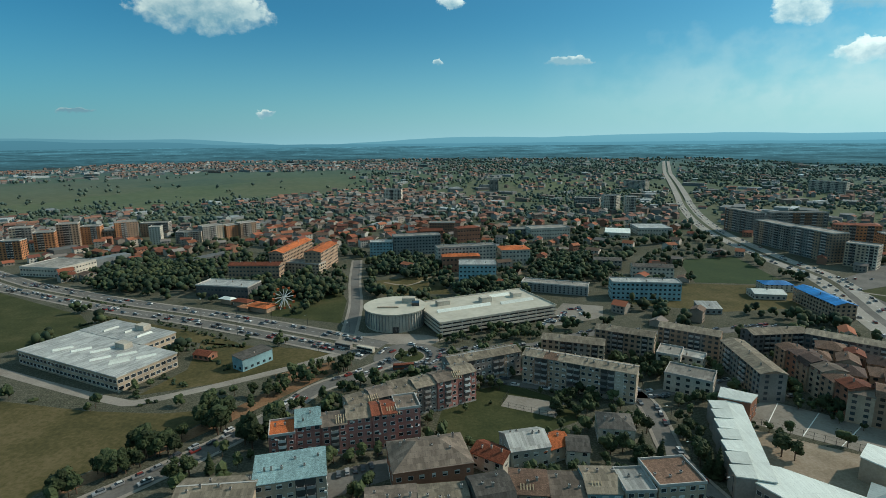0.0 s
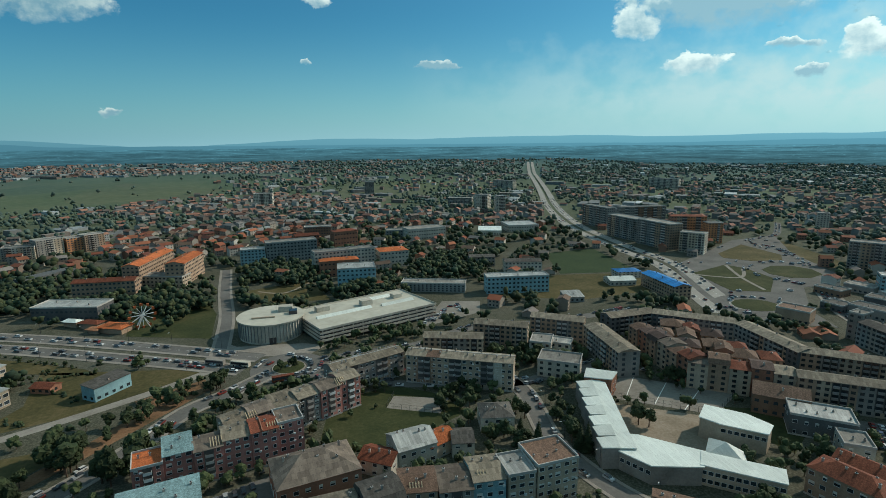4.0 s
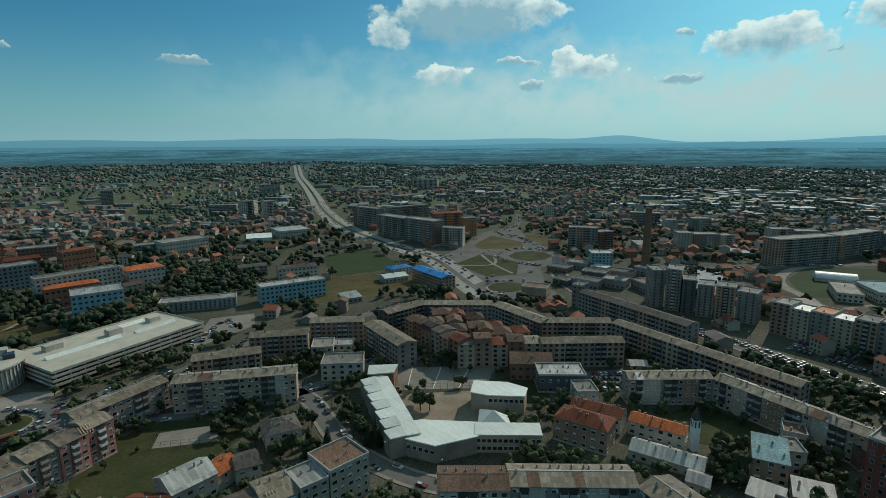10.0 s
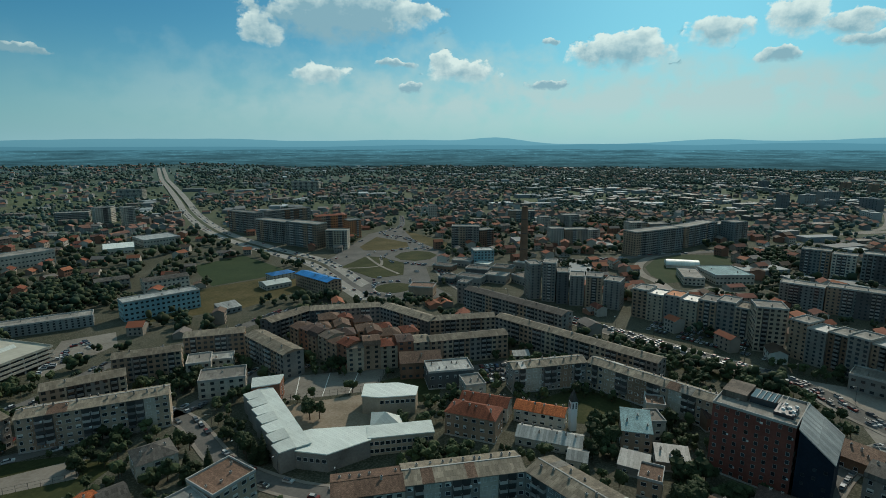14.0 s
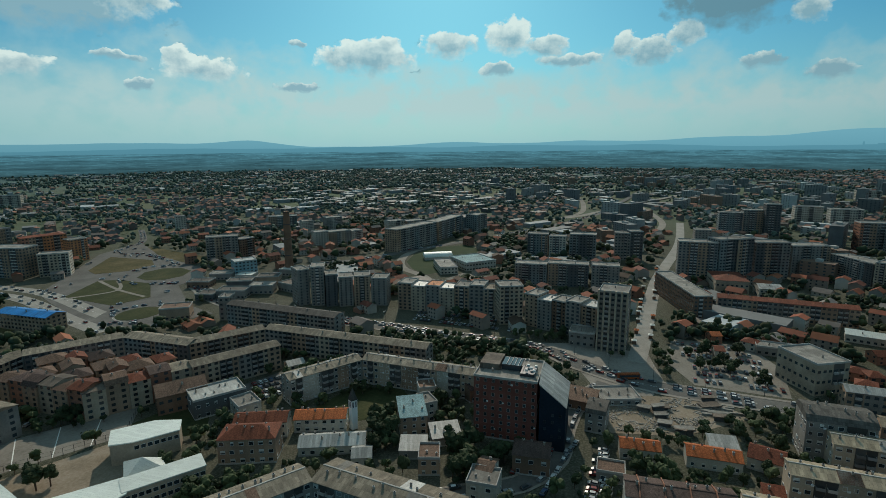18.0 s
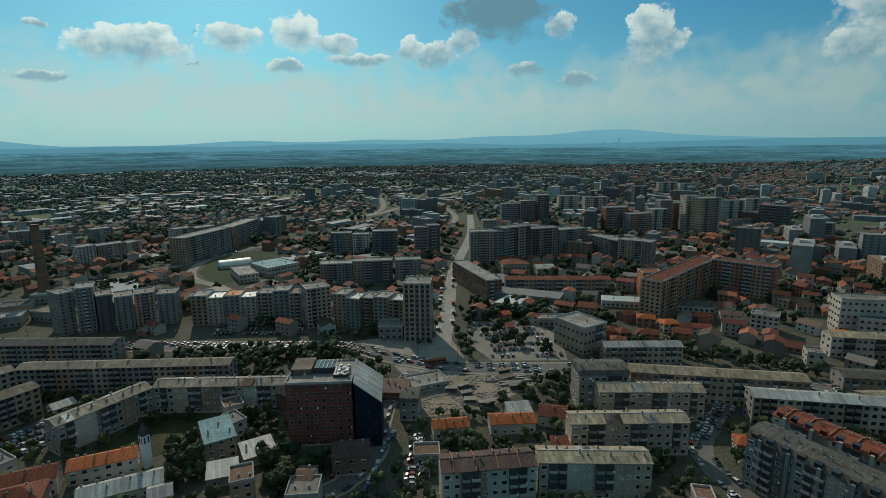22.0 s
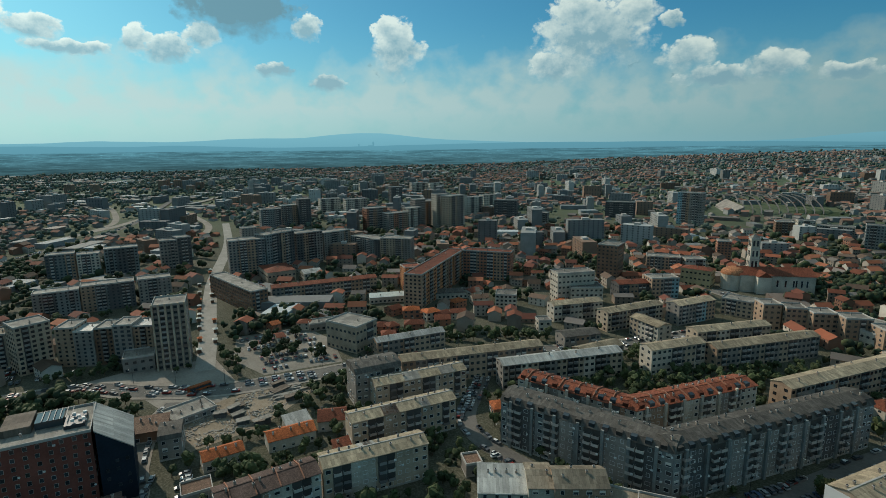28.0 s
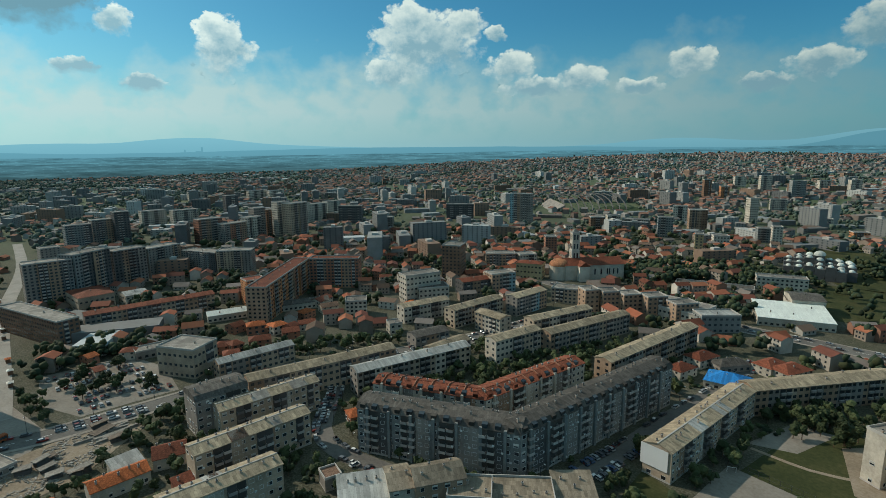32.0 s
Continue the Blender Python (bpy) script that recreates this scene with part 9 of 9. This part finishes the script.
# kiosks along the pedestrian street
for k in range(22):
    x = 330 + 10.5 * k + rnd.uniform(-2, 2)
    y = -42.5 - (x - 330) * 0.148 + rnd.choice((-4.6, 4.6)) + rnd.uniform(-.6, .6)
    t = thing("kiosk", x, y, 0.18, -8 + rnd.uniform(-5, 5), "small street kiosk with a pale awning", "kiosk", "kiosks of the pedestrian street")
    q = shared("booth", lambda s: s.box(-1.4, 1.4, -1.1, 1.1, 0, 2.4, "wall_brown_wall"))
    part("booth", q, t)
    q = shared(("awning", k % 3), lambda s: s.solid([(-1.9, -1.6, 2.4), (1.9, -1.6, 2.4), (1.9, 1.6, 2.4), (-1.9, 1.6, 2.4), (0, 0, 3.3)], [(0, 1, 4), (1, 2, 4), (2, 3, 4), (3, 0, 4), (3, 2, 1, 0)], ("roof_white_roof", "blind", "roof_orange")[k % 3]))
    part("awning", q, t)

# a bus or two in the traffic
for x, y, head, mat, label in ((-46, 293, -26, "wall_white", "white city bus in the traffic"), (-22, 268, 10, "roof_dark_red", "red city bus at the roundabout"), (276, -30, -75, "roof_orange", "orange city bus by the square"), (-60, 299, -26, "wall_grey", "grey coach in the traffic")):
    t = thing("bus", x, y, 0.15, head, label, "bus")
    s = Shape()
    s.box(-5.6, 5.6, -1.25, 1.25, 0.35, 3.0, mat)
    part("body", s, t)
    for q in (-1, 1):
        s = Shape()
        s.box(-5.2, 5.2, min(q * 1.25, q * 1.28), max(q * 1.25, q * 1.28), 1.4, 2.5, "glass")
        part("window_band", s, t)
        for px in (-3.6, 3.4):
            part("wheel", CAR_WHEEL, t, m=pose(px, q * 1.15, 0) @ Matrix.Diagonal((1.5, 1, 1.5, 1)))


# ---- street lamps, goals and fences ----
def lamp_meshes():
    s = Shape()
    s.ring(0, 0, 0, 0.11, 8.5, 0.06, "dark_metal", 8)
    arm = Shape()
    arm.box(-0.04, 0.04, -1.8, 0, 8.4, 8.5, "dark_metal")
    head = Shape()
    head.box(-0.14, 0.14, -2.5, -1.7, 8.36, 8.5, "white_frame")
    return s.data("pole"), arm.data("arm"), head.data("lamp_head")


LAMP = lamp_meshes()
for index, every, out in ((0, 5, 6.5), (1, 5, -6.5), (10, 4, 8), (13, 4, 5.5), (5, 4, 5)):
    line, width, off = ROADS[index]
    for a, b in list(zip(line, line[1:]))[::every]:
        if a.length > 420:
            continue
        d = b - a
        side = Vector((-d.y, d.x, 0)).normalized()
        p = a + side * (off + out)
        t = thing("street_lamp", p.x, p.y, 0.1, math.degrees(math.atan2(d.y, d.x)) + (0 if out > 0 else 180), "slim grey street lamp beside the road", "street lamp", "street lamps")
        arm = None
        for nm, me in zip(("pole", "arm", "lamp_head"), LAMP):
            arm = part(nm, me, arm if nm == "lamp_head" else t)
for x, y, rot in ((36, -206, 20), (22, -172, 200)):
    t = thing("goal", x, y, 0.1, rot, "white football goal frame on the court", "goal", "goals")
    for a in (-1.5, 1.5):
        s = Shape()
        s.box(a - 0.07, a + 0.07, -0.07, 0.07, 0, 2.1, "white_frame")
        part("post", s, t)
    s = Shape()
    s.box(-1.57, 1.57, -0.07, 0.07, 2.0, 2.14, "white_frame")
    part("crossbar", s, t)
for pts, h in (([(142, 236), (126, 213), (168, 183), (192, 198)], 3.0), ([(31, 237), (26, 226), (49, 215), (56, 228)], 2.5), ([(38, -210), (10, -204), (14, -170)], 3.0)):
    t = thing("court_fence", 0, 0, 0, 0, "thin metal posts and rails fencing a court", "fence")
    for a, b in zip(pts, pts[1:]):
        a, b = Vector(a), Vector(b)
        n = int((b - a).length / 3.5)
        r = math.degrees(math.atan2(b.y - a.y, b.x - a.x))
        for k in range(n + 1):
            p = a.lerp(b, k / n)
            part("post", shared(("fence_post", h), lambda s: s.box(-0.06, 0.06, -0.06, 0.06, 0, h, "dark_metal")), t, m=pose(p.x, p.y, 0.05))
        for z in (h, h * .5):
            s = Shape()
            s.box(0, (b - a).length, -0.03, 0.03, z - 0.05, z, "dark_metal")
            part("rail", s, t, m=pose(a.x, a.y, 0.05, 0, 0, r))
for k, w in (((0.25), 0.2), ((0.5), 0.2), ((0.75), 0.2)):
    a, b = Vector((142, 236)).lerp(Vector((192, 198)), k), Vector((126, 213)).lerp(Vector((168, 183)), k)
    s = Shape()
    d = (b - a).normalized()
    q = Vector((-d.y, d.x)) * w
    s.face([(*(a + q), 0.095), (*(a - q), 0.095), (*(b - q), 0.095), (*(b + q), 0.095)], "road_paint")
    tagged(new("court_line", s.data("court_line")), "white line painted across the court", "marking", kind="structure")

# ---- power station on the horizon ----
t = thing("power_station", 4560 * math.sin(radians(114.9)), 4560 * math.cos(radians(114.9)), 0, 0, "far power station with tall stacks in haze", "power station")
for px, r, h in ((-30, 9, 158), (-6, 30, 128), (40, 26, 118), (90, 7, 140), (-330, 6, 120), (-370, 6, 122)):
    s = Shape()
    # stacks glow in the ridge's haze colour instead of being lit
    s.ring(0, 0, 0, r, h, r * 0.75, "haze_glow", 16)
    part("smokestack", s, t, m=pose(px * math.cos(radians(115)) * -1, px * math.sin(radians(115)), 0))
